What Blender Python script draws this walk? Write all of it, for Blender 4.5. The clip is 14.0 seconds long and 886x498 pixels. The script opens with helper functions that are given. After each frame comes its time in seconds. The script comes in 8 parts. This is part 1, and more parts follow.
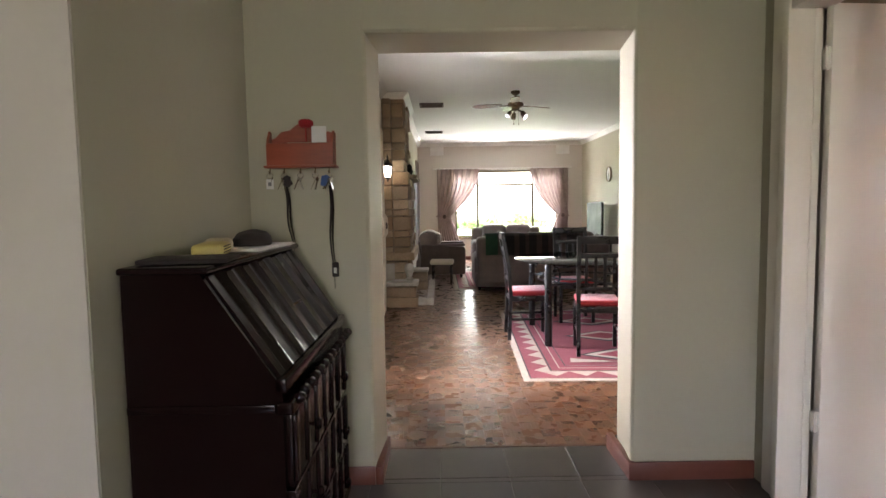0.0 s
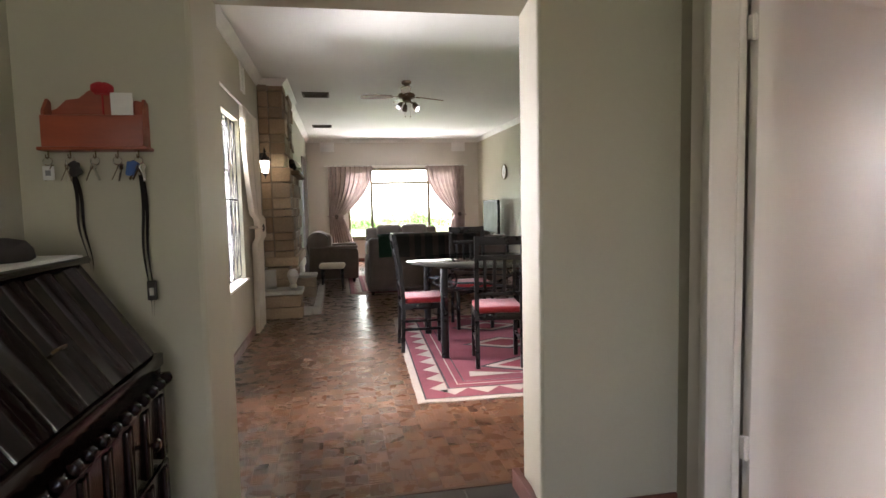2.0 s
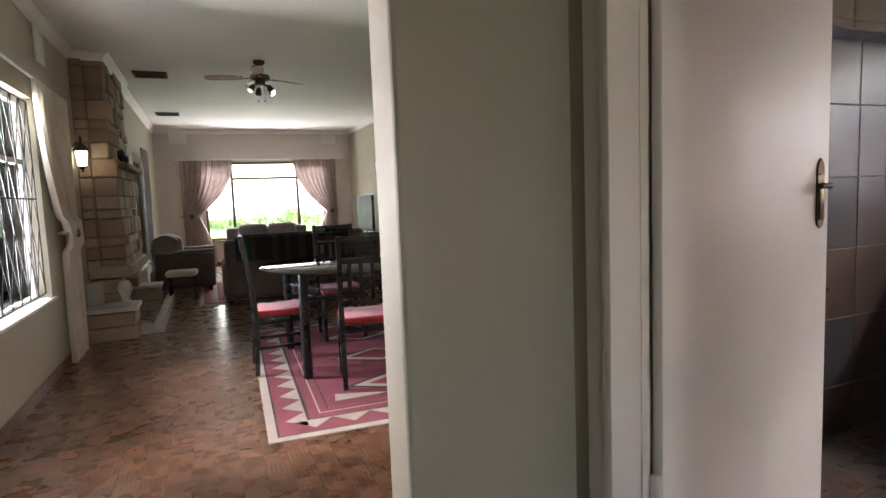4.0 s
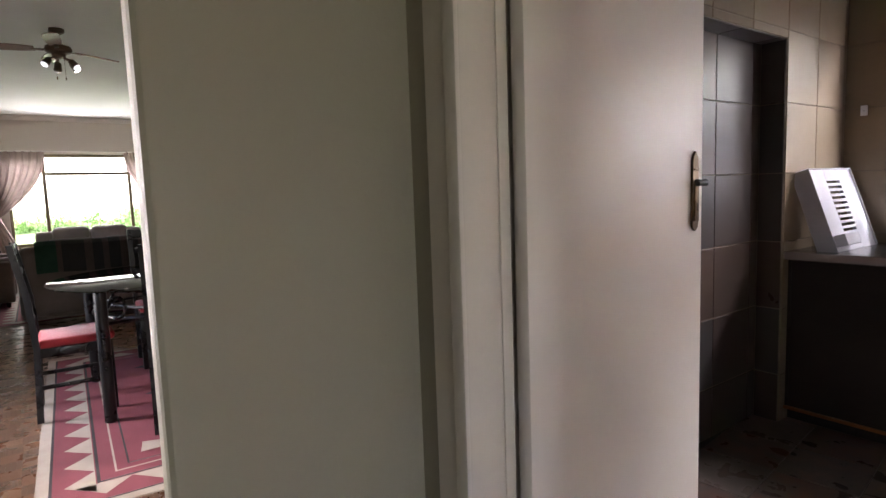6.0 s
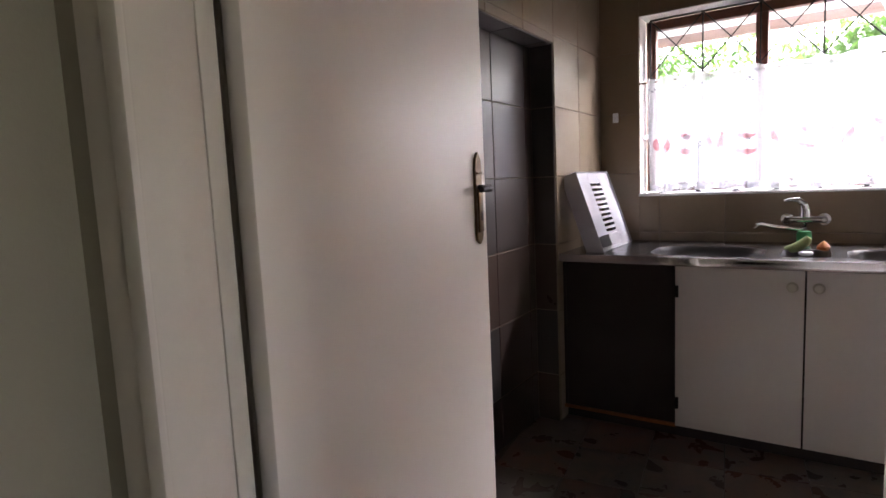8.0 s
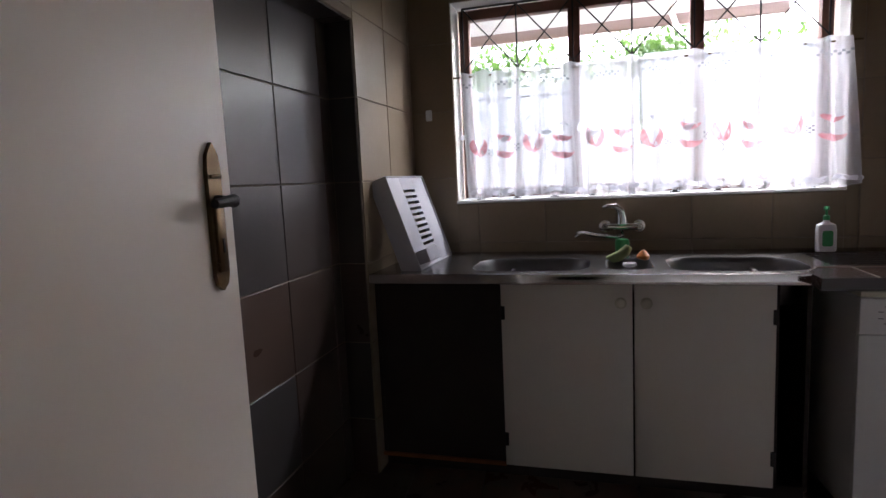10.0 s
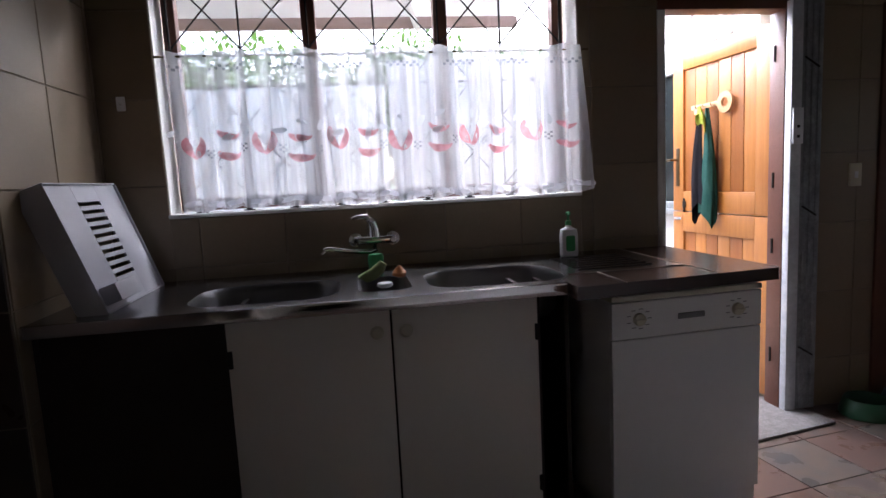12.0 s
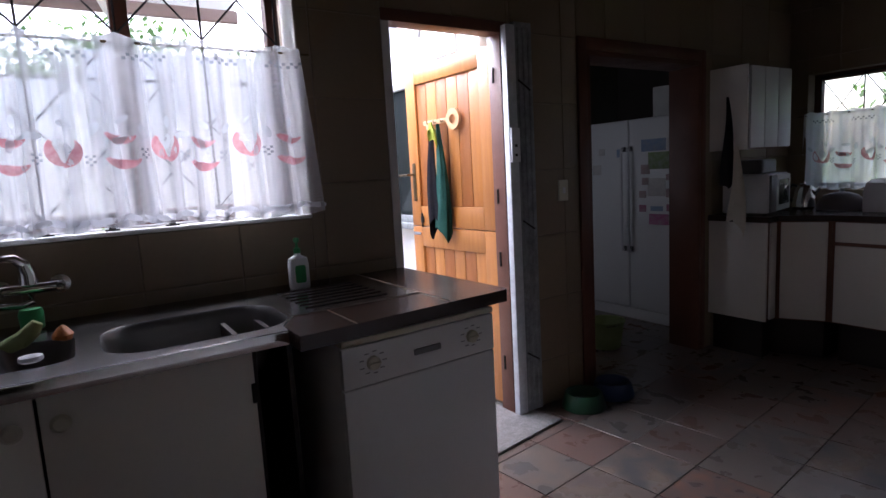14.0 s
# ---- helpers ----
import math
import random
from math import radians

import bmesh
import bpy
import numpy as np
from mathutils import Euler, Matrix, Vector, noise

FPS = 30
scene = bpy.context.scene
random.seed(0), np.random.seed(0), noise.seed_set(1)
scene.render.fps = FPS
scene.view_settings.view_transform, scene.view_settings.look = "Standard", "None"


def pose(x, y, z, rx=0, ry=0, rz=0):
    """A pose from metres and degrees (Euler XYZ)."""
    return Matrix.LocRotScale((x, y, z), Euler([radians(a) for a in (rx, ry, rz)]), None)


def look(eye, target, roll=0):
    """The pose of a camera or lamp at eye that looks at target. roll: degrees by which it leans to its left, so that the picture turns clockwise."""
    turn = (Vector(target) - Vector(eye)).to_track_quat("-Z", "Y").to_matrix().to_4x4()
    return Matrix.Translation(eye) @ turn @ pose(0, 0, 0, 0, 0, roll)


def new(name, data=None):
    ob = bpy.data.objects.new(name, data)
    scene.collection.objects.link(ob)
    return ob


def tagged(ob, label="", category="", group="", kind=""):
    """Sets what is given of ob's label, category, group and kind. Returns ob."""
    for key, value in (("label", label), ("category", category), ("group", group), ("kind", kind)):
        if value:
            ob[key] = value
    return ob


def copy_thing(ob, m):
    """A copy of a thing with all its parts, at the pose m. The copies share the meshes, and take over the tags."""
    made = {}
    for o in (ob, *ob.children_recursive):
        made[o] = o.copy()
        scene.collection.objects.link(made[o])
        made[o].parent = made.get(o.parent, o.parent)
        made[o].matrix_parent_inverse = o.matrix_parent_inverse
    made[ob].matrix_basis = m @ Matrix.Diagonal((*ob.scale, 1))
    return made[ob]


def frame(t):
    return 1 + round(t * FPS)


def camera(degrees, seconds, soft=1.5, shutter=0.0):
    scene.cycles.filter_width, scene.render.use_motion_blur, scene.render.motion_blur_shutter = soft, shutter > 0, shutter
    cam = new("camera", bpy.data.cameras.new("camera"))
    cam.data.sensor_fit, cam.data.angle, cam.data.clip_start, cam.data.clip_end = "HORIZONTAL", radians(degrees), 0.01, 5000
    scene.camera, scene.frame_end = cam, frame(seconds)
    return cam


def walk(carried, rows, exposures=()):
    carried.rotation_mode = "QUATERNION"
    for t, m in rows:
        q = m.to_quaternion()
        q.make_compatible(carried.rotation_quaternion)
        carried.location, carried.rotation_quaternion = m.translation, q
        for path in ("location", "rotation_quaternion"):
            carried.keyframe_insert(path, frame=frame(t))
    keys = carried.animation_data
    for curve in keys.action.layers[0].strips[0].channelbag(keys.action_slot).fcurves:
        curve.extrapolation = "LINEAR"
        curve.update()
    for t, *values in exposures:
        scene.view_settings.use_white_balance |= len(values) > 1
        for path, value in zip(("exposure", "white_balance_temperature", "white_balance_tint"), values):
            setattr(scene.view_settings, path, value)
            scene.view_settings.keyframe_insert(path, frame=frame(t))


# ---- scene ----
cam = camera(76.1, 14.0)
PATH = [
    (0, (0.118, 0.109, 1.397), (0.124, 2.103, 1.246), -0.9),
    (0.5, (0.109, 0.276, 1.398), (0.196, 2.268, 1.247), -0.9),
    (1, (0.13, 0.384, 1.393), (0.32, 2.369, 1.239), -1.0),
    (1.5, (0.192, 0.534, 1.396), (0.469, 2.508, 1.239), -1.0),
    (2, (0.262, 0.696, 1.381), (0.62, 2.657, 1.222), -1.3),
    (2.5, (0.334, 0.84, 1.369), (0.768, 2.786, 1.205), -1.7),
    (4.8, (0.663, 1.439, 1.361), (1.592, 3.2, 1.166), -2.0),
    (5, (0.703, 1.48, 1.356), (1.668, 3.221, 1.16), -1.9),
    (5.5, (0.798, 1.566, 1.354), (1.852, 3.253, 1.152), -1.9),
    (6, (0.886, 1.639, 1.35), (2.043, 3.257, 1.145), -2.0),
    (6.5, (0.974, 1.708, 1.36), (2.254, 3.231, 1.155), -2.2),
    (7, (1.053, 1.784, 1.365), (2.495, 3.154, 1.152), -2.2),
    (7.5, (1.129, 1.829, 1.362), (2.697, 3.051, 1.143), -2.4),
    (10, (1.792, 2.019, 1.363), (3.703, 2.557, 1.127), -2.7),
    (10.5, (1.895, 2.06, 1.353), (3.86, 2.351, 1.117), -2.7),
    (11, (1.966, 2.063, 1.353), (3.95, 2.123, 1.106), -2.9),
    (11.5, (2.108, 2.065, 1.346), (4.089, 1.932, 1.101), -2.8),
    (12, (2.268, 1.989, 1.342), (4.231, 1.694, 1.101), -3.0),
    (12.5, (2.342, 1.92, 1.355), (4.273, 1.459, 1.109), -3.1),
    (13, (2.405, 1.857, 1.365), (4.286, 1.226, 1.113), -3.2),
    (13.5, (2.466, 1.806, 1.397), (4.257, 0.958, 1.132), -3.2),
    (14, (2.523, 1.752, 1.398), (4.192, 0.682, 1.131), -3.2),
]
EXPOSURES = [(0, 5.0, 6600, 20), (1, 4.95, 6600, 20), (2.5, 4.55, 6600, 20), (5, 4.22, 6550, 20), (6.5, 4.28, 6600, 22), (7.5, 4.2, 6600, 23), (10, 3.15, 6300, 18), (11, 2.78, 6250, 18), (12.5, 2.32, 6000, 19), (14, 2.15, 5850, 20)]
walk(cam, [(t, look(eye, target, roll)) for t, eye, target, roll in PATH], EXPOSURES)

# ---- light ----
world = bpy.data.worlds.new("world")
scene.world = world
world.use_nodes = True
wn = world.node_tree.nodes
sky = wn.new("ShaderNodeTexSky")
sky.sky_type = 'NISHITA'
sky.sun_disc = False
sky.sun_elevation = radians(48)
sky.sun_rotation = radians(120)
sky.dust_density = 4.0
world.node_tree.links.new(sky.outputs[0], wn["Background"].inputs[0])
wn["Background"].inputs[1].default_value = 0.15


def sun_lamp(elev, azim, strength, angle):
    d = bpy.data.lights.new("sun", "SUN")
    d.energy, d.angle, d.color = strength, radians(angle), (1.0, 0.96, 0.9)
    ob = new("sun", d)
    e, a = radians(elev), radians(azim)
    ob.matrix_world = look((8 + math.sin(a) * math.cos(e) * 20, math.cos(a) * math.cos(e) * 20, math.sin(e) * 20), (8, 0, 0))


sun_lamp(48, 120, 1.5, 12)


def window_lamp(name, eye, target, w, h, watts, colour=(1, 1, 1)):
    d = bpy.data.lights.new(name, "AREA")
    d.shape, d.size, d.size_y, d.energy, d.color = 'RECTANGLE', w, h, watts, colour
    ob = new(name, d)
    ob.matrix_world = look(eye, target)


# daylight in the openings: side window of the dining room, garden window; the hall's rear opening is unseen, added as
# fill
window_lamp("daylight_entrance", (0.25, -3.15, 1.1), (0.2, 0.2, 2.7), 0.9, 0.7, 1.9, (1.0, 0.97, 0.90))
window_lamp("daylight_side_window", (-2.35, 6.9, 1.5), (1.06, 3.1, 1.3), 1.2, 1.5, 40)
window_lamp("daylight_garden_window", (1.77, 15.7, 2.9), (1.9, 10.0, 0.0), 2.8, 0.9, 52)
window_lamp("daylight_garden_lawn", (1.77, 15.5, 0.25), (1.8, 11.5, 3.0), 2.6, 0.6, 11, (0.97, 1.0, 0.95))
window_lamp("daylight_kitchen_window", (5.75, 1.50, 2.95), (3.4, 0.9, 0.2), 1.6, 0.6, 50, (0.97, 0.98, 1.0))
window_lamp("daylight_far_window", (2.9, -3.95, 2.75), (4.4, -0.2, 0.4), 1.8, 0.7, 1.0, (0.97, 0.98, 1.0))
window_lamp("daylight_back_door", (6.0, 0.12, 2.6), (3.6, -0.3, 0.0), 0.7, 0.8, 16, (0.97, 0.98, 1.0))
window_lamp("daylight_pantry_window", (6.42, -0.45, 1.55), (5.9, -2.4, 1.1), 0.66, 0.86, 0.5, (0.93, 0.97, 1.0))


# ---- materials ----
def nodes_of(name):
    m = bpy.data.materials.new(name)
    m.use_nodes = True
    nt = m.node_tree
    return m, nt, nt.nodes["Principled BSDF"]


def coords(nt, scale=(1, 1, 1), piece=False):
    tc = nt.nodes.new("ShaderNodeTexCoord")
    mp = nt.nodes.new("ShaderNodeMapping")
    mp.inputs["Scale"].default_value = scale
    nt.links.new(tc.outputs["Object"], mp.inputs["Vector"])
    if piece:
        oi = nt.nodes.new("ShaderNodeObjectInfo")
        mu = nt.nodes.new("ShaderNodeVectorMath")
        mu.operation = 'MULTIPLY'
        mu.inputs[1].default_value = (37.0, 91.0, 53.0)
        nt.links.new(oi.outputs["Random"], mu.inputs[0])
        nt.links.new(mu.outputs[0], mp.inputs["Location"])
    return mp.outputs[0]


def noise_of(nt, vec, scale, detail=4.0, rough=0.6, distort=0.0):
    n = nt.nodes.new("ShaderNodeTexNoise")
    n.inputs["Scale"].default_value = scale
    n.inputs["Detail"].default_value = detail
    n.inputs["Roughness"].default_value = rough
    n.inputs["Distortion"].default_value = distort
    nt.links.new(vec, n.inputs["Vector"])
    return n.outputs["Fac"]


def mix(nt, fac, a, b, blend='MIX'):
    n = nt.nodes.new("ShaderNodeMix")
    n.data_type, n.blend_type = 'RGBA', blend
    for sock, v in ((n.inputs[0], fac), (n.inputs[6], a), (n.inputs[7], b)):
        if isinstance(v, (tuple, list)):
            sock.default_value = (*v, 1.0) if len(v) == 3 else v
        elif isinstance(v, (int, float)):
            sock.default_value = v
        else:
            nt.links.new(v, sock)
    return n.outputs[2]


def ramp(nt, fac, lo, hi, a=0.0, b=1.0):
    n = nt.nodes.new("ShaderNodeMapRange")
    nt.links.new(fac, n.inputs[0])
    for i, v in enumerate((lo, hi, a, b)):
        n.inputs[i + 1].default_value = v
    return n.outputs[0]


def relief(nt, bsdf, height, strength, dist=0.01):
    b = nt.nodes.new("ShaderNodeBump")
    b.inputs["Strength"].default_value = strength
    b.inputs["Distance"].default_value = dist
    nt.links.new(height, b.inputs["Height"])
    nt.links.new(b.outputs[0], bsdf.inputs["Normal"])


def surface(name, c1, c2=None, rough=0.5, metal=0.0, scale=3.0, fine=45.0, bump=0.1, stretch=(1, 1, 1),
            piece=False, coat=0.0, rvar=0.12, sheen=0.0, dirt=0.12, spec=0.5):
    """Two-scale colour, gloss and relief."""
    c2 = c2 or tuple(v * 0.82 for v in c1)
    m, nt, b = nodes_of(name)
    vec = coords(nt, stretch, piece)
    big = noise_of(nt, vec, scale, 3)
    small = noise_of(nt, vec, fine, 5, 0.65)
    col = mix(nt, ramp(nt, big, 0.3, 0.7), c1, c2)
    col = mix(nt, ramp(nt, small, 0.35, 0.75, 0.0, dirt), col, tuple(v * 0.45 for v in c2))
    nt.links.new(col, b.inputs["Base Color"])
    nt.links.new(ramp(nt, big, 0.25, 0.75, max(0.02, rough - rvar * 0.5), min(1, rough + rvar)), b.inputs["Roughness"])
    b.inputs["Metallic"].default_value = metal
    b.inputs["Coat Weight"].default_value = coat
    b.inputs["Coat Roughness"].default_value = 0.12
    b.inputs["Sheen Weight"].default_value = sheen
    b.inputs["Specular IOR Level"].default_value = spec
    if bump:
        relief(nt, b, small, bump)
    return m


def pieces_surface(name, cols, rough, scale=6.0, fine=40.0, bump=0.3, stretch=(1, 1, 1), island=False, coat=0.0, vein=0.5, speck=0.35, shift=0.0, fingers=False, cloud=(0.22, 0.78)):
    """A colour for each piece out of a few, with clouding and grain inside the piece."""
    m, nt, b = nodes_of(name)
    vec = coords(nt, stretch, not island)
    if island:
        g = nt.nodes.new("ShaderNodeNewGeometry")
        rnd = g.outputs["Random Per Island"]
    else:
        oi = nt.nodes.new("ShaderNodeObjectInfo")
        rnd = oi.outputs["Random"]
        if fingers:
            g = nt.nodes.new("ShaderNodeNewGeometry")
            share = nt.nodes.new("ShaderNodeMix")
            share.inputs[0].default_value = 0.25
            nt.links.new(rnd, share.inputs[2])
            nt.links.new(g.outputs["Random Per Island"], share.inputs[3])
            rnd = share.outputs[0]
    cr = nt.nodes.new("ShaderNodeValToRGB")
    cr.color_ramp.interpolation = 'LINEAR'
    while len(cr.color_ramp.elements) < len(cols):
        cr.color_ramp.elements.new(0.5)
    for i, c in enumerate(cols):
        cr.color_ramp.elements[i].position = i / (len(cols) - 1)
        cr.color_ramp.elements[i].color = (*c, 1)
    nt.links.new(rnd, cr.inputs[0])
    big = noise_of(nt, vec, scale, 4, 0.5, 0.35)
    small = noise_of(nt, vec, fine, 5, 0.65)
    alt = cols[len(cols) // 2]
    if shift:
        mo = nt.nodes.new("ShaderNodeMath")
        mo.operation = 'ADD'
        mo.inputs[1].default_value = shift
        nt.links.new(rnd, mo.inputs[0])
        fr = nt.nodes.new("ShaderNodeMath")
        fr.operation = 'FRACT'
        nt.links.new(mo.outputs[0], fr.inputs[0])
        c2 = nt.nodes.new("ShaderNodeValToRGB")
        while len(c2.color_ramp.elements) < len(cols):
            c2.color_ramp.elements.new(0.5)
        for i, c in enumerate(cols):
            c2.color_ramp.elements[i].position = i / (len(cols) - 1)
            c2.color_ramp.elements[i].color = (*c, 1)
        nt.links.new(fr.outputs[0], c2.inputs[0])
        alt = c2.outputs[0]
    col = mix(nt, ramp(nt, big, *cloud, 0.0, vein), cr.outputs[0], alt)
    col = mix(nt, ramp(nt, small, 0.4, 0.8, 0.0, speck), col, tuple(v * 0.5 for v in cols[0]))
    nt.links.new(col, b.inputs["Base Color"])
    nt.links.new(ramp(nt, big, 0.2, 0.8, rough - 0.04, rough + 0.06), b.inputs["Roughness"])
    b.inputs["Coat Weight"].default_value = coat
    b.inputs["Coat Roughness"].default_value = 0.15
    if bump:
        relief(nt, b, small, bump, 0.004)
    return m


def glow(name, col, strength):
    m = bpy.data.materials.new(name)
    m.use_nodes = True
    nt = m.node_tree
    nt.nodes.remove(nt.nodes["Principled BSDF"])
    e = nt.nodes.new("ShaderNodeEmission")
    e.inputs[0].default_value, e.inputs[1].default_value = (*col, 1), strength
    nt.links.new(e.outputs[0], nt.nodes["Material Output"].inputs[0])
    return m


def glass(name, tint=(0.97, 0.99, 0.98), rough=0.0, ior=1.45):
    m = bpy.data.materials.new(name)
    m.use_nodes = True
    nt = m.node_tree
    nt.nodes.remove(nt.nodes["Principled BSDF"])
    t = nt.nodes.new("ShaderNodeBsdfTransparent")
    t.inputs[0].default_value = (*tint, 1)
    g = nt.nodes.new("ShaderNodeBsdfGlossy")
    g.inputs["Roughness"].default_value = rough
    f = nt.nodes.new("ShaderNodeFresnel")
    f.inputs[0].default_value = ior
    x = nt.nodes.new("ShaderNodeMixShader")
    for a, b in ((f.outputs[0], x.inputs[0]), (t.outputs[0], x.inputs[1]), (g.outputs[0], x.inputs[2]), (x.outputs[0], nt.nodes["Material Output"].inputs[0])):
        nt.links.new(a, b)
    return m


def cloth(name, c1, c2, through_part=0.4, open_part=0.0, scale=6.0, weave=900.0, bands=0.0):
    """Woven cloth that lets light through, and lace where open_part is above nought."""
    m, nt, b = nodes_of(name)
    vec = coords(nt)
    big = noise_of(nt, vec, scale, 3)
    col = mix(nt, ramp(nt, big, 0.35, 0.65), c1, c2)
    nt.links.new(col, b.inputs["Base Color"])
    b.inputs["Roughness"].default_value = 0.9
    b.inputs["Sheen Weight"].default_value = 0.2
    relief(nt, b, noise_of(nt, vec, weave, 2), 0.15, 0.002)
    tr = nt.nodes.new("ShaderNodeBsdfTranslucent")
    nt.links.new(col, tr.inputs[0])
    x = nt.nodes.new("ShaderNodeMixShader")
    x.inputs[0].default_value = through_part
    nt.links.new(b.outputs[0], x.inputs[1])
    nt.links.new(tr.outputs[0], x.inputs[2])
    out = x.outputs[0]
    if open_part:
        tp = nt.nodes.new("ShaderNodeBsdfTransparent")
        wv = nt.nodes.new("ShaderNodeTexWave")
        wv.bands_direction = 'Z'
        wv.inputs["Scale"].default_value = 95.0
        wv.inputs["Distortion"].default_value = 1.5
        nt.links.new(vec, wv.inputs[0])
        y = nt.nodes.new("ShaderNodeMixShader")
        gaps = ramp(nt, wv.outputs["Fac"], 0.0, 1.0, open_part * 0.5, open_part * 1.3)
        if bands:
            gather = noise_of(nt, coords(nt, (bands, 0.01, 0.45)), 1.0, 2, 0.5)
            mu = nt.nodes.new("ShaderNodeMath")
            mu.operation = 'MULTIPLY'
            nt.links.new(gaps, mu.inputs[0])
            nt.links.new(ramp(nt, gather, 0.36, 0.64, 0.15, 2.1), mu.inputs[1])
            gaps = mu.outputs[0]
        nt.links.new(gaps, y.inputs[0])
        nt.links.new(out, y.inputs[1])
        nt.links.new(tp.outputs[0], y.inputs[2])
        out = y.outputs[0]
    nt.links.new(out, nt.nodes["Material Output"].inputs[0])
    return m


M = {}
M["plaster"] = surface("green_grey_plaster", (0.405, 0.378, 0.285), (0.392, 0.366, 0.275), 0.5, 0, 1.2, 30, 0.10, dirt=0.03, rvar=0.04)
M["plaster_pale"] = surface("pale_plaster", (0.54, 0.50, 0.45), (0.527, 0.488, 0.44), 0.6, 0, 1.2, 30, 0.10, dirt=0.03, rvar=0.04)
M["ceiling"] = surface("white_ceiling_paint", (0.76, 0.76, 0.74), (0.72, 0.72, 0.70), 0.7, 0, 1.0, 40, 0.05, dirt=0.04)
M["unseen_ceiling"] = surface("dark_unseen_ceiling", (0.14, 0.085, 0.055), (0.11, 0.068, 0.045), 0.55, 0, 2, 40, 0.1, (1, 8, 1), dirt=0.1)
M["cornice"] = surface("white_cornice_paint", (0.78, 0.77, 0.74), None, 0.6, 0, 2, 40, 0.03, dirt=0.04)
M["white_paint"] = surface("cream_gloss_paint", (0.74, 0.69, 0.61), (0.72, 0.67, 0.59), 0.34, 0, 2.0, 60, 0.03, dirt=0.06)
M["door_paint"] = surface("satin_door_paint", (0.80, 0.745, 0.675), (0.79, 0.735, 0.665), 0.44, 0, 1.5, 25, 0.03, dirt=0.0, rvar=0.02)
M["baseboard"] = surface("red_brown_skirting", (0.15, 0.048, 0.032), (0.125, 0.04, 0.027), 0.35, 0, 5, 60, 0.1, (1, 1, 1))
M["grout"] = surface("dark_grout", (0.16, 0.14, 0.125), (0.12, 0.11, 0.10), 0.9, 0, 8, 80, 0.2)
M["grout_wall"] = surface("beige_grout", (0.24, 0.195, 0.15), (0.21, 0.17, 0.13), 0.9, 0, 8, 80, 0.2)
M["slate"] = pieces_surface("slate_look_floor_tile", [(0.040, 0.041, 0.041), (0.058, 0.053, 0.048), (0.070, 0.052, 0.040), (0.050, 0.049, 0.046)], 0.30, 5, 45, 0.10, vein=0.6, shift=0.37, speck=0.1)
M["slate_rust"] = pieces_surface("rusty_slate_look_floor_tile", [(0.075, 0.076, 0.078), (0.205, 0.098, 0.062), (0.090, 0.088, 0.086), (0.190, 0.142, 0.108), (0.062, 0.064, 0.066)], 0.28, 8, 50, 0.0, vein=0.9, shift=0.25, speck=0.2, cloud=(0.33, 0.63))
M["niche_tile"] = pieces_surface("dark_slate_wall_tile", [(0.046, 0.044, 0.046), (0.058, 0.045, 0.038), (0.070, 0.039, 0.028), (0.050, 0.045, 0.043)], 0.30, 4, 45, 0.04, vein=0.5, shift=0.3, speck=0.05)
M["beige_tile"] = pieces_surface("beige_stone_look_wall_tile", [(0.20, 0.148, 0.096), (0.245, 0.188, 0.122), (0.22, 0.165, 0.106), (0.19, 0.140, 0.090)], 0.40, 6, 45, 0.06, vein=0.5, shift=0.3, speck=0.12)
M["parquet_bed"] = surface("parquet_bed", (0.10, 0.045, 0.02), None, 0.5, 0, 6, 60, 0.1)
# lighter and darker block colours imitate sheen that changes with grain direction
PQ_SHEEN_LIGHT = [(0.142, 0.067, 0.036), (0.160, 0.077, 0.042), (0.170, 0.082, 0.045), (0.188, 0.093, 0.052)]
PQ_SHEEN_DARK = [(0.088, 0.041, 0.023), (0.100, 0.047, 0.026), (0.108, 0.050, 0.029), (0.126, 0.060, 0.034)]
for key, cols in (("a", PQ_SHEEN_LIGHT), ("b", PQ_SHEEN_DARK)):
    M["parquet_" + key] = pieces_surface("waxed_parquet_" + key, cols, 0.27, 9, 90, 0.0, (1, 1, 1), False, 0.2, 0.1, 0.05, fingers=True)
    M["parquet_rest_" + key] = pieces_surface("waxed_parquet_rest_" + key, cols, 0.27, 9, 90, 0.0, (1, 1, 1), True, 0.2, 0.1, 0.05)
M["dark_wood"] = surface("dark_mahogany", (0.0085, 0.0038, 0.0038), (0.010, 0.0042, 0.004), 0.15, 0, 5, 60, 0.02, (3, 1, 3), dirt=0.0, rvar=0.03, spec=0.17)
M["black"] = surface("black_lacquer", (0.007, 0.007, 0.008), (0.011, 0.010, 0.010), 0.26, 0, 6, 70, 0.03, dirt=0.05, spec=0.3)
M["red_seat"] = surface("red_seat_cloth", (0.42, 0.02, 0.03), (0.34, 0.018, 0.026), 0.8, 0, 8, 300, 0.25, sheen=0.3)
M["brass"] = surface("antique_brass", (0.17, 0.12, 0.065), (0.10, 0.07, 0.04), 0.36, 1.0, 14, 80, 0.1)
M["chrome"] = surface("chrome", (0.8, 0.8, 0.8), (0.72, 0.72, 0.73), 0.1, 1.0, 5, 60, 0.0, dirt=0.03)
M["steel"] = surface("brushed_stainless_steel", (0.27, 0.26, 0.26), (0.25, 0.24, 0.24), 0.22, 1.0, 2, 200, 0.0, dirt=0.0, rvar=0.03)
M["steel_bowl"] = surface("dull_sink_steel", (0.20, 0.195, 0.195), (0.18, 0.175, 0.175), 0.38, 1.0, 3, 200, 0.0, dirt=0.05, rvar=0.05)
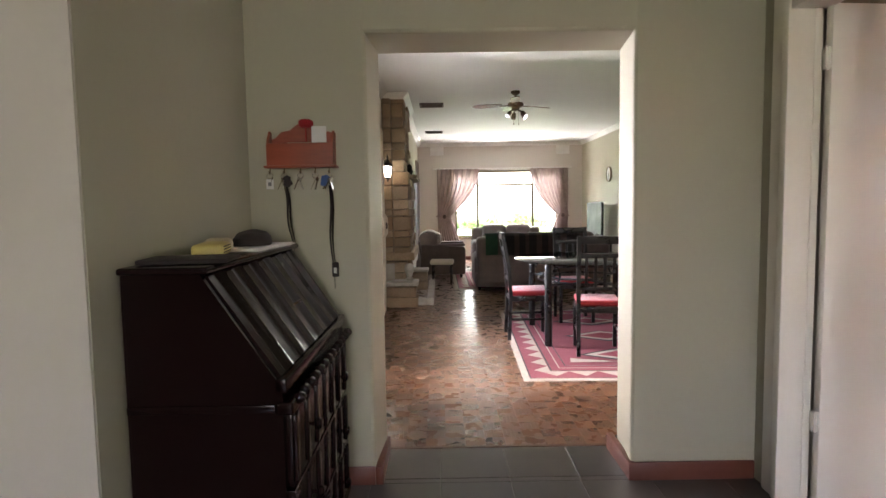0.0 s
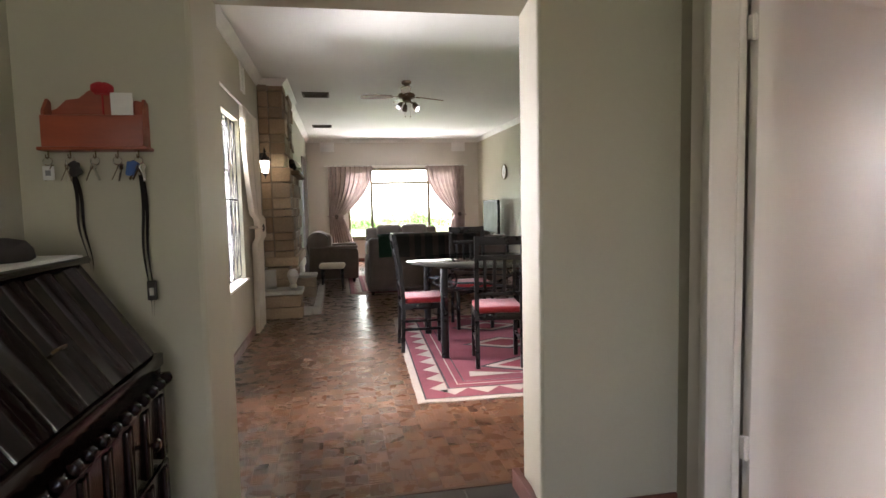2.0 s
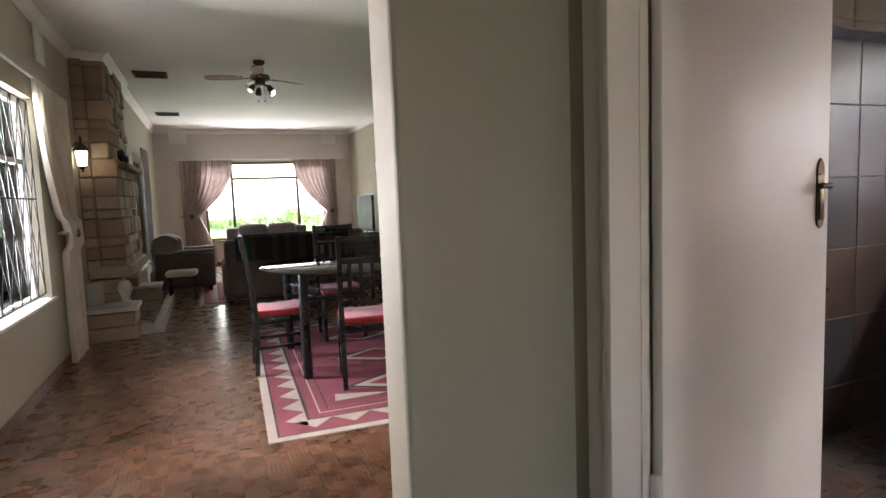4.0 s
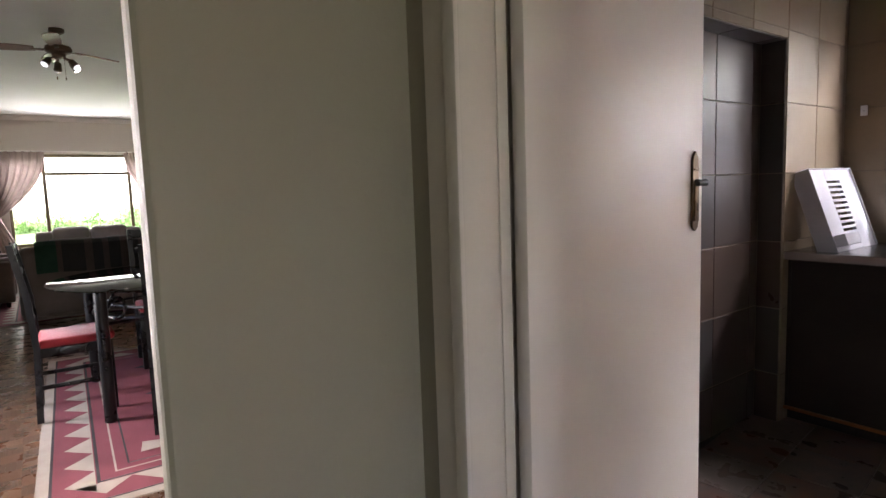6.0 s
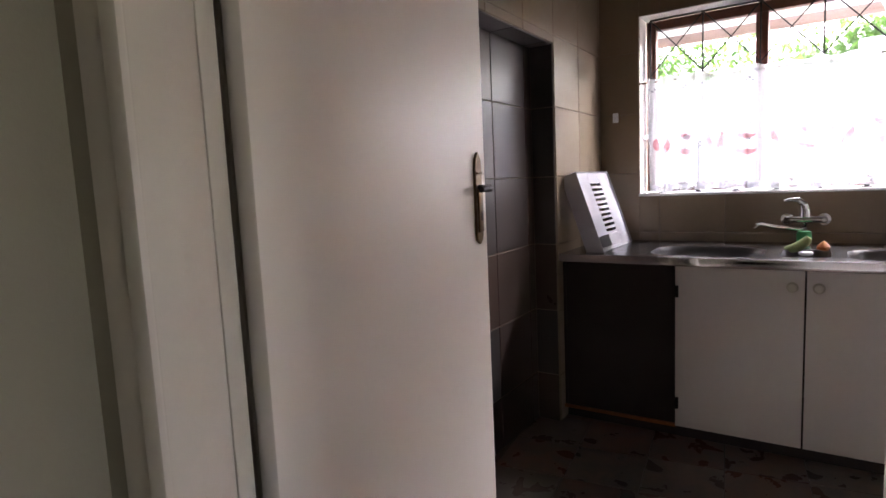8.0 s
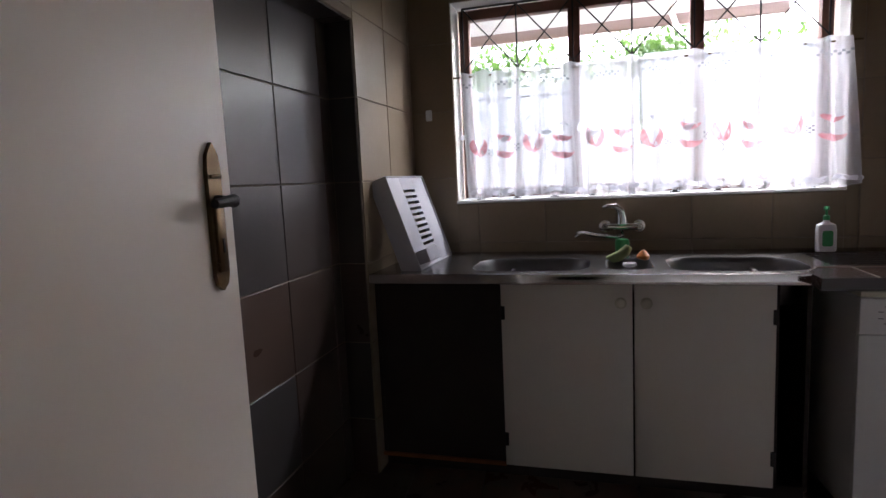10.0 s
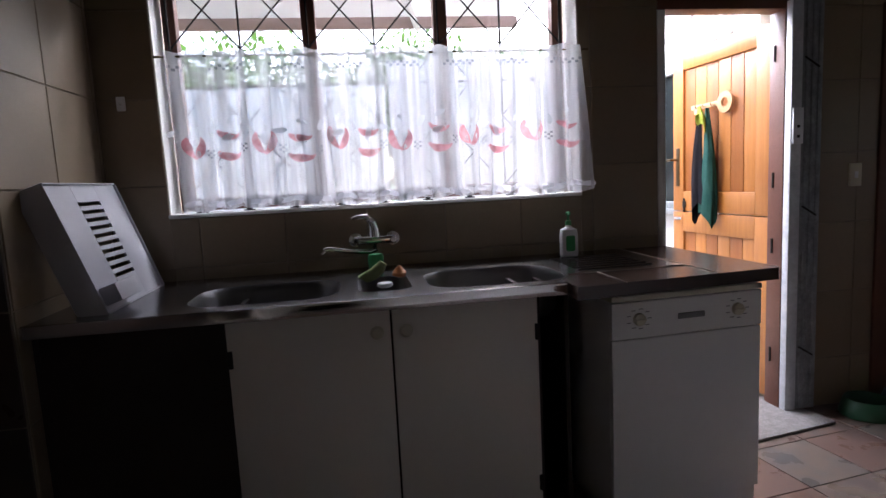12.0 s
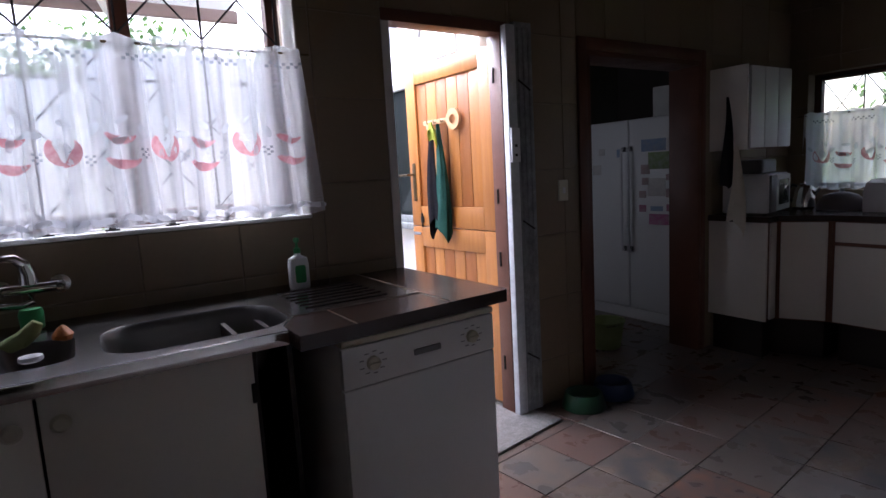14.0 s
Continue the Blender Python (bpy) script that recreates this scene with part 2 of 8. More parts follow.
M["counter"] = surface("dark_brown_counter_tile", (0.042, 0.024, 0.019), (0.048, 0.027, 0.021), 0.22, 0, 5, 60, 0.03, dirt=0.05, rvar=0.04)
M["cab_white"] = surface("off_white_cabinet_board", (0.76, 0.72, 0.66), (0.74, 0.70, 0.64), 0.42, 0, 2, 50, 0.03, dirt=0.04, rvar=0.05)
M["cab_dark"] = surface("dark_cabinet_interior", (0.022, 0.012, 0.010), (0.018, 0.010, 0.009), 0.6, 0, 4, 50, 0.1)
M["appliance"] = surface("white_enamel", (0.78, 0.78, 0.78), (0.75, 0.75, 0.76), 0.32, 0, 1.5, 30, 0.015, dirt=0.03)
M["appliance_cream"] = surface("yellowed_enamel", (0.64, 0.60, 0.48), None, 0.35, 0, 2, 30, 0.02, dirt=0.05)
M["grey_plastic"] = surface("grey_plastic", (0.22, 0.22, 0.23), None, 0.45, 0, 4, 80, 0.05)
M["white_plastic"] = surface("white_plastic", (0.74, 0.74, 0.76), (0.70, 0.70, 0.73), 0.35, 0, 3, 60, 0.03, dirt=0.04)
M["drainer_plastic"] = surface("pale_grey_drainer_plastic", (0.50, 0.50, 0.54), (0.46, 0.46, 0.50), 0.4, 0, 3, 60, 0.03, dirt=0.06)
M["iron"] = surface("black_iron", (0.02, 0.02, 0.02), (0.035, 0.03, 0.028), 0.5, 0.6, 10, 80, 0.2)
M["meranti"] = surface("red_brown_window_timber", (0.13, 0.045, 0.025), (0.10, 0.035, 0.02), 0.45, 0, 5, 60, 0.15, (1, 1, 1))
M["pine"] = surface("varnished_orange_pine", (0.47, 0.185, 0.040), (0.37, 0.135, 0.028), 0.35, 0, 2.2, 30, 0.12, (14, 14, 1), coat=0.2, dirt=0.3)
M["pine_dark"] = surface("varnished_pine_board", (0.34, 0.115, 0.024), (0.27, 0.088, 0.019), 0.4, 0, 2.2, 30, 0.12, (14, 14, 1), dirt=0.3)
M["stone"] = pieces_surface("sandstone_block", [(0.15, 0.105, 0.07), (0.36, 0.27, 0.18), (0.22, 0.145, 0.09), (0.42, 0.34, 0.25), (0.19, 0.15, 0.115)], 0.85, 7, 50, 0.8)
M["stone_rest"] = pieces_surface("sandstone_block_rest", [(0.15, 0.105, 0.07), (0.36, 0.27, 0.18), (0.22, 0.145, 0.09), (0.42, 0.34, 0.25)], 0.85, 7, 50, 0.8, island=True)
M["mortar"] = surface("mortar", (0.20, 0.165, 0.13), None, 0.95, 0, 10, 80, 0.4)
M["slab_stone"] = surface("pale_hearth_stone", (0.42, 0.40, 0.36), (0.34, 0.31, 0.27), 0.6, 0, 6, 50, 0.3)
M["soot"] = surface("sooty_firebox", (0.012, 0.011, 0.010), None, 0.95, 0, 6, 50, 0.3)
M["outer_wall"] = surface("white_outside_wall", (0.78, 0.78, 0.77), (0.74, 0.74, 0.73), 0.8, 0, 2, 40, 0.15, dirt=0.06)
M["glass"] = glass("window_glass")
M["ground"] = surface("pale_paving", (0.34, 0.31, 0.28), (0.27, 0.25, 0.22), 0.9, 0, 2, 30, 0.3)
M["grass"] = surface("lawn", (0.09, 0.14, 0.04), (0.06, 0.11, 0.03), 0.9, 0, 2, 60, 0.5)
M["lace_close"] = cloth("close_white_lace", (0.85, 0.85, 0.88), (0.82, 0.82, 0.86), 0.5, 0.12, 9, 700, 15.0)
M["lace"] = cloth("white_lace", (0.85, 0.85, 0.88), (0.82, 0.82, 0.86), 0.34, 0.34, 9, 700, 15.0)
M["drape"] = cloth("dusty_pink_drape", (0.34, 0.265, 0.245), (0.28, 0.215, 0.20), 0.12, 0.0, 7, 500)
M["cream_drape"] = cloth("cream_curtain", (0.74, 0.68, 0.58), (0.68, 0.61, 0.51), 0.4, 0.0, 5, 500)
M["sofa"] = surface("brown_upholstery", (0.10, 0.075, 0.062), (0.075, 0.055, 0.046), 0.9, 0, 6, 220, 0.3, sheen=0.3)
M["sofa_pale"] = surface("taupe_upholstery", (0.17, 0.13, 0.115), (0.13, 0.10, 0.088), 0.9, 0, 6, 220, 0.3, sheen=0.3)


# ---- mesh helpers ----
def box(bm, x0, x1, y0, y1, z0, z1, bev=0.0, seg=2):
    vs = [bm.verts.new((x, y, z)) for x in (x0, x1) for y in (y0, y1) for z in (z0, z1)]
    fs = [bm.faces.new([vs[i] for i in q]) for q in ((0, 1, 3, 2), (4, 6, 7, 5), (0, 4, 5, 1), (2, 3, 7, 6), (0, 2, 6, 4), (1, 5, 7, 3))]
    if bev:
        es = list({e for f in fs for e in f.edges})
        out = bmesh.ops.bevel(bm, geom=es, offset=bev, segments=seg, profile=0.5, affect='EDGES', clamp_overlap=True)
        return list({v for f in out["faces"] for v in f.verts} | {v for v in vs if v.is_valid})
    return vs


def turned(vs, m):
    for v in vs:
        v.co = m @ v.co


def prism(bm, pts, axis, a, b):
    """A flat outline (pairs) drawn out along an axis from a to b."""
    def at(p, h):
        return {"x": (h, p[0], p[1]), "y": (p[0], h, p[1]), "z": (p[0], p[1], h)}[axis]
    lo = [bm.verts.new(at(p, a)) for p in pts]
    hi = [bm.verts.new(at(p, b)) for p in pts]
    n = len(pts)
    bm.faces.new(lo)
    bm.faces.new(hi)
    for i in range(n):
        bm.faces.new((lo[i], lo[(i + 1) % n], hi[(i + 1) % n], hi[i]))
    return lo + hi


def tube(bm, pts, r, seg=8, closed=False):
    """A round bar along points; r may be a number or one for each point."""
    pts = [Vector(p) for p in pts]
    n = len(pts)
    rings = []
    for i, p in enumerate(pts):
        a, b = pts[(i - 1) % n] if (i or closed) else p, pts[(i + 1) % n] if (i < n - 1 or closed) else p
        d = (b - a).normalized()
        up = Vector((0, 0, 1)) if abs(d.z) < 0.95 else Vector((1, 0, 0))
        u = d.cross(up).normalized()
        w = d.cross(u)
        rr = r[i] if isinstance(r, (list, tuple)) else r
        rings.append([bm.verts.new(p + (u * math.cos(k * math.tau / seg) + w * math.sin(k * math.tau / seg)) * rr) for k in range(seg)])
    for i in range(n if closed else n - 1):
        a, b = rings[i], rings[(i + 1) % n]
        for k in range(seg):
            bm.faces.new((a[k], a[(k + 1) % seg], b[(k + 1) % seg], b[k]))
    if not closed:
        bm.faces.new(rings[0])
        bm.faces.new(rings[-1])
    return [v for ring in rings for v in ring]


def lathe(bm, profile, cx=0.0, cy=0.0, seg=24):
    """A turned shape: pairs of radius and height."""
    rings = [[bm.verts.new((cx + max(r, 1e-4) * math.cos(k * math.tau / seg), cy + max(r, 1e-4) * math.sin(k * math.tau / seg), z)) for k in range(seg)] for r, z in profile]
    for a, b in zip(rings, rings[1:]):
        for k in range(seg):
            bm.faces.new((a[k], a[(k + 1) % seg], b[(k + 1) % seg], b[k]))
    bm.faces.new(rings[0])
    bm.faces.new(rings[-1])
    return [v for ring in rings for v in ring]


def link_mesh(name, bm, material, smooth=35):
    bmesh.ops.recalc_face_normals(bm, faces=bm.faces[:])
    me = bpy.data.meshes.new(name)
    bm.to_mesh(me)
    bm.free()
    me.materials.append(material)
    if smooth:
        for p in me.polygons:
            p.use_smooth = True
        me.set_sharp_from_angle(angle=radians(smooth))
    return new(name, me)


def part(name, bm, material, parent, label="", m=None):
    ob = link_mesh(name, bm, material)
    ob.parent = parent
    if m is not None:
        ob.matrix_local = m
    if label:
        tagged(ob, label)
    return ob


def thing(name, place, label, category, group="", rz=0.0):
    ob = new(name)
    ob.matrix_world = pose(*place, 0, 0, rz)
    ob.empty_display_size = 0.1
    return tagged(ob, label, category, group)


def solid(name, bm, material, label, category, place=(0, 0, 0), rz=0.0, group=""):
    ob = link_mesh(name, bm, material)
    ob.matrix_world = pose(*place, 0, 0, rz)
    return tagged(ob, label, category, group)


def setting(name, bm, material, label=""):
    ob = link_mesh(name, bm, material, 0)
    return tagged(ob, label, "", "", "structure")


def boxes(name, material, rows, label=""):
    bm = bmesh.new()
    for x0, x1, y0, y1, z0, z1 in rows:
        box(bm, x0, x1, y0, y1, -0.1 if z0 == 0 else z0, z1)
    return setting(name, bm, material, label)


# ---- structure ----
HALL_N, DIN_S = 2.88, 3.24
KN, KE = 3.05, 4.93
CEIL, KCEIL = 3.0, 2.75
KS = -3.2
T = 0.22

bm = bmesh.new()
prism(bm, [(1.075, HALL_N), (1.83, HALL_N), (1.83, DIN_S), (1.118, DIN_S), (1.103, DIN_S - 0.006), (1.096, DIN_S - 0.02), (1.060, HALL_N + 0.018), (1.064, HALL_N + 0.006)], "z", -0.1, CEIL)
prism(bm, [(-0.248, HALL_N), (-1.05, HALL_N), (-1.05, DIN_S), (-0.226, DIN_S), (-0.211, DIN_S - 0.006), (-0.205, DIN_S - 0.02), (-0.230, HALL_N + 0.018), (-0.236, HALL_N + 0.006)], "z", -0.1, CEIL)
prism(bm, [(HALL_N + 0.002, 2.243), (HALL_N + 0.008, 2.230), (HALL_N + 0.02, 2.225), (DIN_S - 0.022, 2.218), (DIN_S - 0.008, 2.224), (DIN_S - 0.002, 2.236), (DIN_S - 0.002, CEIL), (HALL_N + 0.002, CEIL)], "x", -0.245, 1.10)
setting("wall_hall_dining", bm, M["plaster"], "green-grey plastered wall with a wide opening")
boxes("wall_hall_west", M["plaster"], [(-1.05, -0.808, 1.585, HALL_N, 0, CEIL)], "green-grey plastered wall beside the desk")
boxes("wall_hall_southwest", M["plaster_pale"], [(-3.0, -0.810, 1.575, 1.615, 0, CEIL), (-3.0, -1.06, 1.615, 1.78, 0, CEIL)], "pale plastered wall")
boxes("wall_hall_far_west", M["plaster_pale"], [(-3.2, -3.0, -3.0, 1.78, 0, CEIL)])
# unseen rear wall; its opening is added to let light into the hall
boxes("wall_hall_south", M["plaster_pale"], [(-3.2, -0.3, -3.2, -3.0, 0, CEIL), (0.8, 1.83, -3.2, -3.0, 0, CEIL), (-0.3, 0.8, -3.2, -3.0, 2.4, CEIL), (-0.3, 0.8, -3.2, -3.0, 0, 0.9)])
DY0, DY1, DTOP = 1.79, 2.66, 2.25
boxes("wall_hall_kitchen", M["plaster"], [
    (1.685, 1.83, -3.0, DY0, 0, CEIL), (1.685, 1.80, DY1, HALL_N, 0, CEIL), (1.685, 1.83, DY0, DY1, DTOP, CEIL)],
    "green-grey plastered wall with the kitchen doorway")
# dining and living room
XW, XW2, XE, YF = -0.70, -0.45, 3.78, 14.80
boxes("wall_dining_west", M["plaster"], [
    (XW - T, XW, DIN_S, 5.00, 0, CEIL), (XW - T, XW, 6.75, 9.9, 0, CEIL), (XW - T, XW, 5.00, 6.75, 0, 0.65), (XW - T, XW, 5.00, 6.75, 2.26, CEIL)],
    "green-grey plastered wall with a side window")
boxes("wall_living_west", M["plaster"], [(XW2 - T, XW2, 9.9, 10.9, 0, CEIL), (XW2 - T, XW2, 12.9, YF, 0, CEIL), (XW2 - T, XW2, 10.9, 12.9, 0, 0.4), (XW2 - T, XW2, 10.9, 12.9, 2.2, CEIL)])
boxes("wall_living_north", M["plaster_pale"], [
    (XW2 - T, 0.5, YF, YF + T, 0, CEIL), (3.15, XE + T, YF, YF + T, 0, CEIL), (0.5, 3.15, YF, YF + T, 0, 0.56), (0.5, 3.15, YF, YF + T, 2.3, CEIL)],
    "pale plastered wall with the garden window")
boxes("wall_living_east", M["plaster"], [(XE, XE + T, DIN_S, YF, 0, CEIL)], "green-grey plastered wall")
boxes("ceiling_living", M["ceiling"], [(XW - T, XE + T, DIN_S, YF + T, CEIL, CEIL + 0.12)], "white painted ceiling")
boxes("ceiling_hall", M["ceiling"], [(-3.2, 1.83, -3.2, DIN_S, CEIL + 0.002, CEIL + 0.12)], "white painted ceiling")
# kitchen
NX0, NX1, NTOP, NBACK = 2.45, 4.15, 2.078, 3.185
boxes("wall_kitchen_north", M["grout_wall"], [
    (1.83, NX0, KN, DIN_S, 0, KCEIL), (NX1, KE + T, KN, DIN_S, 0, KCEIL), (NX0, NX1, KN, DIN_S, NTOP, KCEIL), (NX0, NX1, NBACK, DIN_S, 0, NTOP)],
    "tiled kitchen wall with a shallow recess")
WY0, WY1, WZ0, WZ1 = 0.89, 2.80, 1.245, 2.33
BY0, BY1, BTOP = -0.245, 0.47, 2.15
PY0, PY1, PTOP = -1.985, -0.85, 2.06
boxes("wall_kitchen_east", M["grout_wall"], [
    (KE, KE + T, WY1, KN, 0, KCEIL), (KE, KE + T, WY0, WY1, 0, WZ0), (KE, KE + T, WY0, WY1, WZ1, KCEIL), (KE, KE + T, BY1, WY0, 0, KCEIL),
    (KE, KE + T, BY0, BY1, BTOP, KCEIL), (KE, KE + T, PY1, BY0, 0, KCEIL), (KE, KE + T, PY0, PY1, PTOP, KCEIL), (KE, KE + T, KS, PY0, 0, KCEIL)],
    "beige tiled kitchen wall with window and back door")
V0, V1, VZ0, VZ1 = 2.3, 4.78, 1.1, 2.0
boxes("wall_kitchen_south", M["grout_wall"], [
    (1.83, V0, KS - T, KS, 0, KCEIL), (V1, KE + T, KS - T, KS, 0, KCEIL), (V0, V1, KS - T, KS, 0, VZ0), (V0, V1, KS - T, KS, VZ1, KCEIL)],
    "beige tiled kitchen wall with a small window")
# unseen wall made white as a reflector for the cabinet fronts
boxes("wall_kitchen_west", M["cornice"], [(1.832, 1.90, KS - T, DY0 - 0.1, 0, KCEIL)])
# never in view; dark colour chosen so less light bounces onto the upper walls
boxes("ceiling_kitchen", M["unseen_ceiling"], [(1.83, KE + T, KS - T, KN, KCEIL, KCEIL + 0.15)], "unseen kitchen ceiling darkened to cut bounced light")
# pantry behind the kitchen
PX1 = 6.9
boxes("wall_pantry_north", M["outer_wall"], [(KE + T, 6.07, -0.50, -0.34, 0, 3.2), (6.77, 7.6, -0.50, -0.34, 0, 3.2), (6.07, 6.77, -0.50, -0.34, 0, 1.10), (6.07, 6.77, -0.50, -0.34, 2.0, 3.2)], "white plastered outside wall")
# the pantry's unlit dark is put into its wall and ceiling colour
M["pantry_shade"] = surface("pantry_unlit_shade", (0.060, 0.048, 0.042), (0.052, 0.042, 0.036), 0.7, 0, 2, 40, 0.08, dirt=0.08)
boxes("wall_pantry_east", M["pantry_shade"], [(PX1, PX1 + T, -3.5, -0.50, 0, KCEIL)])
boxes("wall_pantry_south", M["pantry_shade"], [(KE + T, PX1 + T, -3.72, -3.5, 0, KCEIL)])
boxes("ceiling_pantry", M["pantry_shade"], [(KE + T, PX1 + T, -3.7, -0.5, KCEIL - 0.3, KCEIL - 0.1)])
# floors
boxes("floor_hall", M["grout"], [(-3.2, 1.69, -3.2, DIN_S - 0.001, -0.1, -0.006)], "dark grey slate-look tiled floor")
boxes("floor_kitchen", M["grout"], [(1.69, KE + T, KS, KN + 0.14, -0.1, -0.006), (KE + T, PX1, -3.5, -0.5, -0.1, -0.006)], "slate-look tiled kitchen floor in greys and rust")
boxes("floor_living", M["parquet_bed"], [(XW - T, XE, DIN_S, YF, -0.1, -0.005)], "red-brown basket-weave parquet floor")
# ground outside
bm = bmesh.new()
bmesh.ops.create_grid(bm, x_segments=8, y_segments=8, size=600)
turned(bm.verts, Matrix.Translation((0, 0, -0.16)))
setting("ground", bm, M["grass"], "green lawn round the house")
boxes("paving", M["ground"], [(KE + T, 9.0, -0.3, 9.0, -0.15, -0.02)], "pale paved yard")


# ---- hall ----
def kitchen_door():
    d = new("door_1")
    tagged(d, "cream painted door frame with an open door", "", "", "structure")
    bm = bmesh.new()
    box(bm, 1.662, 1.687, DY1, DY1 + 0.12, 0, DTOP + 0.11, 0.008)
    box(bm, 1.662, 1.687, DY0 - 0.11, DY0, 0, DTOP + 0.11, 0.008)
    box(bm, 1.662, 1.687, DY0, DY1, DTOP, DTOP + 0.11, 0.008)
    box(bm, 1.652, 1.675, DY1 - 0.017, DY1 + 0.030, 0, DTOP + 0.02, 0.007)
    part("architrave", bm, M["white_paint"], d)
    bm = bmesh.new()
    box(bm, 1.662, 1.800, DY1 - 0.018, DY1 - 0.001, 0, DTOP, 0.004)
    box(bm, 1.662, 1.83, DY0 - 0.002, DY0 + 0.018, 0, DTOP, 0.004)
    box(bm, 1.662, 1.83, DY0, DY1, DTOP - 0.018, DTOP + 0.002, 0.004)
    box(bm, 1.768, 1.801, DY1 - 0.023, DY1 - 0.016, 0, DTOP, 0.003)
    part("jamb", bm, M["white_paint"], d)
    # unseen boxes behind the leaf, added to keep the hinge gap dark
    bm = bmesh.new()
    box(bm, 1.834, 1.898, DY1 + 0.012, HALL_N + 0.02, 0, DTOP + 0.09, 0.005)
    box(bm, 1.80, 1.838, DY1 + 0.11, HALL_N + 0.02, 0, DTOP + 0.08)
    part("kitchen_architrave", bm, M["white_paint"], d)
    leaf = thing("door", (1.816, 2.644, 0.012), "cream painted flush door standing open, brass handle", "door", rz=5.0)
    bm = bmesh.new()
    box(bm, 0, 0.89, -0.042, 0, 0, DTOP - 0.02, 0.004)
    part("leaf", bm, M["door_paint"], leaf)
    for z in (0.38, 2.0):
        bm = bmesh.new()
        tube(bm, [(-0.012, -0.03, z - 0.05), (-0.012, -0.03, z + 0.05)], 0.008)
        box(bm, -0.022, 0.003, -0.036, -0.008, z - 0.045, z + 0.045, 0.002)
        part("hinge", bm, M["white_paint"], leaf)
    bm = bmesh.new()
    pts = [(-0.021, -0.13), (-0.016, -0.15), (0, -0.163), (0.016, -0.15), (0.021, -0.13), (0.021, 0.085), (0.017, 0.115), (0, 0.14), (-0.017, 0.115), (-0.021, 0.085)]
    prism(bm, [(0.828 + a * 0.95, 1.317 + b * 0.86) for a, b in pts], "y", -0.042, -0.050)
    box(bm, 0.814, 0.842, -0.056, -0.049, 1.21, 1.335, 0.003)
    box(bm, 0.812, 0.844, -0.055, -0.049, 1.375, 1.382, 0.002)
    box(bm, 0.812, 0.844, -0.055, -0.049, 1.222, 1.228, 0.002)
    plate = part("handle_plate", bm, M["brass"], leaf, "antique brass handle plate")
    bm = bmesh.new()
    tube(bm, [(0.828, -0.045, 1.335), (0.828, -0.066, 1.335)], [0.012, 0.010], 12)
    tube(bm, [(0.828, -0.066, 1.335), (0.833, -0.080, 1.335), (0.816, -0.084, 1.335), (0.770, -0.083, 1.332)], [0.009, 0.012, 0.010, 0.008], 10)
    part("lever", bm, M["iron"], plate)
    bm = bmesh.new()
    box(bm, 0.825, 0.831, -0.0575, -0.054, 1.245, 1.27)
    part("keyhole", bm, M["iron"], plate)


kitchen_door()

# skirting
sk = tagged(new("baseboard"), "red-brown timber skirting", "", "", "structure")
for r in ((-0.808, -0.230, HALL_N - 0.018, HALL_N, 0, 0.095), (1.06, 1.68, HALL_N - 0.018, HALL_N, 0, 0.095),
          (-0.231, -0.190, HALL_N - 0.016, DIN_S + 0.016, 0, 0.095), (1.045, 1.080, HALL_N - 0.016, DIN_S + 0.016, 0, 0.095),
          (-0.808, -0.790, 1.57, HALL_N - 0.02, 0, 0.095), (XW, XW + 0.018, DIN_S, 8.2, 0, 0.09), (XE - 0.018, XE, DIN_S, YF, 0, 0.09), (XW2, XE, YF - 0.018, YF, 0, 0.09)):
    bm = bmesh.new()
    box(bm, *r, 0.006)
    part("skirting_board", bm, M["baseboard"], sk)
bm = bmesh.new()
box(bm, -0.205, 1.06, DIN_S + 0.048, DIN_S + 0.072, -0.02, 0.004, 0.003)
setting("threshold", bm, M["parquet_bed"], "thin dark timber strip between the floors")


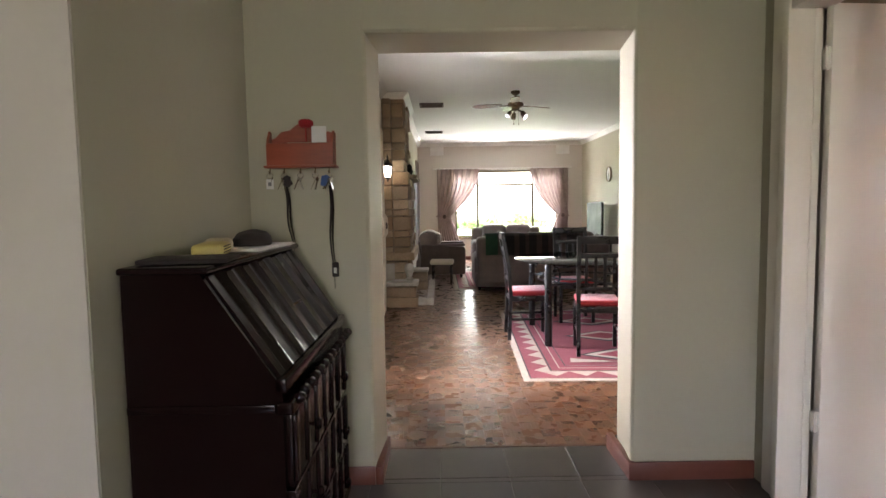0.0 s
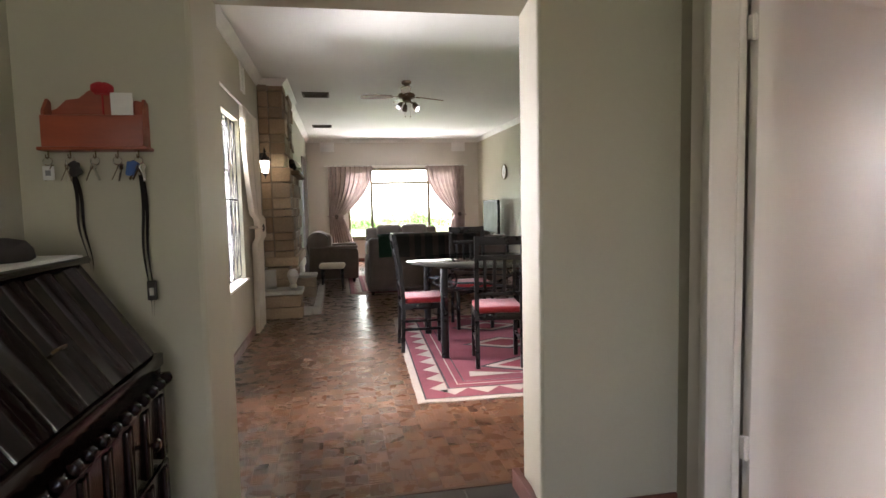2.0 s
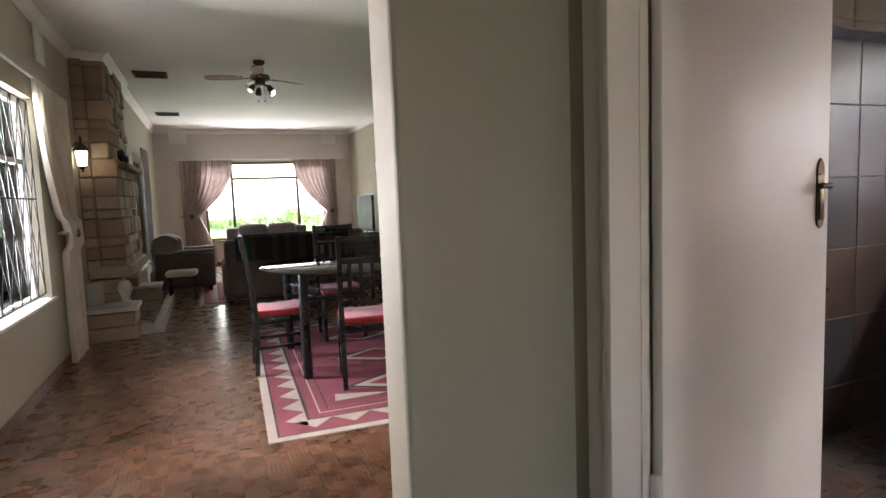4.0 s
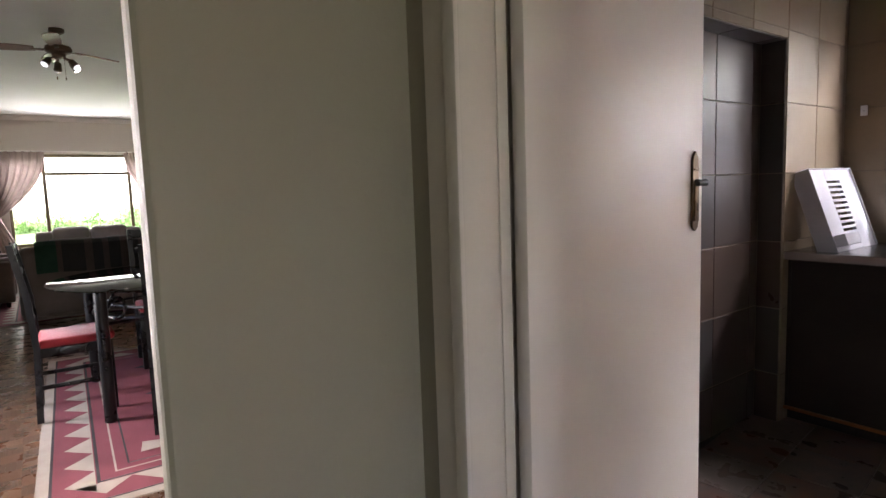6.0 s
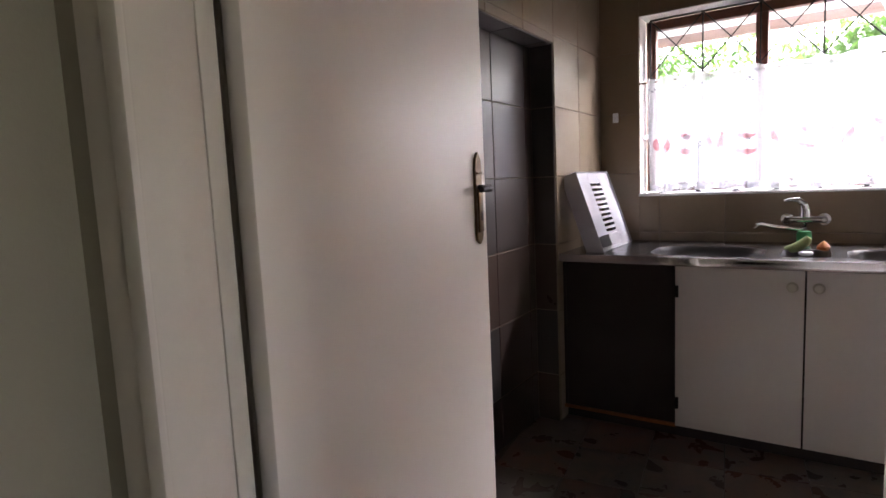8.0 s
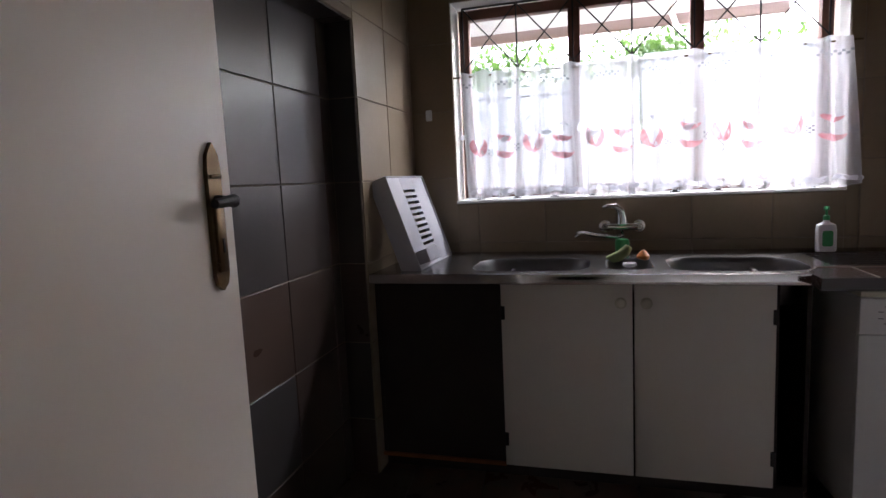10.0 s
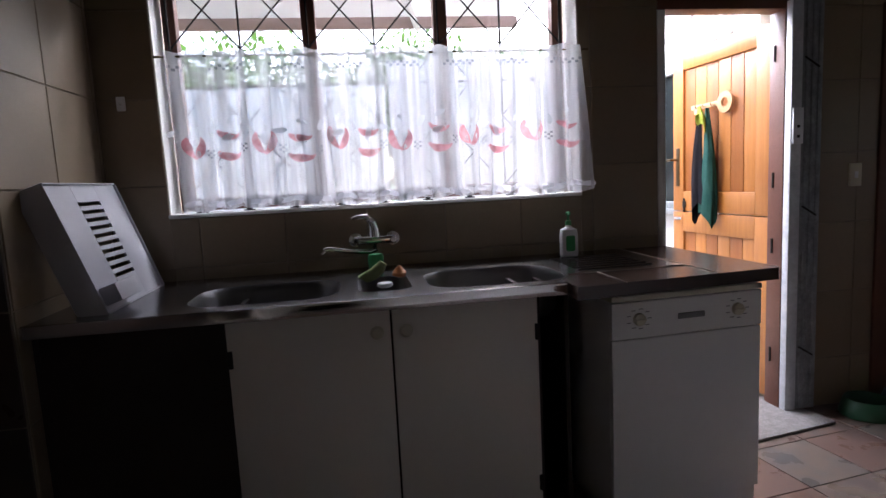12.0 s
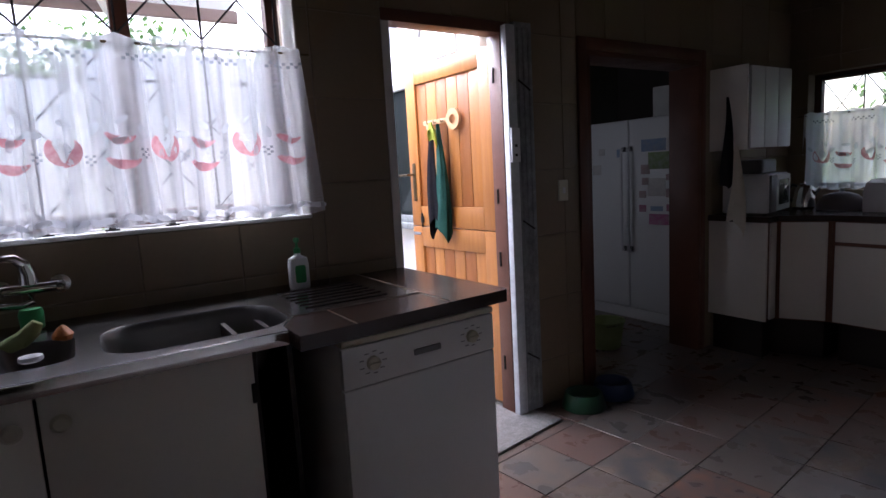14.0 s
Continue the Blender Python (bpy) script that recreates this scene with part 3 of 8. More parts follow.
def bureau():
    """A writing desk with a sloping lid over three drawers; its front faces +x."""
    W = 1.0
    d = thing("writing_bureau", (-0.798, 1.712, 0), "dark mahogany bureau with a fluted sloping lid, closed", "desk")
    bm = bmesh.new()
    side = [(0, 0.08), (0.45, 0.08), (0.45, 0.86), (0.435, 0.90), (0.225, 1.215), (0, 1.215)]
    prism(bm, side, "y", 0, 0.025)
    prism(bm, side, "y", W - 0.025, W)
    box(bm, 0, 0.02, 0.02, W - 0.02, 0.08, 1.21)
    box(bm, 0.0, 0.44, 0.02, W - 0.02, 0.08, 0.86)
    part("carcass", bm, M["dark_wood"], d)
    bm = bmesh.new()
    box(bm, -0.003, 0.255, -0.02, W + 0.02, 1.214, 1.236, 0.009, 3)
    part("top", bm, M["dark_wood"], d)
    # the lid: raised ribs along the slope
    p0, p1 = Vector((0.232, 0, 1.205)), Vector((0.437, 0, 0.905))
    run = (p1 - p0)
    nrm = Vector((-run.z, 0, run.x)).normalized()
    bm = bmesh.new()
    n = 96
    lo, hi = [], []
    for i in range(n + 1):
        u = i / n
        y = 0.028 + (W - 0.056) * u
        k = (u * 6) % 1
        h = 0.006 + 0.010 * (math.exp(-((k - 0.5) / 0.10) ** 2) + 0.65 * math.exp(-((k - 0.30) / 0.05) ** 2) + 0.65 * math.exp(-((k - 0.70) / 0.05) ** 2))
        if u < 0.02 or u > 0.98:
            h = 0.004
        lo.append(bm.verts.new(p0 + nrm * h + Vector((0, y, 0))))
        hi.append(bm.verts.new(p1 + nrm * h + Vector((0, y, 0))))
    for i in range(n):
        bm.faces.new((lo[i], lo[i + 1], hi[i + 1], hi[i]))
    q0, q1 = p0 - nrm * 0.015, p1 - nrm * 0.015
    bl = [bm.verts.new(q + Vector((0, y, 0))) for q in (q0, q1) for y in (0.028, W - 0.028)]
    bm.faces.new((bl[0], bl[1], bl[3], bl[2]))
    bm.faces.new((lo[0], hi[0], bl[2], bl[0]))
    bm.faces.new((lo[-1], bl[1], bl[3], hi[-1]))
    lid = part("lid", bm, M["dark_wood"], d)
    bm = bmesh.new()
    pm = p0 * 0.42 + p1 * 0.58 + nrm * 0.022
    pts = [pm + Vector((0, W / 2 + dy, 0)) + nrm * dn for dy, dn in ((-0.03, 0), (-0.02, 0.012), (0.02, 0.012), (0.03, 0))]
    tube(bm, pts, 0.004)
    part("lid_pull", bm, M["brass"], lid)
    bm = bmesh.new()
    box(bm, 0.425, 0.462, 0.0, W, 0.862, 0.905, 0.006)
    part("lid_rail", bm, M["dark_wood"], d)
    for y0 in (-0.007, W):
        bm = bmesh.new()
        box(bm, 0.0, 0.43, y0, y0 + 0.007, 0.806, 0.832, 0.003)
        part("side_moulding", bm, M["dark_wood"], d)
    # carved edge above the drawers
    bm = bmesh.new()
    box(bm, 0.43, 0.482, -0.008, W + 0.008, 0.80, 0.838, 0.008, 3)
    for i in range(13):
        vs = lathe(bm, [(0.002, -0.02), (0.017, -0.012), (0.020, 0), (0.017, 0.012), (0.002, 0.02)], seg=10)
        turned(vs, Matrix.Translation((0.483, 0.06 + i * (W - 0.12) / 12, 0.832)) @ Matrix.Rotation(radians(90), 4, 'X'))
    part("carved_moulding", bm, M["dark_wood"], d)
    for i, (z0, z1) in enumerate(((0.565, 0.795), (0.335, 0.555), (0.105, 0.325))):
        bm = bmesh.new()
        box(bm, 0.44, 0.468, 0.03, W - 0.03, z0, z1, 0.005)
        dr = part("drawer", bm, M["dark_wood"], d)
        for j in range(7):
            y = 0.075 + j * (W - 0.15) / 6
            for a, b, x in ((y - 0.035, y - 0.008, 0.478), (y + 0.002, y + 0.020, 0.474)):
                bm = bmesh.new()
                box(bm, 0.462, x, a, b, z0 + 0.012, z1 - 0.012, 0.006)
                part("flute", bm, M["dark_wood"], dr)
        for y in (0.24, W - 0.24):
            bm = bmesh.new()
            vs = lathe(bm, [(0.006, 0), (0.007, 0.014), (0.019, 0.022), (0.021, 0.030), (0.013, 0.038), (0.001, 0.040)], seg=14)
            turned(vs, Matrix.Translation((0.472, y, (z0 + z1) / 2)) @ Matrix.Rotation(radians(90), 4, 'Y'))
            part("knob", bm, M["dark_wood"], dr)
    bm = bmesh.new()
    box(bm, 0.0, 0.47, -0.008, W + 0.008, 0.06, 0.095, 0.008)
    part("plinth", bm, M["dark_wood"], d)
    for x in (0.05, 0.42):
        for y in (0.05, W - 0.05):
            bm = bmesh.new()
            lathe(bm, [(0.024, 0.0), (0.030, 0.02), (0.036, 0.05), (0.03, 0.07)], x, y, 14)
            part("foot", bm, M["dark_wood"], d)


bureau()
DZ = 1.238
M["yellow"] = surface("yellow_card", (0.55, 0.44, 0.13), (0.48, 0.38, 0.12), 0.5, 0, 6, 60, 0.05)
M["cream_card"] = surface("cream_card", (0.60, 0.53, 0.36), None, 0.6, 0, 6, 60, 0.05)
M["black_cloth"] = surface("black_cloth", (0.02, 0.015, 0.015), (0.03, 0.022, 0.02), 0.8, 0, 8, 200, 0.3)
M["paper"] = surface("white_paper", (0.74, 0.73, 0.70), None, 0.7, 0, 6, 60, 0.05, dirt=0.04)
M["redwood"] = surface("red_stained_timber", (0.30, 0.060, 0.025), (0.23, 0.045, 0.02), 0.4, 0, 5, 60, 0.1, (1, 6, 6))
M["red_felt"] = surface("red_felt", (0.42, 0.015, 0.02), None, 0.8, 0, 9, 120, 0.2)
M["blue_plastic"] = surface("blue_plastic", (0.03, 0.09, 0.28), None, 0.4, 0, 9, 90, 0.05)

bm = bmesh.new()
box(bm, -0.13, 0.13, -0.09, 0.09, 0, 0.014, 0.004)
box(bm, -0.125, 0.128, -0.085, 0.085, 0.002, 0.012)
solid("black_folder", bm, M["black_cloth"], "thin black folder lying on the bureau", "folder", (-0.66, 1.86, DZ), 8)
tin = thing("yellow_packet", (-0.68, 2.09, DZ), "yellow packet with a cream cap lying flat", "packet", rz=12)
bm = bmesh.new()
box(bm, -0.05, 0.05, -0.13, 0.07, 0, 0.046, 0.016, 3)
part("body", bm, M["yellow"], tin)
bm = bmesh.new()
box(bm, -0.048, 0.048, 0.072, 0.15, 0.0, 0.055, 0.02, 3)
part("cap", bm, M["cream_card"], tin, "cream plastic cap")
for z in (0.014, 0.024, 0.033):
    bm = bmesh.new()
    box(bm, 0.0495, 0.0515, -0.10, 0.04, z, z + 0.004)
    part("print_line", bm, M["black_cloth"], tin)
bm = bmesh.new()
vs = lathe(bm, [(0.085, 0.0), (0.105, 0.012), (0.10, 0.038), (0.078, 0.060), (0.03, 0.070), (0.002, 0.071)], seg=28)
for v in vs:
    v.co.x *= 0.75
    v.co.z += 0.006 * math.sin(v.co.y * 40)
solid("soft_hat", bm, M["black_cloth"], "soft black cap lying on the bureau", "cap", (-0.665, 2.45, DZ))
bm = bmesh.new()
box(bm, -0.09, 0.09, -0.21, 0.24, 0, 0.006, 0.001)
box(bm, -0.08, 0.085, -0.205, 0.22, 0.006, 0.010, 0.001)
solid("paper_sheet", bm, M["paper"], "loose white sheet of paper on the bureau", "paper", (-0.64, 2.42, DZ + 0.0005), -3)


def key_rack():
    r = thing("key_rack", (-0.542, HALL_N, 1.60), "red stained wooden letter and key rack on the wall", "key rack")
    w = 0.158
    bm = bmesh.new()
    back = [(-w, 0), (w, 0), (w, 0.155), (0.12, 0.165), (0.10, 0.15), (0.06, 0.175), (0.03, 0.20), (0, 0.21), (-0.03, 0.195), (-0.06, 0.17), (-0.10, 0.165), (-0.13, 0.135), (-w, 0.125)]
    prism(bm, back, "y", -0.012, -0.001)
    part("back_board", bm, M["redwood"], r)
    bm = bmesh.new()
    box(bm, -w, w, -0.078, -0.066, 0.0, 0.105, 0.004)
    part("front_board", bm, M["redwood"], r)
    for s in (-1, 1):
        bm = bmesh.new()
        prism(bm, [(-0.066, 0), (-0.012, 0), (-0.012, 0.155), (-0.03, 0.165), (-0.066, 0.12)], "x", s * w - 0.006 * s - 0.005, s * w - 0.006 * s + 0.005)
        part("end_board", bm, M["redwood"], r)
    bm = bmesh.new()
    box(bm, -w - 0.012, w + 0.012, -0.088, -0.002, -0.012, 0.0, 0.004)
    part("shelf", bm, M["redwood"], r)
    for x in (-0.150, -0.082, -0.004, 0.066, 0.132):
        bm = bmesh.new()
        tube(bm, [(x, -0.05, -0.012), (x, -0.05, -0.03), (x, -0.058, -0.038), (x, -0.068, -0.034), (x, -0.07, -0.025)], 0.0025, 6)
        part("hook", bm, M["brass"], r)


key_rack()


def hanging(name, x, kind, label):
    """Keys on a hook, some with a long lanyard."""
    t = thing(name, (x, HALL_N - 0.058, 1.565), label, "keys", "keys on the rack")
    random.seed(int(abs(x) * 1000))
    bm = bmesh.new()
    tube(bm, [(0.014 * math.cos(a), 0, -0.012 + 0.014 * math.sin(a)) for a in [k * math.tau / 14 for k in range(14)]], 0.0016, 5, True)
    part("ring", bm, M["chrome"], t)
    for i in range({"bunch": 5, "tag": 1, "small": 2, "lanyard": 5}[kind]):
        bm = bmesh.new()
        vs = lathe(bm, [(0.010, -0.0015), (0.011, 0), (0.010, 0.0015)], seg=12)
        turned(vs, Matrix.Rotation(radians(90), 4, 'X'))
        vs += box(bm, -0.0035, 0.0035, -0.001, 0.001, -0.05, -0.009)
        for k in range(3):
            vs += box(bm, 0.003, 0.007, -0.001, 0.001, -0.047 + k * 0.010, -0.042 + k * 0.010)
        turned(vs, Matrix.Translation((random.uniform(-0.012, 0.012), random.uniform(-0.012, 0.012), -0.032)) @ Matrix.Rotation(random.uniform(-0.5, 0.5), 4, 'Y') @ Matrix.Rotation(random.uniform(0, 3), 4, 'Z'))
        part("key", bm, M["chrome"] if i % 2 else M["brass"], t)
    if kind in ("bunch", "lanyard"):
        for i in range(3):
            bm = bmesh.new()
            vs = box(bm, -0.014, 0.014, -0.007, 0.007, -0.05, 0, 0.006)
            turned(vs, Matrix.Translation((random.uniform(-0.025, 0.025), random.uniform(-0.01, 0.0), -0.015)) @ Matrix.Rotation(random.uniform(-0.6, 0.6), 4, 'Y'))
            part("fob", bm, M["blue_plastic"] if kind == "lanyard" else M["black_cloth"], t)
    if kind == "tag":
        bm = bmesh.new()
        box(bm, -0.018, 0.018, -0.003, 0.003, -0.075, -0.028, 0.003)
        tag = part("tag", bm, M["paper"], t, "white square tag")
        bm = bmesh.new()
        box(bm, -0.008, 0.008, -0.0045, -0.0025, -0.06, -0.042)
        part("tag_mark", bm, M["grey_plastic"], tag)
    if kind == "lanyard" or kind == "bunch":
        n, length = 30, (0.50 if kind == "lanyard" else 0.34)
        for s in (-1, 1):
            bm = bmesh.new()
            a, b = [], []
            for i in range(n + 1):
                u = i / n
                x0 = s * 0.004 * math.sin(u * 3.1) + 0.005 * math.sin(u * 9) + (0.035 * u if kind == "bunch" else 0.008 * u)
                tw = 0.3 + u * 1.6 * s
                dx, dy = 0.006 * math.cos(tw), 0.005 * math.sin(tw)
                a.append(bm.verts.new((x0 - dx, 0.010 * s - dy + 0.02, -0.06 - u * length)))
                b.append(bm.verts.new((x0 + dx, 0.010 * s + dy + 0.02, -0.06 - u * length)))
            for i in range(n):
                bm.faces.new((a[i], a[i + 1], b[i + 1], b[i]))
            bmesh.ops.solidify(bm, geom=bm.faces[:], thickness=0.002)
            part("lanyard_strap", bm, M["black_cloth"], t)
    if kind == "lanyard":
        bm = bmesh.new()
        box(bm, 0.0, 0.032, 0.0, 0.012, -0.50, -0.43, 0.004)
        fob = part("remote_fob", bm, M["black_cloth"], t)
        bm = bmesh.new()
        box(bm, 0.009, 0.023, -0.0015, 0.001, -0.482, -0.455)
        part("button", bm, M["paper"], fob)


hanging("key_tag", -0.692, "tag", "white key tag on a hook")
hanging("key_bunch", -0.624, "bunch", "bunch of keys with a dark strap")
hanging("small_keys", -0.546, "small", "two small steel keys on a ring")
hanging("small_keys", -0.476, "small", "two small steel keys on a ring")
hanging("lanyard_keys", -0.410, "lanyard", "keys with blue fobs and a long black lanyard")
# things in the rack
bm = bmesh.new()
box(bm, -0.035, 0.035, -0.001, 0.001, 0, 0.10)
solid("white_card", bm, M["paper"], "small white card standing in the rack", "card", (-0.455, HALL_N - 0.045, 1.685))
bm = bmesh.new()
for i in range(7):
    a = i * math.tau / 7
    vs = lathe(bm, [(0.002, 0), (0.016, 0.010), (0.020, 0.026), (0.010, 0.040)], seg=8)
    turned(vs, Matrix.Rotation(a, 4, 'Z') @ Matrix.Rotation(0.6, 4, 'X') @ Matrix.Translation((0, 0, 0.008)))
tube(bm, [(0, 0, -0.11), (0, 0, 0.02)], 0.003, 6)
solid("red_flower", bm, M["red_felt"], "red cloth flower stuck in the rack", "flower", (-0.52, HALL_N - 0.03, 1.775))
bm = bmesh.new()
box(bm, -0.085, 0.05, -0.006, 0.006, -0.06, 0.03, 0.003)
box(bm, 0.03, 0.10, 0.008, 0.016, -0.06, 0.018, 0.003)
solid("letters", bm, M["cream_card"], "folded letters standing in the rack", "letters", (-0.527, HALL_N - 0.04, 1.68))
bm = bmesh.new()
box(bm, -0.03, 0.03, -0.012, 0.012, -0.05, 0.035, 0.005)
solid("black_wallet", bm, M["black_cloth"], "small black wallet in the rack", "wallet", (-0.642, HALL_N - 0.042, 1.67))


# ---- kitchen ----
def rounded(x0, x1, y0, y1, r, n=6):
    out = []
    for cx, cy, a0 in ((x1 - r, y1 - r, 0), (x0 + r, y1 - r, 90), (x0 + r, y0 + r, 180), (x1 - r, y0 + r, 270)):
        for i in range(n + 1):
            a = radians(a0 + 90 * i / n)
            out.append((cx + r * math.cos(a), cy + r * math.sin(a)))
    return out


CZ = 0.955
BOWLS = ((4.255, 4.655, 2.07, 2.605, 0.13), (4.245, 4.655, 1.205, 1.737, 0.13))
SMALL = (4.30, 4.62, 1.80, 2.0, 0.06)


def sink():
    s = thing("kitchen_sink", (0, 0, 0), "brushed steel double sink top with draining board", "sink")
    bm = bmesh.new()
    outer = [(4.172, 1.262), (4.245, 1.253), (4.345, 1.19), (4.345, 0.70), (KE - 0.004, 0.70), (KE - 0.004, KN - 0.003), (4.172, KN - 0.003)]
    loops = [outer] + [rounded(*b) for b in BOWLS] + [rounded(*SMALL)]
    edges = []
    for lp in loops:
        vs = [bm.verts.new((x, y, CZ)) for x, y in lp]
        edges += [bm.edges.new((vs[i], vs[(i + 1) % len(vs)])) for i in range(len(vs))]
    bmesh.ops.triangle_fill(bm, use_beauty=True, use_dissolve=False, edges=edges)
    # front lip
    box(bm, 4.164, 4.178, 1.262, KN - 0.003, CZ - 0.042, CZ + 0.003, 0.006, 3)
    part("sink_sheet", bm, M["steel"], s)
    # chrome strip laid on the lip to imitate its bright highlight
    bm = bmesh.new()
    box(bm, 4.1615, 4.1640, 1.264, KN - 0.004, CZ - 0.040, CZ + 0.001, 0.001)
    part("front_lip", bm, M["chrome"], s, "brighter strip standing for the highlight on the steel lip")
    for (x0, x1, y0, y1, r), depth in ((BOWLS[0], 0.15), (BOWLS[1], 0.15), (SMALL, 0.10)):
        bm = bmesh.new()
        rings = []
        for inset, z in ((0, 0), (0.006, -0.006), (0.012, -0.03), (0.025, -depth + 0.03), (0.05, -depth), (0.12 if depth > 0.12 else 0.07, -depth - 0.004)):
            rings.append([bm.verts.new((x, y, CZ + z)) for x, y in rounded(x0 + inset, x1 - inset, y0 + inset, y1 - inset, max(0.01, r - inset * 0.5))])
        for a, b in zip(rings, rings[1:]):
            for i in range(len(a)):
                bm.faces.new((a[i], a[(i + 1) % len(a)], b[(i + 1) % len(a)], b[i]))
        bm.faces.new(rings[-1])
        lathe(bm, [(0.03, CZ - depth - 0.003), (0.028, CZ - depth + 0.001), (0.012, CZ - depth - 0.001)], (x0 + x1) / 2, (y0 + y1) / 2, 14)
        part("bowl", bm, M["steel_bowl"], s)
    for i in range(7):
        bm = bmesh.new()
        tube(bm, [(4.42 + i * 0.055, 0.80, CZ + 0.0005), (4.42 + i * 0.055, 1.12, CZ + 0.0005)], 0.004, 6)
        part("drain_rib", bm, M["steel"], s)


sink()

ct = thing("worktop", (0, 0, 0), "dark brown tiled worktop beside the sink", "worktop")
bm = bmesh.new()
prism(bm, [(4.088, 1.255), (4.092, 1.17), (4.150, 0.437), (4.165, 0.424), (4.343, 0.428), (4.343, 1.188), (4.245, 1.25)], "z", CZ - 0.048, CZ - 0.002)
prism(bm, [(4.343, 0.428), (KE - 0.004, 0.455), (KE - 0.004, 0.697), (4.343, 0.697)], "z", CZ - 0.048, CZ - 0.002)
box(bm, 4.18, 4.240, 1.265, KN - 0.004, CZ - 0.045, CZ - 0.006)
box(bm, 4.74, KE - 0.004, 0.70, KN - 0.004, CZ - 0.045, CZ - 0.006)
part("slab", bm, M["counter"], ct)
for a, b in (((4.10, 1.07, CZ - 0.001), (4.343, 1.07, CZ - 0.001)), ((4.343, 0.70, CZ - 0.001), (KE - 0.01, 0.70, CZ - 0.001)), ((4.343, 0.70, CZ - 0.001), (4.343, 1.19, CZ - 0.001)), ((4.135, 0.70, CZ - 0.001), (4.343, 0.70, CZ - 0.001))):
    bm = bmesh.new()
    tube(bm, [a, b], 0.003, 6)
    part("joint_strip", bm, M["grout_wall"], ct)

cab = thing("sink_cabinet", (0, 0, 0), "off-white sink cabinet with two doors and a dark bay", "cabinet")
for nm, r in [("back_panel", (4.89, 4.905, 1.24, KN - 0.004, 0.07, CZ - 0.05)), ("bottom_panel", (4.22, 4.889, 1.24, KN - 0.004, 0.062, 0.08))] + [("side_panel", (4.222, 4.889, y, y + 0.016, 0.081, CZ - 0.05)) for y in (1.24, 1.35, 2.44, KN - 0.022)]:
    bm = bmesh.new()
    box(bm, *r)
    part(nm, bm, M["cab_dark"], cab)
bm = bmesh.new()
box(bm, 4.205, 4.222, 2.446, KN - 0.006, 0.066, 0.082, 0.002)
part("bottom_edge", bm, M["pine_dark"], cab)
bm = bmesh.new()
box(bm, 4.26, 4.28, 1.24, KN - 0.006, 0, 0.062)
part("plinth", bm, M["cab_dark"], cab)
# dark sheet added across the open bay to stand for its shade
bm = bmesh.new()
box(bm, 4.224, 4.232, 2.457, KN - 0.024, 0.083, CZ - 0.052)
part("bay_panel", bm, M["cab_dark"], cab, "dark sheet standing in for the shade in the open bay")
for y0, y1, ky, hy in ((1.898, 2.446, 1.945, 2.44), (1.366, 1.890, 1.845, 1.372)):
    bm = bmesh.new()
    box(bm, 4.2, 4.219, y0, y1, 0.075, 0.908, 0.003)
    door = part("door", bm, M["cab_white"], cab)
    bm = bmesh.new()
    vs = lathe(bm, [(0.011, 0), (0.010, 0.012), (0.022, 0.018), (0.024, 0.026), (0.016, 0.034), (0.001, 0.036)], seg=18)
    turned(vs, Matrix.Translation((4.2, ky, 0.835)) @ Matrix.Rotation(radians(-90), 4, 'Y'))
    part("knob", bm, M["appliance_cream"], door)
    for z in (0.20, 0.78):
        bm = bmesh.new()
        box(bm, 4.192, 4.203, hy - 0.010, hy + 0.006, z - 0.03, z + 0.03, 0.002)
        part("hinge", bm, M["iron"], door)


def dishwasher():
    d = thing("dishwasher", (4.122, 0.822, 0), "white freestanding dishwasher under the worktop", "dishwasher", rz=3)
    h = 0.305
    bm = bmesh.new()
    box(bm, 0.02, 0.62, -h, h, 0.03, 0.88, 0.004)
    part("body", bm, M["appliance"], d)
    bm = bmesh.new()
    box(bm, -0.004, 0.62, -h - 0.001, h + 0.001, 0.882, 0.903, 0.005)
    part("top", bm, M["appliance_cream"], d, "yellowed top edge")
    bm = bmesh.new()
    box(bm, -0.002, 0.022, -h, h, 0.745, 0.878, 0.005)
    pan = part("control_panel", bm, M["appliance"], d)
    for y in (0.20, -0.20):
        bm = bmesh.new()
        vs = lathe(bm, [(0.023, 0), (0.022, 0.012), (0.016, 0.016), (0.001, 0.017)], seg=22)
        vs += box(bm, -0.004, 0.004, -0.02, 0.02, 0.014, 0.021, 0.002)
        turned(vs, Matrix.Translation((-0.002, y, 0.815)) @ Matrix.Rotation(radians(-90), 4, 'Y'))
        part("dial", bm, M["appliance_cream"], pan)
        for k in range(9):
            a = radians(20 + k * 40)
            bm = bmesh.new()
            box(bm, -0.0035, -0.0025, y + 0.042 * math.cos(a) - 0.008, y + 0.042 * math.cos(a) + 0.008, 0.815 + 0.036 * math.sin(a), 0.818 + 0.036 * math.sin(a))
            part("dial_mark", bm, M["grey_plastic"], pan)
    bm = bmesh.new()
    box(bm, -0.006, 0.002, -0.065, 0.045, 0.80, 0.822, 0.004)
    part("grip", bm, M["grey_plastic"], pan, "grey recessed grip")
    bm = bmesh.new()
    box(bm, 0.0, 0.022, -h, h, 0.105, 0.742, 0.006)
    part("door", bm, M["appliance"], d)
    bm = bmesh.new()
    box(bm, 0.025, 0.05, -h + 0.005, h - 0.005, 0.012, 0.10, 0.004)
    part("kick_plate", bm, M["appliance"], d)
    for y in (-0.24, 0.24):
        bm = bmesh.new()
        lathe(bm, [(0.018, 0), (0.018, 0.012), (0.010, 0.014), (0.010, 0.035)], 0.06, y, 12)
        part("foot", bm, M["grey_plastic"], d)


dishwasher()


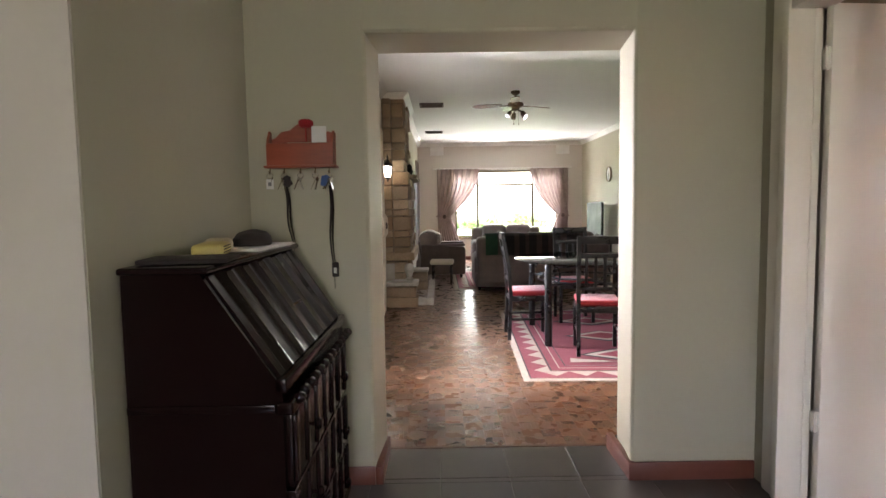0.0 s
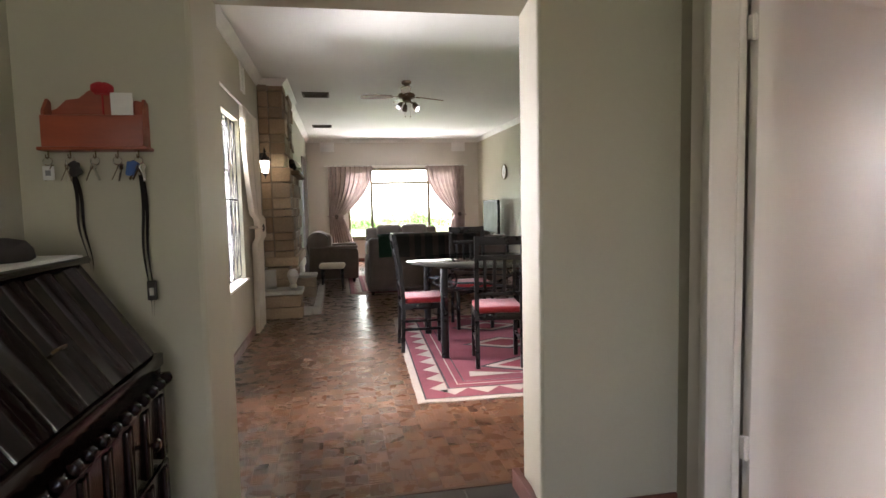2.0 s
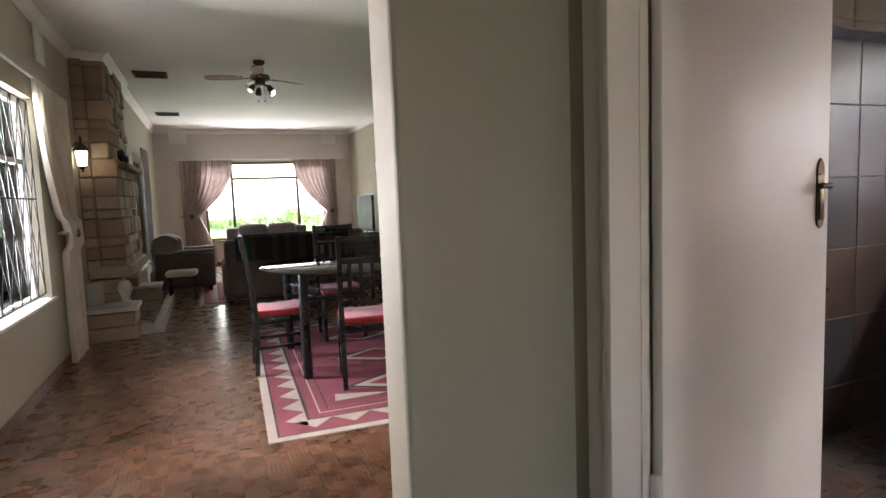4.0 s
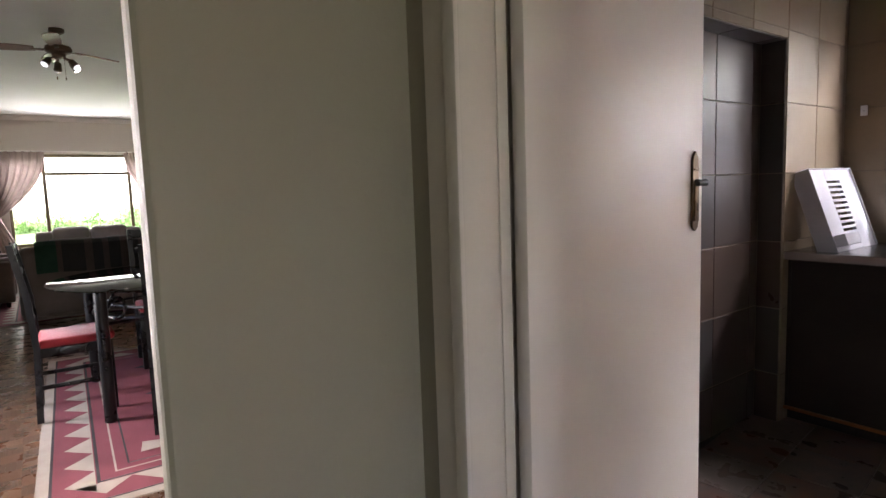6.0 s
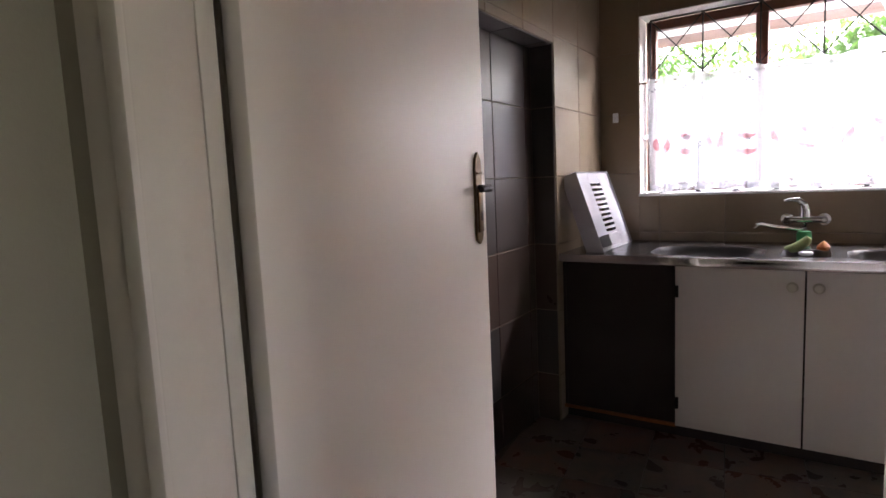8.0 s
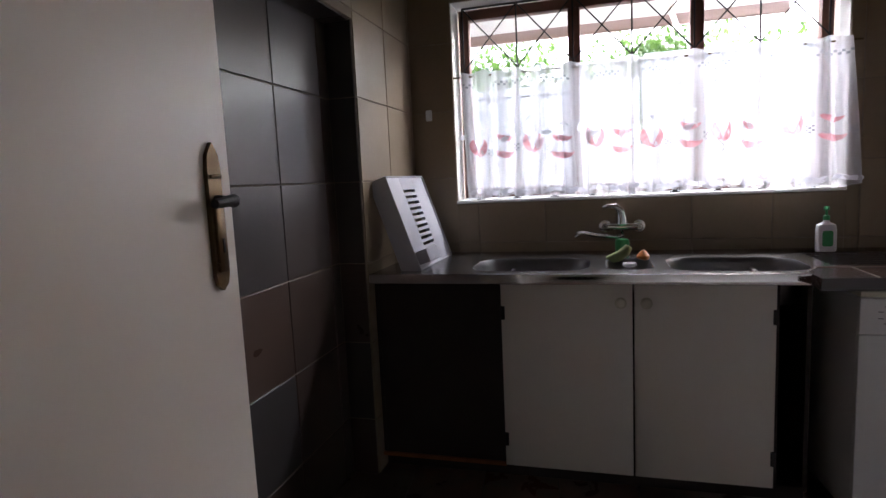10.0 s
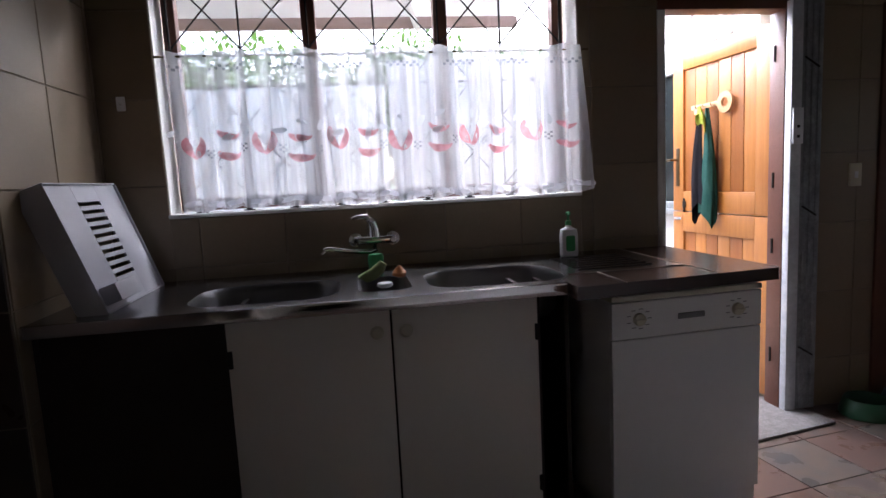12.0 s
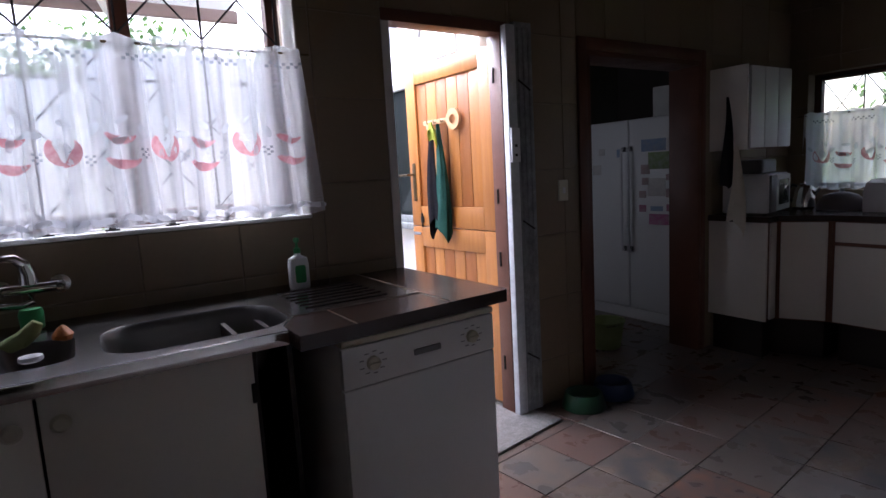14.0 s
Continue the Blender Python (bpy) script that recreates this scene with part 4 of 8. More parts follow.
def mixer_tap():
    t = thing("mixer_tap", (KE - 0.006, 1.912, 1.087), "chrome wall-mounted mixer tap, spout swung aside", "tap")
    bm = bmesh.new()
    tube(bm, [(-0.055, -0.095, 0), (-0.055, 0.095, 0)], 0.020, 14)
    part("body", bm, M["chrome"], t)
    for y in (-0.085, 0.085):
        bm = bmesh.new()
        tube(bm, [(0, y, 0), (-0.01, y, 0), (-0.012, y, 0), (-0.055, y, 0), (-0.085, y, 0)], [0.034, 0.032, 0.016, 0.018, 0.012], 16)
        part("flange", bm, M["chrome"], t)
    bm = bmesh.new()
    tube(bm, [(-0.055, 0, 0.015), (-0.055, 0, 0.05), (-0.06, 0.008, 0.085)], [0.028, 0.026, 0.022], 16)
    tube(bm, [(-0.058, 0.004, 0.08), (-0.08, 0.035, 0.11), (-0.10, 0.075, 0.112), (-0.115, 0.10, 0.105)], [0.020, 0.014, 0.010, 0.006], 10)
    part("lever", bm, M["chrome"], t)
    bm = bmesh.new()
    tube(bm, [(-0.055, 0, -0.01), (-0.055, 0, -0.045), (-0.07, 0.03, -0.052), (-0.12, 0.14, -0.035), (-0.145, 0.20, -0.018), (-0.155, 0.225, -0.022), (-0.157, 0.23, -0.04)], [0.017, 0.015, 0.012, 0.011, 0.010, 0.011, 0.011], 12)
    part("spout", bm, M["chrome"], t)


mixer_tap()
M["bowl_green"] = surface("dark_green_plastic", (0.012, 0.07, 0.03), None, 0.4, 0, 6, 80, 0.05)
M["bowl_blue"] = surface("dark_blue_plastic", (0.012, 0.035, 0.12), None, 0.4, 0, 6, 80, 0.05)
M["green_plastic"] = surface("green_plastic", (0.03, 0.30, 0.09), (0.02, 0.24, 0.07), 0.45, 0, 7, 90, 0.1)
M["green_sponge"] = surface("pale_green_sponge", (0.30, 0.36, 0.16), (0.24, 0.30, 0.12), 0.9, 0, 9, 150, 0.6)
M["orange"] = surface("orange_plastic", (0.60, 0.19, 0.03), None, 0.5, 0, 9, 90, 0.2)

bottle = thing("soap_bottle", (4.80, 1.008, CZ + 0.0015), "white soap bottle with a green pump and label", "bottle")
bm = bmesh.new()
rings = [rounded(-a, a, -b, b, min(a, b) * 0.7, 3) for a, b in ((0.022, 0.038), (0.024, 0.042), (0.024, 0.042), (0.022, 0.038), (0.012, 0.014), (0.011, 0.011))]
vr = [[bm.verts.new((x, y, z)) for x, y in r] for r, z in zip(rings, (0, 0.006, 0.10, 0.125, 0.137, 0.15))]
for a, b in zip(vr, vr[1:]):
    for i in range(len(a)):
        bm.faces.new((a[i], a[(i + 1) % len(a)], b[(i + 1) % len(a)], b[i]))
bm.faces.new(vr[0])
bm.faces.new(vr[-1])
part("body", bm, M["white_plastic"], bottle)
bm = bmesh.new()
lathe(bm, [(0.014, 0.146), (0.014, 0.166), (0.006, 0.17), (0.005, 0.19), (0.011, 0.192), (0.012, 0.205), (0.008, 0.21)], seg=14)
tube(bm, [(0, 0, 0.20), (-0.03, 0.01, 0.202), (-0.036, 0.012, 0.195)], [0.006, 0.005, 0.004], 8)
part("pump", bm, M["green_plastic"], bottle)
bm = bmesh.new()
prism(bm, [(y, z) for y, z in rounded(-0.022, 0.022, 0.025, 0.098, 0.01, 4)], "x", -0.0262, -0.0235)
part("label", bm, M["green_plastic"], bottle, "green oval label")

bm = bmesh.new()
vs = lathe(bm, [(0.018, 0), (0.034, 0.01), (0.036, 0.06), (0.03, 0.075), (0.002, 0.078)], seg=18)
for v in vs:
    v.co.x += 0.006 * math.sin(v.co.z * 60 + v.co.y * 30)
solid("green_scourer", bm, M["green_plastic"], "green scourer standing between the sinks", "scourer", (4.80, 1.915, CZ + 0.001))
bm = bmesh.new()
tube(bm, [(0, -0.055, 0.012), (0.0, 0.0, 0.035), (0.0, 0.03, 0.06), (0, 0.045, 0.082)], [0.022, 0.026, 0.024, 0.016], 14)
ob = solid("dish_brush", bm, M["green_sponge"], "pale green sponge wand lying by the tap", "brush", (4.62, 1.935, CZ - 0.022), 180)
bm = bmesh.new()
vs = lathe(bm, [(0.006, 0), (0.026, 0.006), (0.03, 0.02), (0.016, 0.038), (0.004, 0.045)], seg=14)
for v in vs:
    v.co += noise.noise_vector(v.co * 40) * 0.006
solid("orange_scrubber", bm, M["orange"], "orange plastic scrubber by the sink", "scrubber", (4.57, 1.83, CZ + 0.001))
bm = bmesh.new()
vs = lathe(bm, [(0.022, 0), (0.03, 0.006), (0.028, 0.016), (0.004, 0.02)], seg=16)
solid("soap_bar", bm, M["white_plastic"], "worn white soap bar by the sink", "soap", (4.37, 1.90, CZ + 0.001))


def dish_rack():
    """A slotted plastic drainer tray leaning on the end wall."""
    r = thing("dish_rack", (4.275, 2.835, CZ + 0.003), "white plastic dish drainer tray leaning on the wall", "dish rack")
    L, H, dep = 0.56, 0.46, 0.085
    lean = Matrix.Rotation(radians(-19), 4, 'X')
    bm = bmesh.new()
    vs = []
    nx = [0.0, 0.19, 0.37, L]
    rows = 10
    vs += box(bm, 0, nx[1], 0, 0.006, 0, H, 0.002)
    vs += box(bm, nx[2], nx[3], 0, 0.006, 0, H, 0.002)
    z0, z1 = 0.10, H - 0.05
    vs += box(bm, nx[1], nx[2], 0, 0.006, 0, z0)
    vs += box(bm, nx[1], nx[2], 0, 0.006, z1, H)
    pitch = (z1 - z0) / rows
    turned(set(vs), lean)
    part("base_plate", bm, M["drainer_plastic"], r)
    for i in range(rows):
        bm = bmesh.new()
        vs = box(bm, nx[1], nx[2], 0, 0.008, z0 + i * pitch + pitch * 0.5, z0 + (i + 1) * pitch)
        turned(set(vs), lean)
        part("slat", bm, M["drainer_plastic"], r)
    bm = bmesh.new()
    vs = box(bm, -0.006, 0, -0.01, dep, -0.003, H, 0.003) + box(bm, L, L + 0.006, -0.01, dep, -0.003, H, 0.003) + box(bm, 0, L, -0.01, dep, H, H + 0.006, 0.003) + box(bm, 0, L, -0.01, dep, -0.006, 0, 0.003)
    turned(set(vs), lean)
    part("rim", bm, M["drainer_plastic"], r)
    bm = bmesh.new()
    vs = box(bm, 0.02, 0.20, -0.06, 0.0, 0.02, 0.085, 0.006)
    turned(set(vs), lean)
    part("cutlery_cup", bm, M["drainer_plastic"], r)


dish_rack()


# kitchen window: timber frame, burglar bars, lace half curtain
def timber_window(name, x, y0, y1, z0, z1, mull, label):
    w = tagged(new(name), label, "", "", "structure")
    fw = 0.055
    bm = bmesh.new()
    box(bm, x, x + 0.06, y0, y0 + fw, z0, z1, 0.004)
    box(bm, x, x + 0.06, y1 - fw, y1, z0, z1, 0.004)
    box(bm, x, x + 0.06, y0 + fw, y1 - fw, z0, z0 + fw, 0.004)
    box(bm, x, x + 0.06, y0 + fw, y1 - fw, z1 - fw, z1, 0.004)
    part("window_frame", bm, M["meranti"], w)
    edges = [y0 + fw] + [v for m in mull for v in (m - 0.032, m + 0.032)] + [y1 - fw]
    for m in mull:
        bm = bmesh.new()
        box(bm, x - 0.004, x + 0.056, m - 0.032, m + 0.032, z0 + fw, z1 - fw, 0.004)
        part("mullion", bm, M["meranti"], w)
    for a, b in zip(edges[0::2], edges[1::2]):
        bm = bmesh.new()
        box(bm, x + 0.028, x + 0.032, a, b, z0 + fw, z1 - fw)
        part("pane", bm, M["glass"], w).visible_shadow = False
    return w


win = timber_window("window_1", KE + 0.11, WY0 + 0.03, WY1 - 0.02, WZ0 + 0.015, WZ1 - 0.02, (1.53, 2.145), "red-brown timber window with three panes")
bm = bmesh.new()
box(bm, KE - 0.012, KE + 0.16, WY0 - 0.005, WY1 + 0.005, WZ0 - 0.012, WZ0 + 0.006, 0.004)
part("window_sill", bm, M["outer_wall"], win, "white painted sill")
for r in ((KE + 0.001, KE + 0.16, WY1 - 0.004, WY1 + 0.003, WZ0, WZ1), (KE + 0.001, KE + 0.16, WY0 - 0.003, WY0 + 0.004, WZ0, WZ1), (KE + 0.001, KE + 0.16, WY0, WY1, WZ1 - 0.004, WZ1 + 0.003)):
    bm = bmesh.new()
    box(bm, *r)
    part("reveal_lining", bm, M["cornice"], win)


def burglar_bars(name, place, rz, width, height, cols, label, material, rows=2):
    """Bars and crossed diamonds in a plane along local x."""
    b = thing(name, place, label, "burglar bars", rz=rz)
    for z in (0.0, height * 0.5, height):
        bm = bmesh.new()
        tube(bm, [(0, 0, z), (width, 0, z)], 0.006, 6)
        part("cross_bar", bm, material, b)
    step = width / cols
    for i in range(cols + 1):
        bm = bmesh.new()
        tube(bm, [(i * step, 0, 0), (i * step, 0, height)], 0.005, 6)
        part("upright_bar", bm, material, b)
    hh = height / rows
    for i in range(cols):
        for j in range(rows):
            for s in (0, 1):
                bm = bmesh.new()
                x0, x1 = (i + s) * step, (i + 1 - s) * step
                tube(bm, [(x0, 0.004 - 0.008 * s, j * hh), (x1, 0.004 - 0.008 * s, (j + 1) * hh)], 0.004, 5)
                part("diagonal_bar", bm, material, b)
    return b


burglar_bars("burglar_bars", (KE + 0.075, WY0 + 0.06, WZ0 + 0.06), 90, WY1 - WY0 - 0.11, WZ1 - WZ0 - 0.08, 6, "black iron burglar bars in a diamond pattern", M["iron"], 3)


def lace_curtain(place, width, height, rz, folds, seed, label, motifs, weave="lace"):
    """A gathered half curtain on a rod; local x runs along the rod, y points to the room."""
    random.seed(seed)
    ph = [random.uniform(0, 6.28) for _ in range(6)]

    def fold(x, z):
        u = x / width
        g = 0.4 + 0.6 * min(1.0, -z / height * 1.6 + 0.15)
        return 0.024 + g * (0.026 * math.sin(u * math.tau * folds + ph[0] + 0.8 * math.sin(u * 9 + ph[1])) + 0.010 * math.sin(u * math.tau * folds * 1.9 + ph[2]) + 0.005 * math.sin(u * math.tau * 3.3 + ph[3]))

    def flare(x, z):
        return x + (-z / height) * (0.02 * math.sin(x / width * 20 + ph[4]) + 0.06 * max(0.0, 0.12 - x / width) * -5)

    c = thing("lace_curtain", place, label, "curtain", "lace half curtains", rz=rz)
    bm = bmesh.new()
    nx, nz = int(width * 110), 26
    grid = []
    for i in range(nx + 1):
        x = width * i / nx
        hem = 0.022 * abs(math.sin(x * 24)) + 0.012 * math.sin(x * 7 + ph[5])
        col = []
        for j in range(nz + 1):
            z = 0.015 - (height + 0.015 + hem * 0.6) * j / nz
            if j == 0:
                z += 0.014 * abs(math.sin(x * 21)) ** 4
            col.append(bm.verts.new((flare(x, z), fold(x, z), z)))
        grid.append(col)
    for i in range(nx):
        for j in range(nz):
            bm.faces.new((grid[i][j], grid[i + 1][j], grid[i + 1][j + 1], grid[i][j + 1]))
    part("cloth", bm, M[weave], c)
    bm = bmesh.new()
    tube(bm, [(-0.05, 0.006, 0.0), (width + 0.05, 0.006, 0.0)], 0.005, 8)
    part("rod", bm, M["brass"], c)

    def sheet(bm, outline, cx, cz, turn, off=0.003):
        ca, sa = math.cos(turn), math.sin(turn)
        vs = []
        for a, b in outline:
            x, z = cx + a * ca - b * sa, cz + a * sa + b * ca
            vs.append(bm.verts.new((flare(x, z), fold(x, z) + off, z)))
        return vs

    def crescent(bm, cx, cz, turn, s):
        n = 11
        outer, inner = [], []
        for i in range(n + 1):
            a = radians(195 + 150 * i / n)
            t = i / n
            thick = 0.034 * math.sin(math.pi * min(1, 0.06 + t * 0.78)) ** 0.8
            outer.append((0.054 * s * math.cos(a), 0.046 * s * math.sin(a)))
            inner.append(((0.054 - thick * 0.6) * s * math.cos(a), (0.046 - thick) * s * math.sin(a)))
        o, q = sheet(bm, outer, cx, cz, turn), sheet(bm, inner, cx, cz, turn)
        for i in range(n):
            bm.faces.new((o[i], o[i + 1], q[i + 1], q[i]))

    def leaf(bm, cx, cz, turn, s):
        n = 12
        pts = [(0.016 * s * math.sin(k * math.tau / n), 0.034 * s * math.cos(k * math.tau / n)) for k in range(n)]
        bm.faces.new(sheet(bm, pts, cx, cz, turn))

    k = 0
    x = 0.09
    while x < width - 0.05 and motifs:
        zc = -height * 0.56 + 0.012 * math.sin(k * 2.1)
        pods = ((0.0, -0.045, 0.05, 1.0), (0.0, 0.040, 0.12, 0.9)) if k % 2 == 0 else ((0.004, -0.005, 1.15, 0.95), (-0.006, -0.010, -1.2, 0.95))
        for dx, dz, turn, s in pods:
            bm = bmesh.new()
            crescent(bm, x + dx, zc + dz, turn, s * 1.05)
            part("pepper_motif", bm, M["pepper"], c, "embroidered red chilli")
        for a, b, s in ((0.0, 0.012, 0.8), (0.078, 0.05, 0.7), (-0.01, 0.085, 0.6)):
            bm = bmesh.new()
            leaf(bm, x + a, zc + b, 0.5 + k + a * 30, s * 1.15)
            part("leaf_motif", bm, M["lace_leaf"], c)
        bm = bmesh.new()
        for p in range(12):
            a, b = p % 3, p // 3
            if (a + b) % 2 == 0:
                bm.faces.new(sheet(bm, [(0, 0), (0.009, 0), (0.009, -0.009), (0, -0.009)], x - 0.085 + a * 0.010, zc - 0.02 - b * 0.010, 0))
        tagged(part("chequer_motif", bm, M["lace_chequer"], c), kind="stuff")
        x += (0.150, 0.165, 0.142)[k % 3]
        k += 1
    # a chequered band near the top and a denser hem
    bm = bmesh.new()
    for i in range(int(width / 0.015)):
        for j in range(2):
            if (i + j) % 2 == 0 and math.sin(i * 0.37) > -0.3:
                x0, z0 = i * 0.015, -0.040 - j * 0.013
                bm.faces.new(sheet(bm, [(0, 0), (0.013, 0), (0.013, -0.011), (0, -0.011)], x0, z0, 0))
    tagged(part("chequered_band", bm, M["lace_chequer"], c), kind="stuff")
    bm = bmesh.new()
    for i in range(int(width / 0.034)):
        leaf(bm, 0.017 + i * 0.034, -height + 0.022 + 0.006 * math.sin(i), 1.57 + 0.4 * math.sin(i * 2), 0.8)
    tagged(part("scalloped_hem", bm, M["lace_hem"], c), kind="stuff")
    return c


M["lace_chequer"] = cloth("dark_grey_embroidery", (0.30, 0.32, 0.36), (0.38, 0.40, 0.44), 0.4, 0.15, 30, 700)
M["pepper"] = cloth("red_embroidery", (0.56, 0.22, 0.25), (0.66, 0.38, 0.40), 0.6, 0.12, 30, 700)
M["lace_leaf"] = cloth("grey_embroidery", (0.72, 0.75, 0.78), (0.66, 0.69, 0.73), 0.55, 0.2, 30, 700)
M["lace_hem"] = cloth("dense_white_lace", (0.80, 0.81, 0.84), (0.74, 0.75, 0.80), 0.5, 0.05, 30, 700)
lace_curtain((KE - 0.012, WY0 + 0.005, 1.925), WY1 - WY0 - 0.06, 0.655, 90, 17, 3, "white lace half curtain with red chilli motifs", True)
# hooks above the sill that hold the bar ends
for i in range(9):
    bm = bmesh.new()
    box(bm, -0.012, 0.012, -0.008, 0.008, 0, 0.022, 0.004)
    box(bm, -0.025, 0.025, -0.006, 0.006, 0, 0.006, 0.002)
    solid("bar_clip", bm, M["iron"], "small dark clip on the window sill", "clip", (KE + 0.03, WY0 + 0.14 + i * 0.205, WZ0 + 0.006), 90, "clips on the sill")

# small hook on the tiles
bm = bmesh.new()
box(bm, -0.010, 0.0, -0.018, 0.018, -0.03, 0.03, 0.004)
tube(bm, [(-0.008, 0, 0.0), (-0.028, 0, -0.012), (-0.034, 0, 0.006)], 0.004, 8)
solid("wall_hook", bm, M["white_plastic"], "small white stick-on hook on the tiles", "hook", (KE - 0.007, 2.945, 1.735))


# ---- back door ----
def stable_door():
    f = tagged(new("door_2"), "red-brown timber back door frame", "", "", "structure")
    bm = bmesh.new()
    box(bm, KE - 0.006, KE + 0.10, BY1 - 0.03, BY1 + 0.012, 0, BTOP + 0.01, 0.004)
    part("door_jamb", bm, M["outer_wall"], f, "white painted jamb")
    bm = bmesh.new()
    box(bm, KE - 0.008, KE + 0.10, BY0 - 0.01, BY0 + 0.035, 0, BTOP + 0.01, 0.004)
    part("door_jamb", bm, M["meranti"], f)
    bm = bmesh.new()
    box(bm, KE - 0.01, KE + 0.10, BY0 - 0.01, BY1 + 0.012, BTOP - 0.045, BTOP + 0.012, 0.004)
    part("door_head", bm, M["meranti"], f)
    d = thing("stable_door", (4.995, -0.212, 0.05), "varnished orange pine stable door standing open outwards", "door", rz=3.8)
    Wd = 0.86
    for z0, z1, name in ((1.006, 2.015, "upper_leaf"), (0.0, 1.0, "lower_leaf")):
        bm = bmesh.new()
        st, tr, br = 0.105, (0.10 if z0 else 0.13), (0.13 if z0 else 0.17)
        box(bm, 0, st + 0.02, -0.042, 0, z0, z1, 0.004)
        box(bm, Wd - st, Wd, -0.042, 0, z0, z1, 0.004)
        box(bm, st + 0.02, Wd - st, -0.042, 0, z1 - tr, z1, 0.004)
        box(bm, st + 0.02, Wd - st, -0.042, 0, z0, z0 + br, 0.004)
        leaf = part(name, bm, M["pine"], d)
        a, b = st + 0.02, Wd - st
        for i in range(6):
            x0, x1 = a + (b - a) * i / 6, a + (b - a) * (i + 1) / 6
            bm = bmesh.new()
            box(bm, x0 + 0.0015, x1 - 0.0015, -0.032, -0.014, z0 + br, z1 - tr, 0.005, 2)
            part("board", bm, M["pine_dark"] if i % 2 else M["pine"], leaf)
        if z0:
            bm = bmesh.new()
            box(bm, Wd - 0.07, Wd - 0.035, -0.002, 0.006, 1.17, 1.42, 0.004)
            tube(bm, [(Wd - 0.052, 0.004, 1.345), (Wd - 0.052, 0.05, 1.345), (Wd - 0.058, 0.056, 1.345), (Wd + 0.05, 0.06, 1.342)], 0.008, 8)
            part("handle", bm, M["brass"], leaf, "brass lever handle")
            bm = bmesh.new()
            tube(bm, [(Wd - 0.12, 0.006, 1.00), (Wd - 0.12, 0.006, 1.09)], 0.006, 8)
            box(bm, Wd - 0.135, Wd - 0.105, -0.001, 0.008, 1.03, 1.07, 0.002)
            part("bolt", bm, M["iron"], leaf)
        else:
            bm = bmesh.new()
            box(bm, Wd - 0.10, Wd - 0.02, -0.001, 0.012, 0.945, 0.965, 0.003)
            part("latch", bm, M["chrome"], leaf)
    for z in (0.25, 0.85, 1.2, 1.85):
        bm = bmesh.new()
        tube(bm, [(-0.006, 0.004, z - 0.04), (-0.006, 0.004, z + 0.04)], 0.007, 8)
        part("hinge", bm, M["iron"], d)


stable_door()


def on_door(x, y, z):
    """A place on the face of the open stable door."""
    return pose(4.995, -0.212, 0.05, 0, 0, 3.8) @ Vector((x, y, z))


hr = thing("hook_board", on_door(0.37, 0.002, 1.66), "wooden key-shaped hook board on the door", "hook board", rz=3.8)
bm = bmesh.new()
n = 24
ring_o = [(0.062 * math.cos(k * math.tau / n), 0.062 * math.sin(k * math.tau / n)) for k in range(n)]
ring_i = [(0.028 * math.cos(k * math.tau / n), 0.028 * math.sin(k * math.tau / n)) for k in range(n)]
va = [[bm.verts.new((x - 0.02, y, z)) for x, z in ring] for ring, y in ((ring_o, 0), (ring_o, 0.016), (ring_i, 0.016), (ring_i, 0))]
for a, b in zip(va, va[1:] + va[:1]):
    for k in range(n):
        bm.faces.new((a[k], a[(k + 1) % n], b[(k + 1) % n], b[k]))
M["pale_wood"] = surface("pale_pine", (0.55, 0.33, 0.17), (0.48, 0.28, 0.14), 0.5, 0, 5, 50, 0.1)
part("key_bow", bm, M["pale_wood"], hr)
bm = bmesh.new()
box(bm, 0.035, 0.28, 0, 0.016, -0.014, 0.014, 0.004)
box(bm, 0.22, 0.25, 0, 0.016, -0.045, -0.012, 0.004)
part("key_shaft", bm, M["pale_wood"], hr)
for x in (0.07, 0.14, 0.21):
    bm = bmesh.new()
    tube(bm, [(x, 0.014, 0), (x, 0.034, -0.01), (x, 0.04, 0.008)], 0.0035, 6)
    part("peg", bm, M["brass"], hr)


def hanging_cloth(name, p, length, width, material, label, seed, rz=3.8, flat=0.02):
    random.seed(seed)
    bm = bmesh.new()
    n, m = 24, 22
    grid = []
    for j in range(m + 1):
        v = j / m
        w = width * (0.18 + 0.82 * min(1, v * 1.2) ** 0.9)
        row = []
        for i in range(n + 1):
            a = math.tau * i / n
            wob = 1 + 0.22 * math.sin(3 * a + seed) + 0.12 * math.sin(5 * a + seed * 2 + v * 3)
            hem = (0.05 * math.sin(a + seed) - 0.06 * abs(math.cos(a)) ** 3) * v ** 4
            row.append(bm.verts.new((w * 0.5 * wob * math.cos(a) + 0.01 * math.sin(v * 5 + seed), flat * (0.5 + v) * wob * math.sin(a) + flat * 1.3, -length * v + hem)))
        grid.append(row)
    for a, b in zip(grid, grid[1:]):
        for i in range(n):
            bm.faces.new((a[i], a[i + 1], b[i + 1], b[i]))
    bmesh.ops.remove_doubles(bm, verts=bm.verts[:], dist=0.0005)
    return solid(name, bm, material, label, "towel", p, rz)


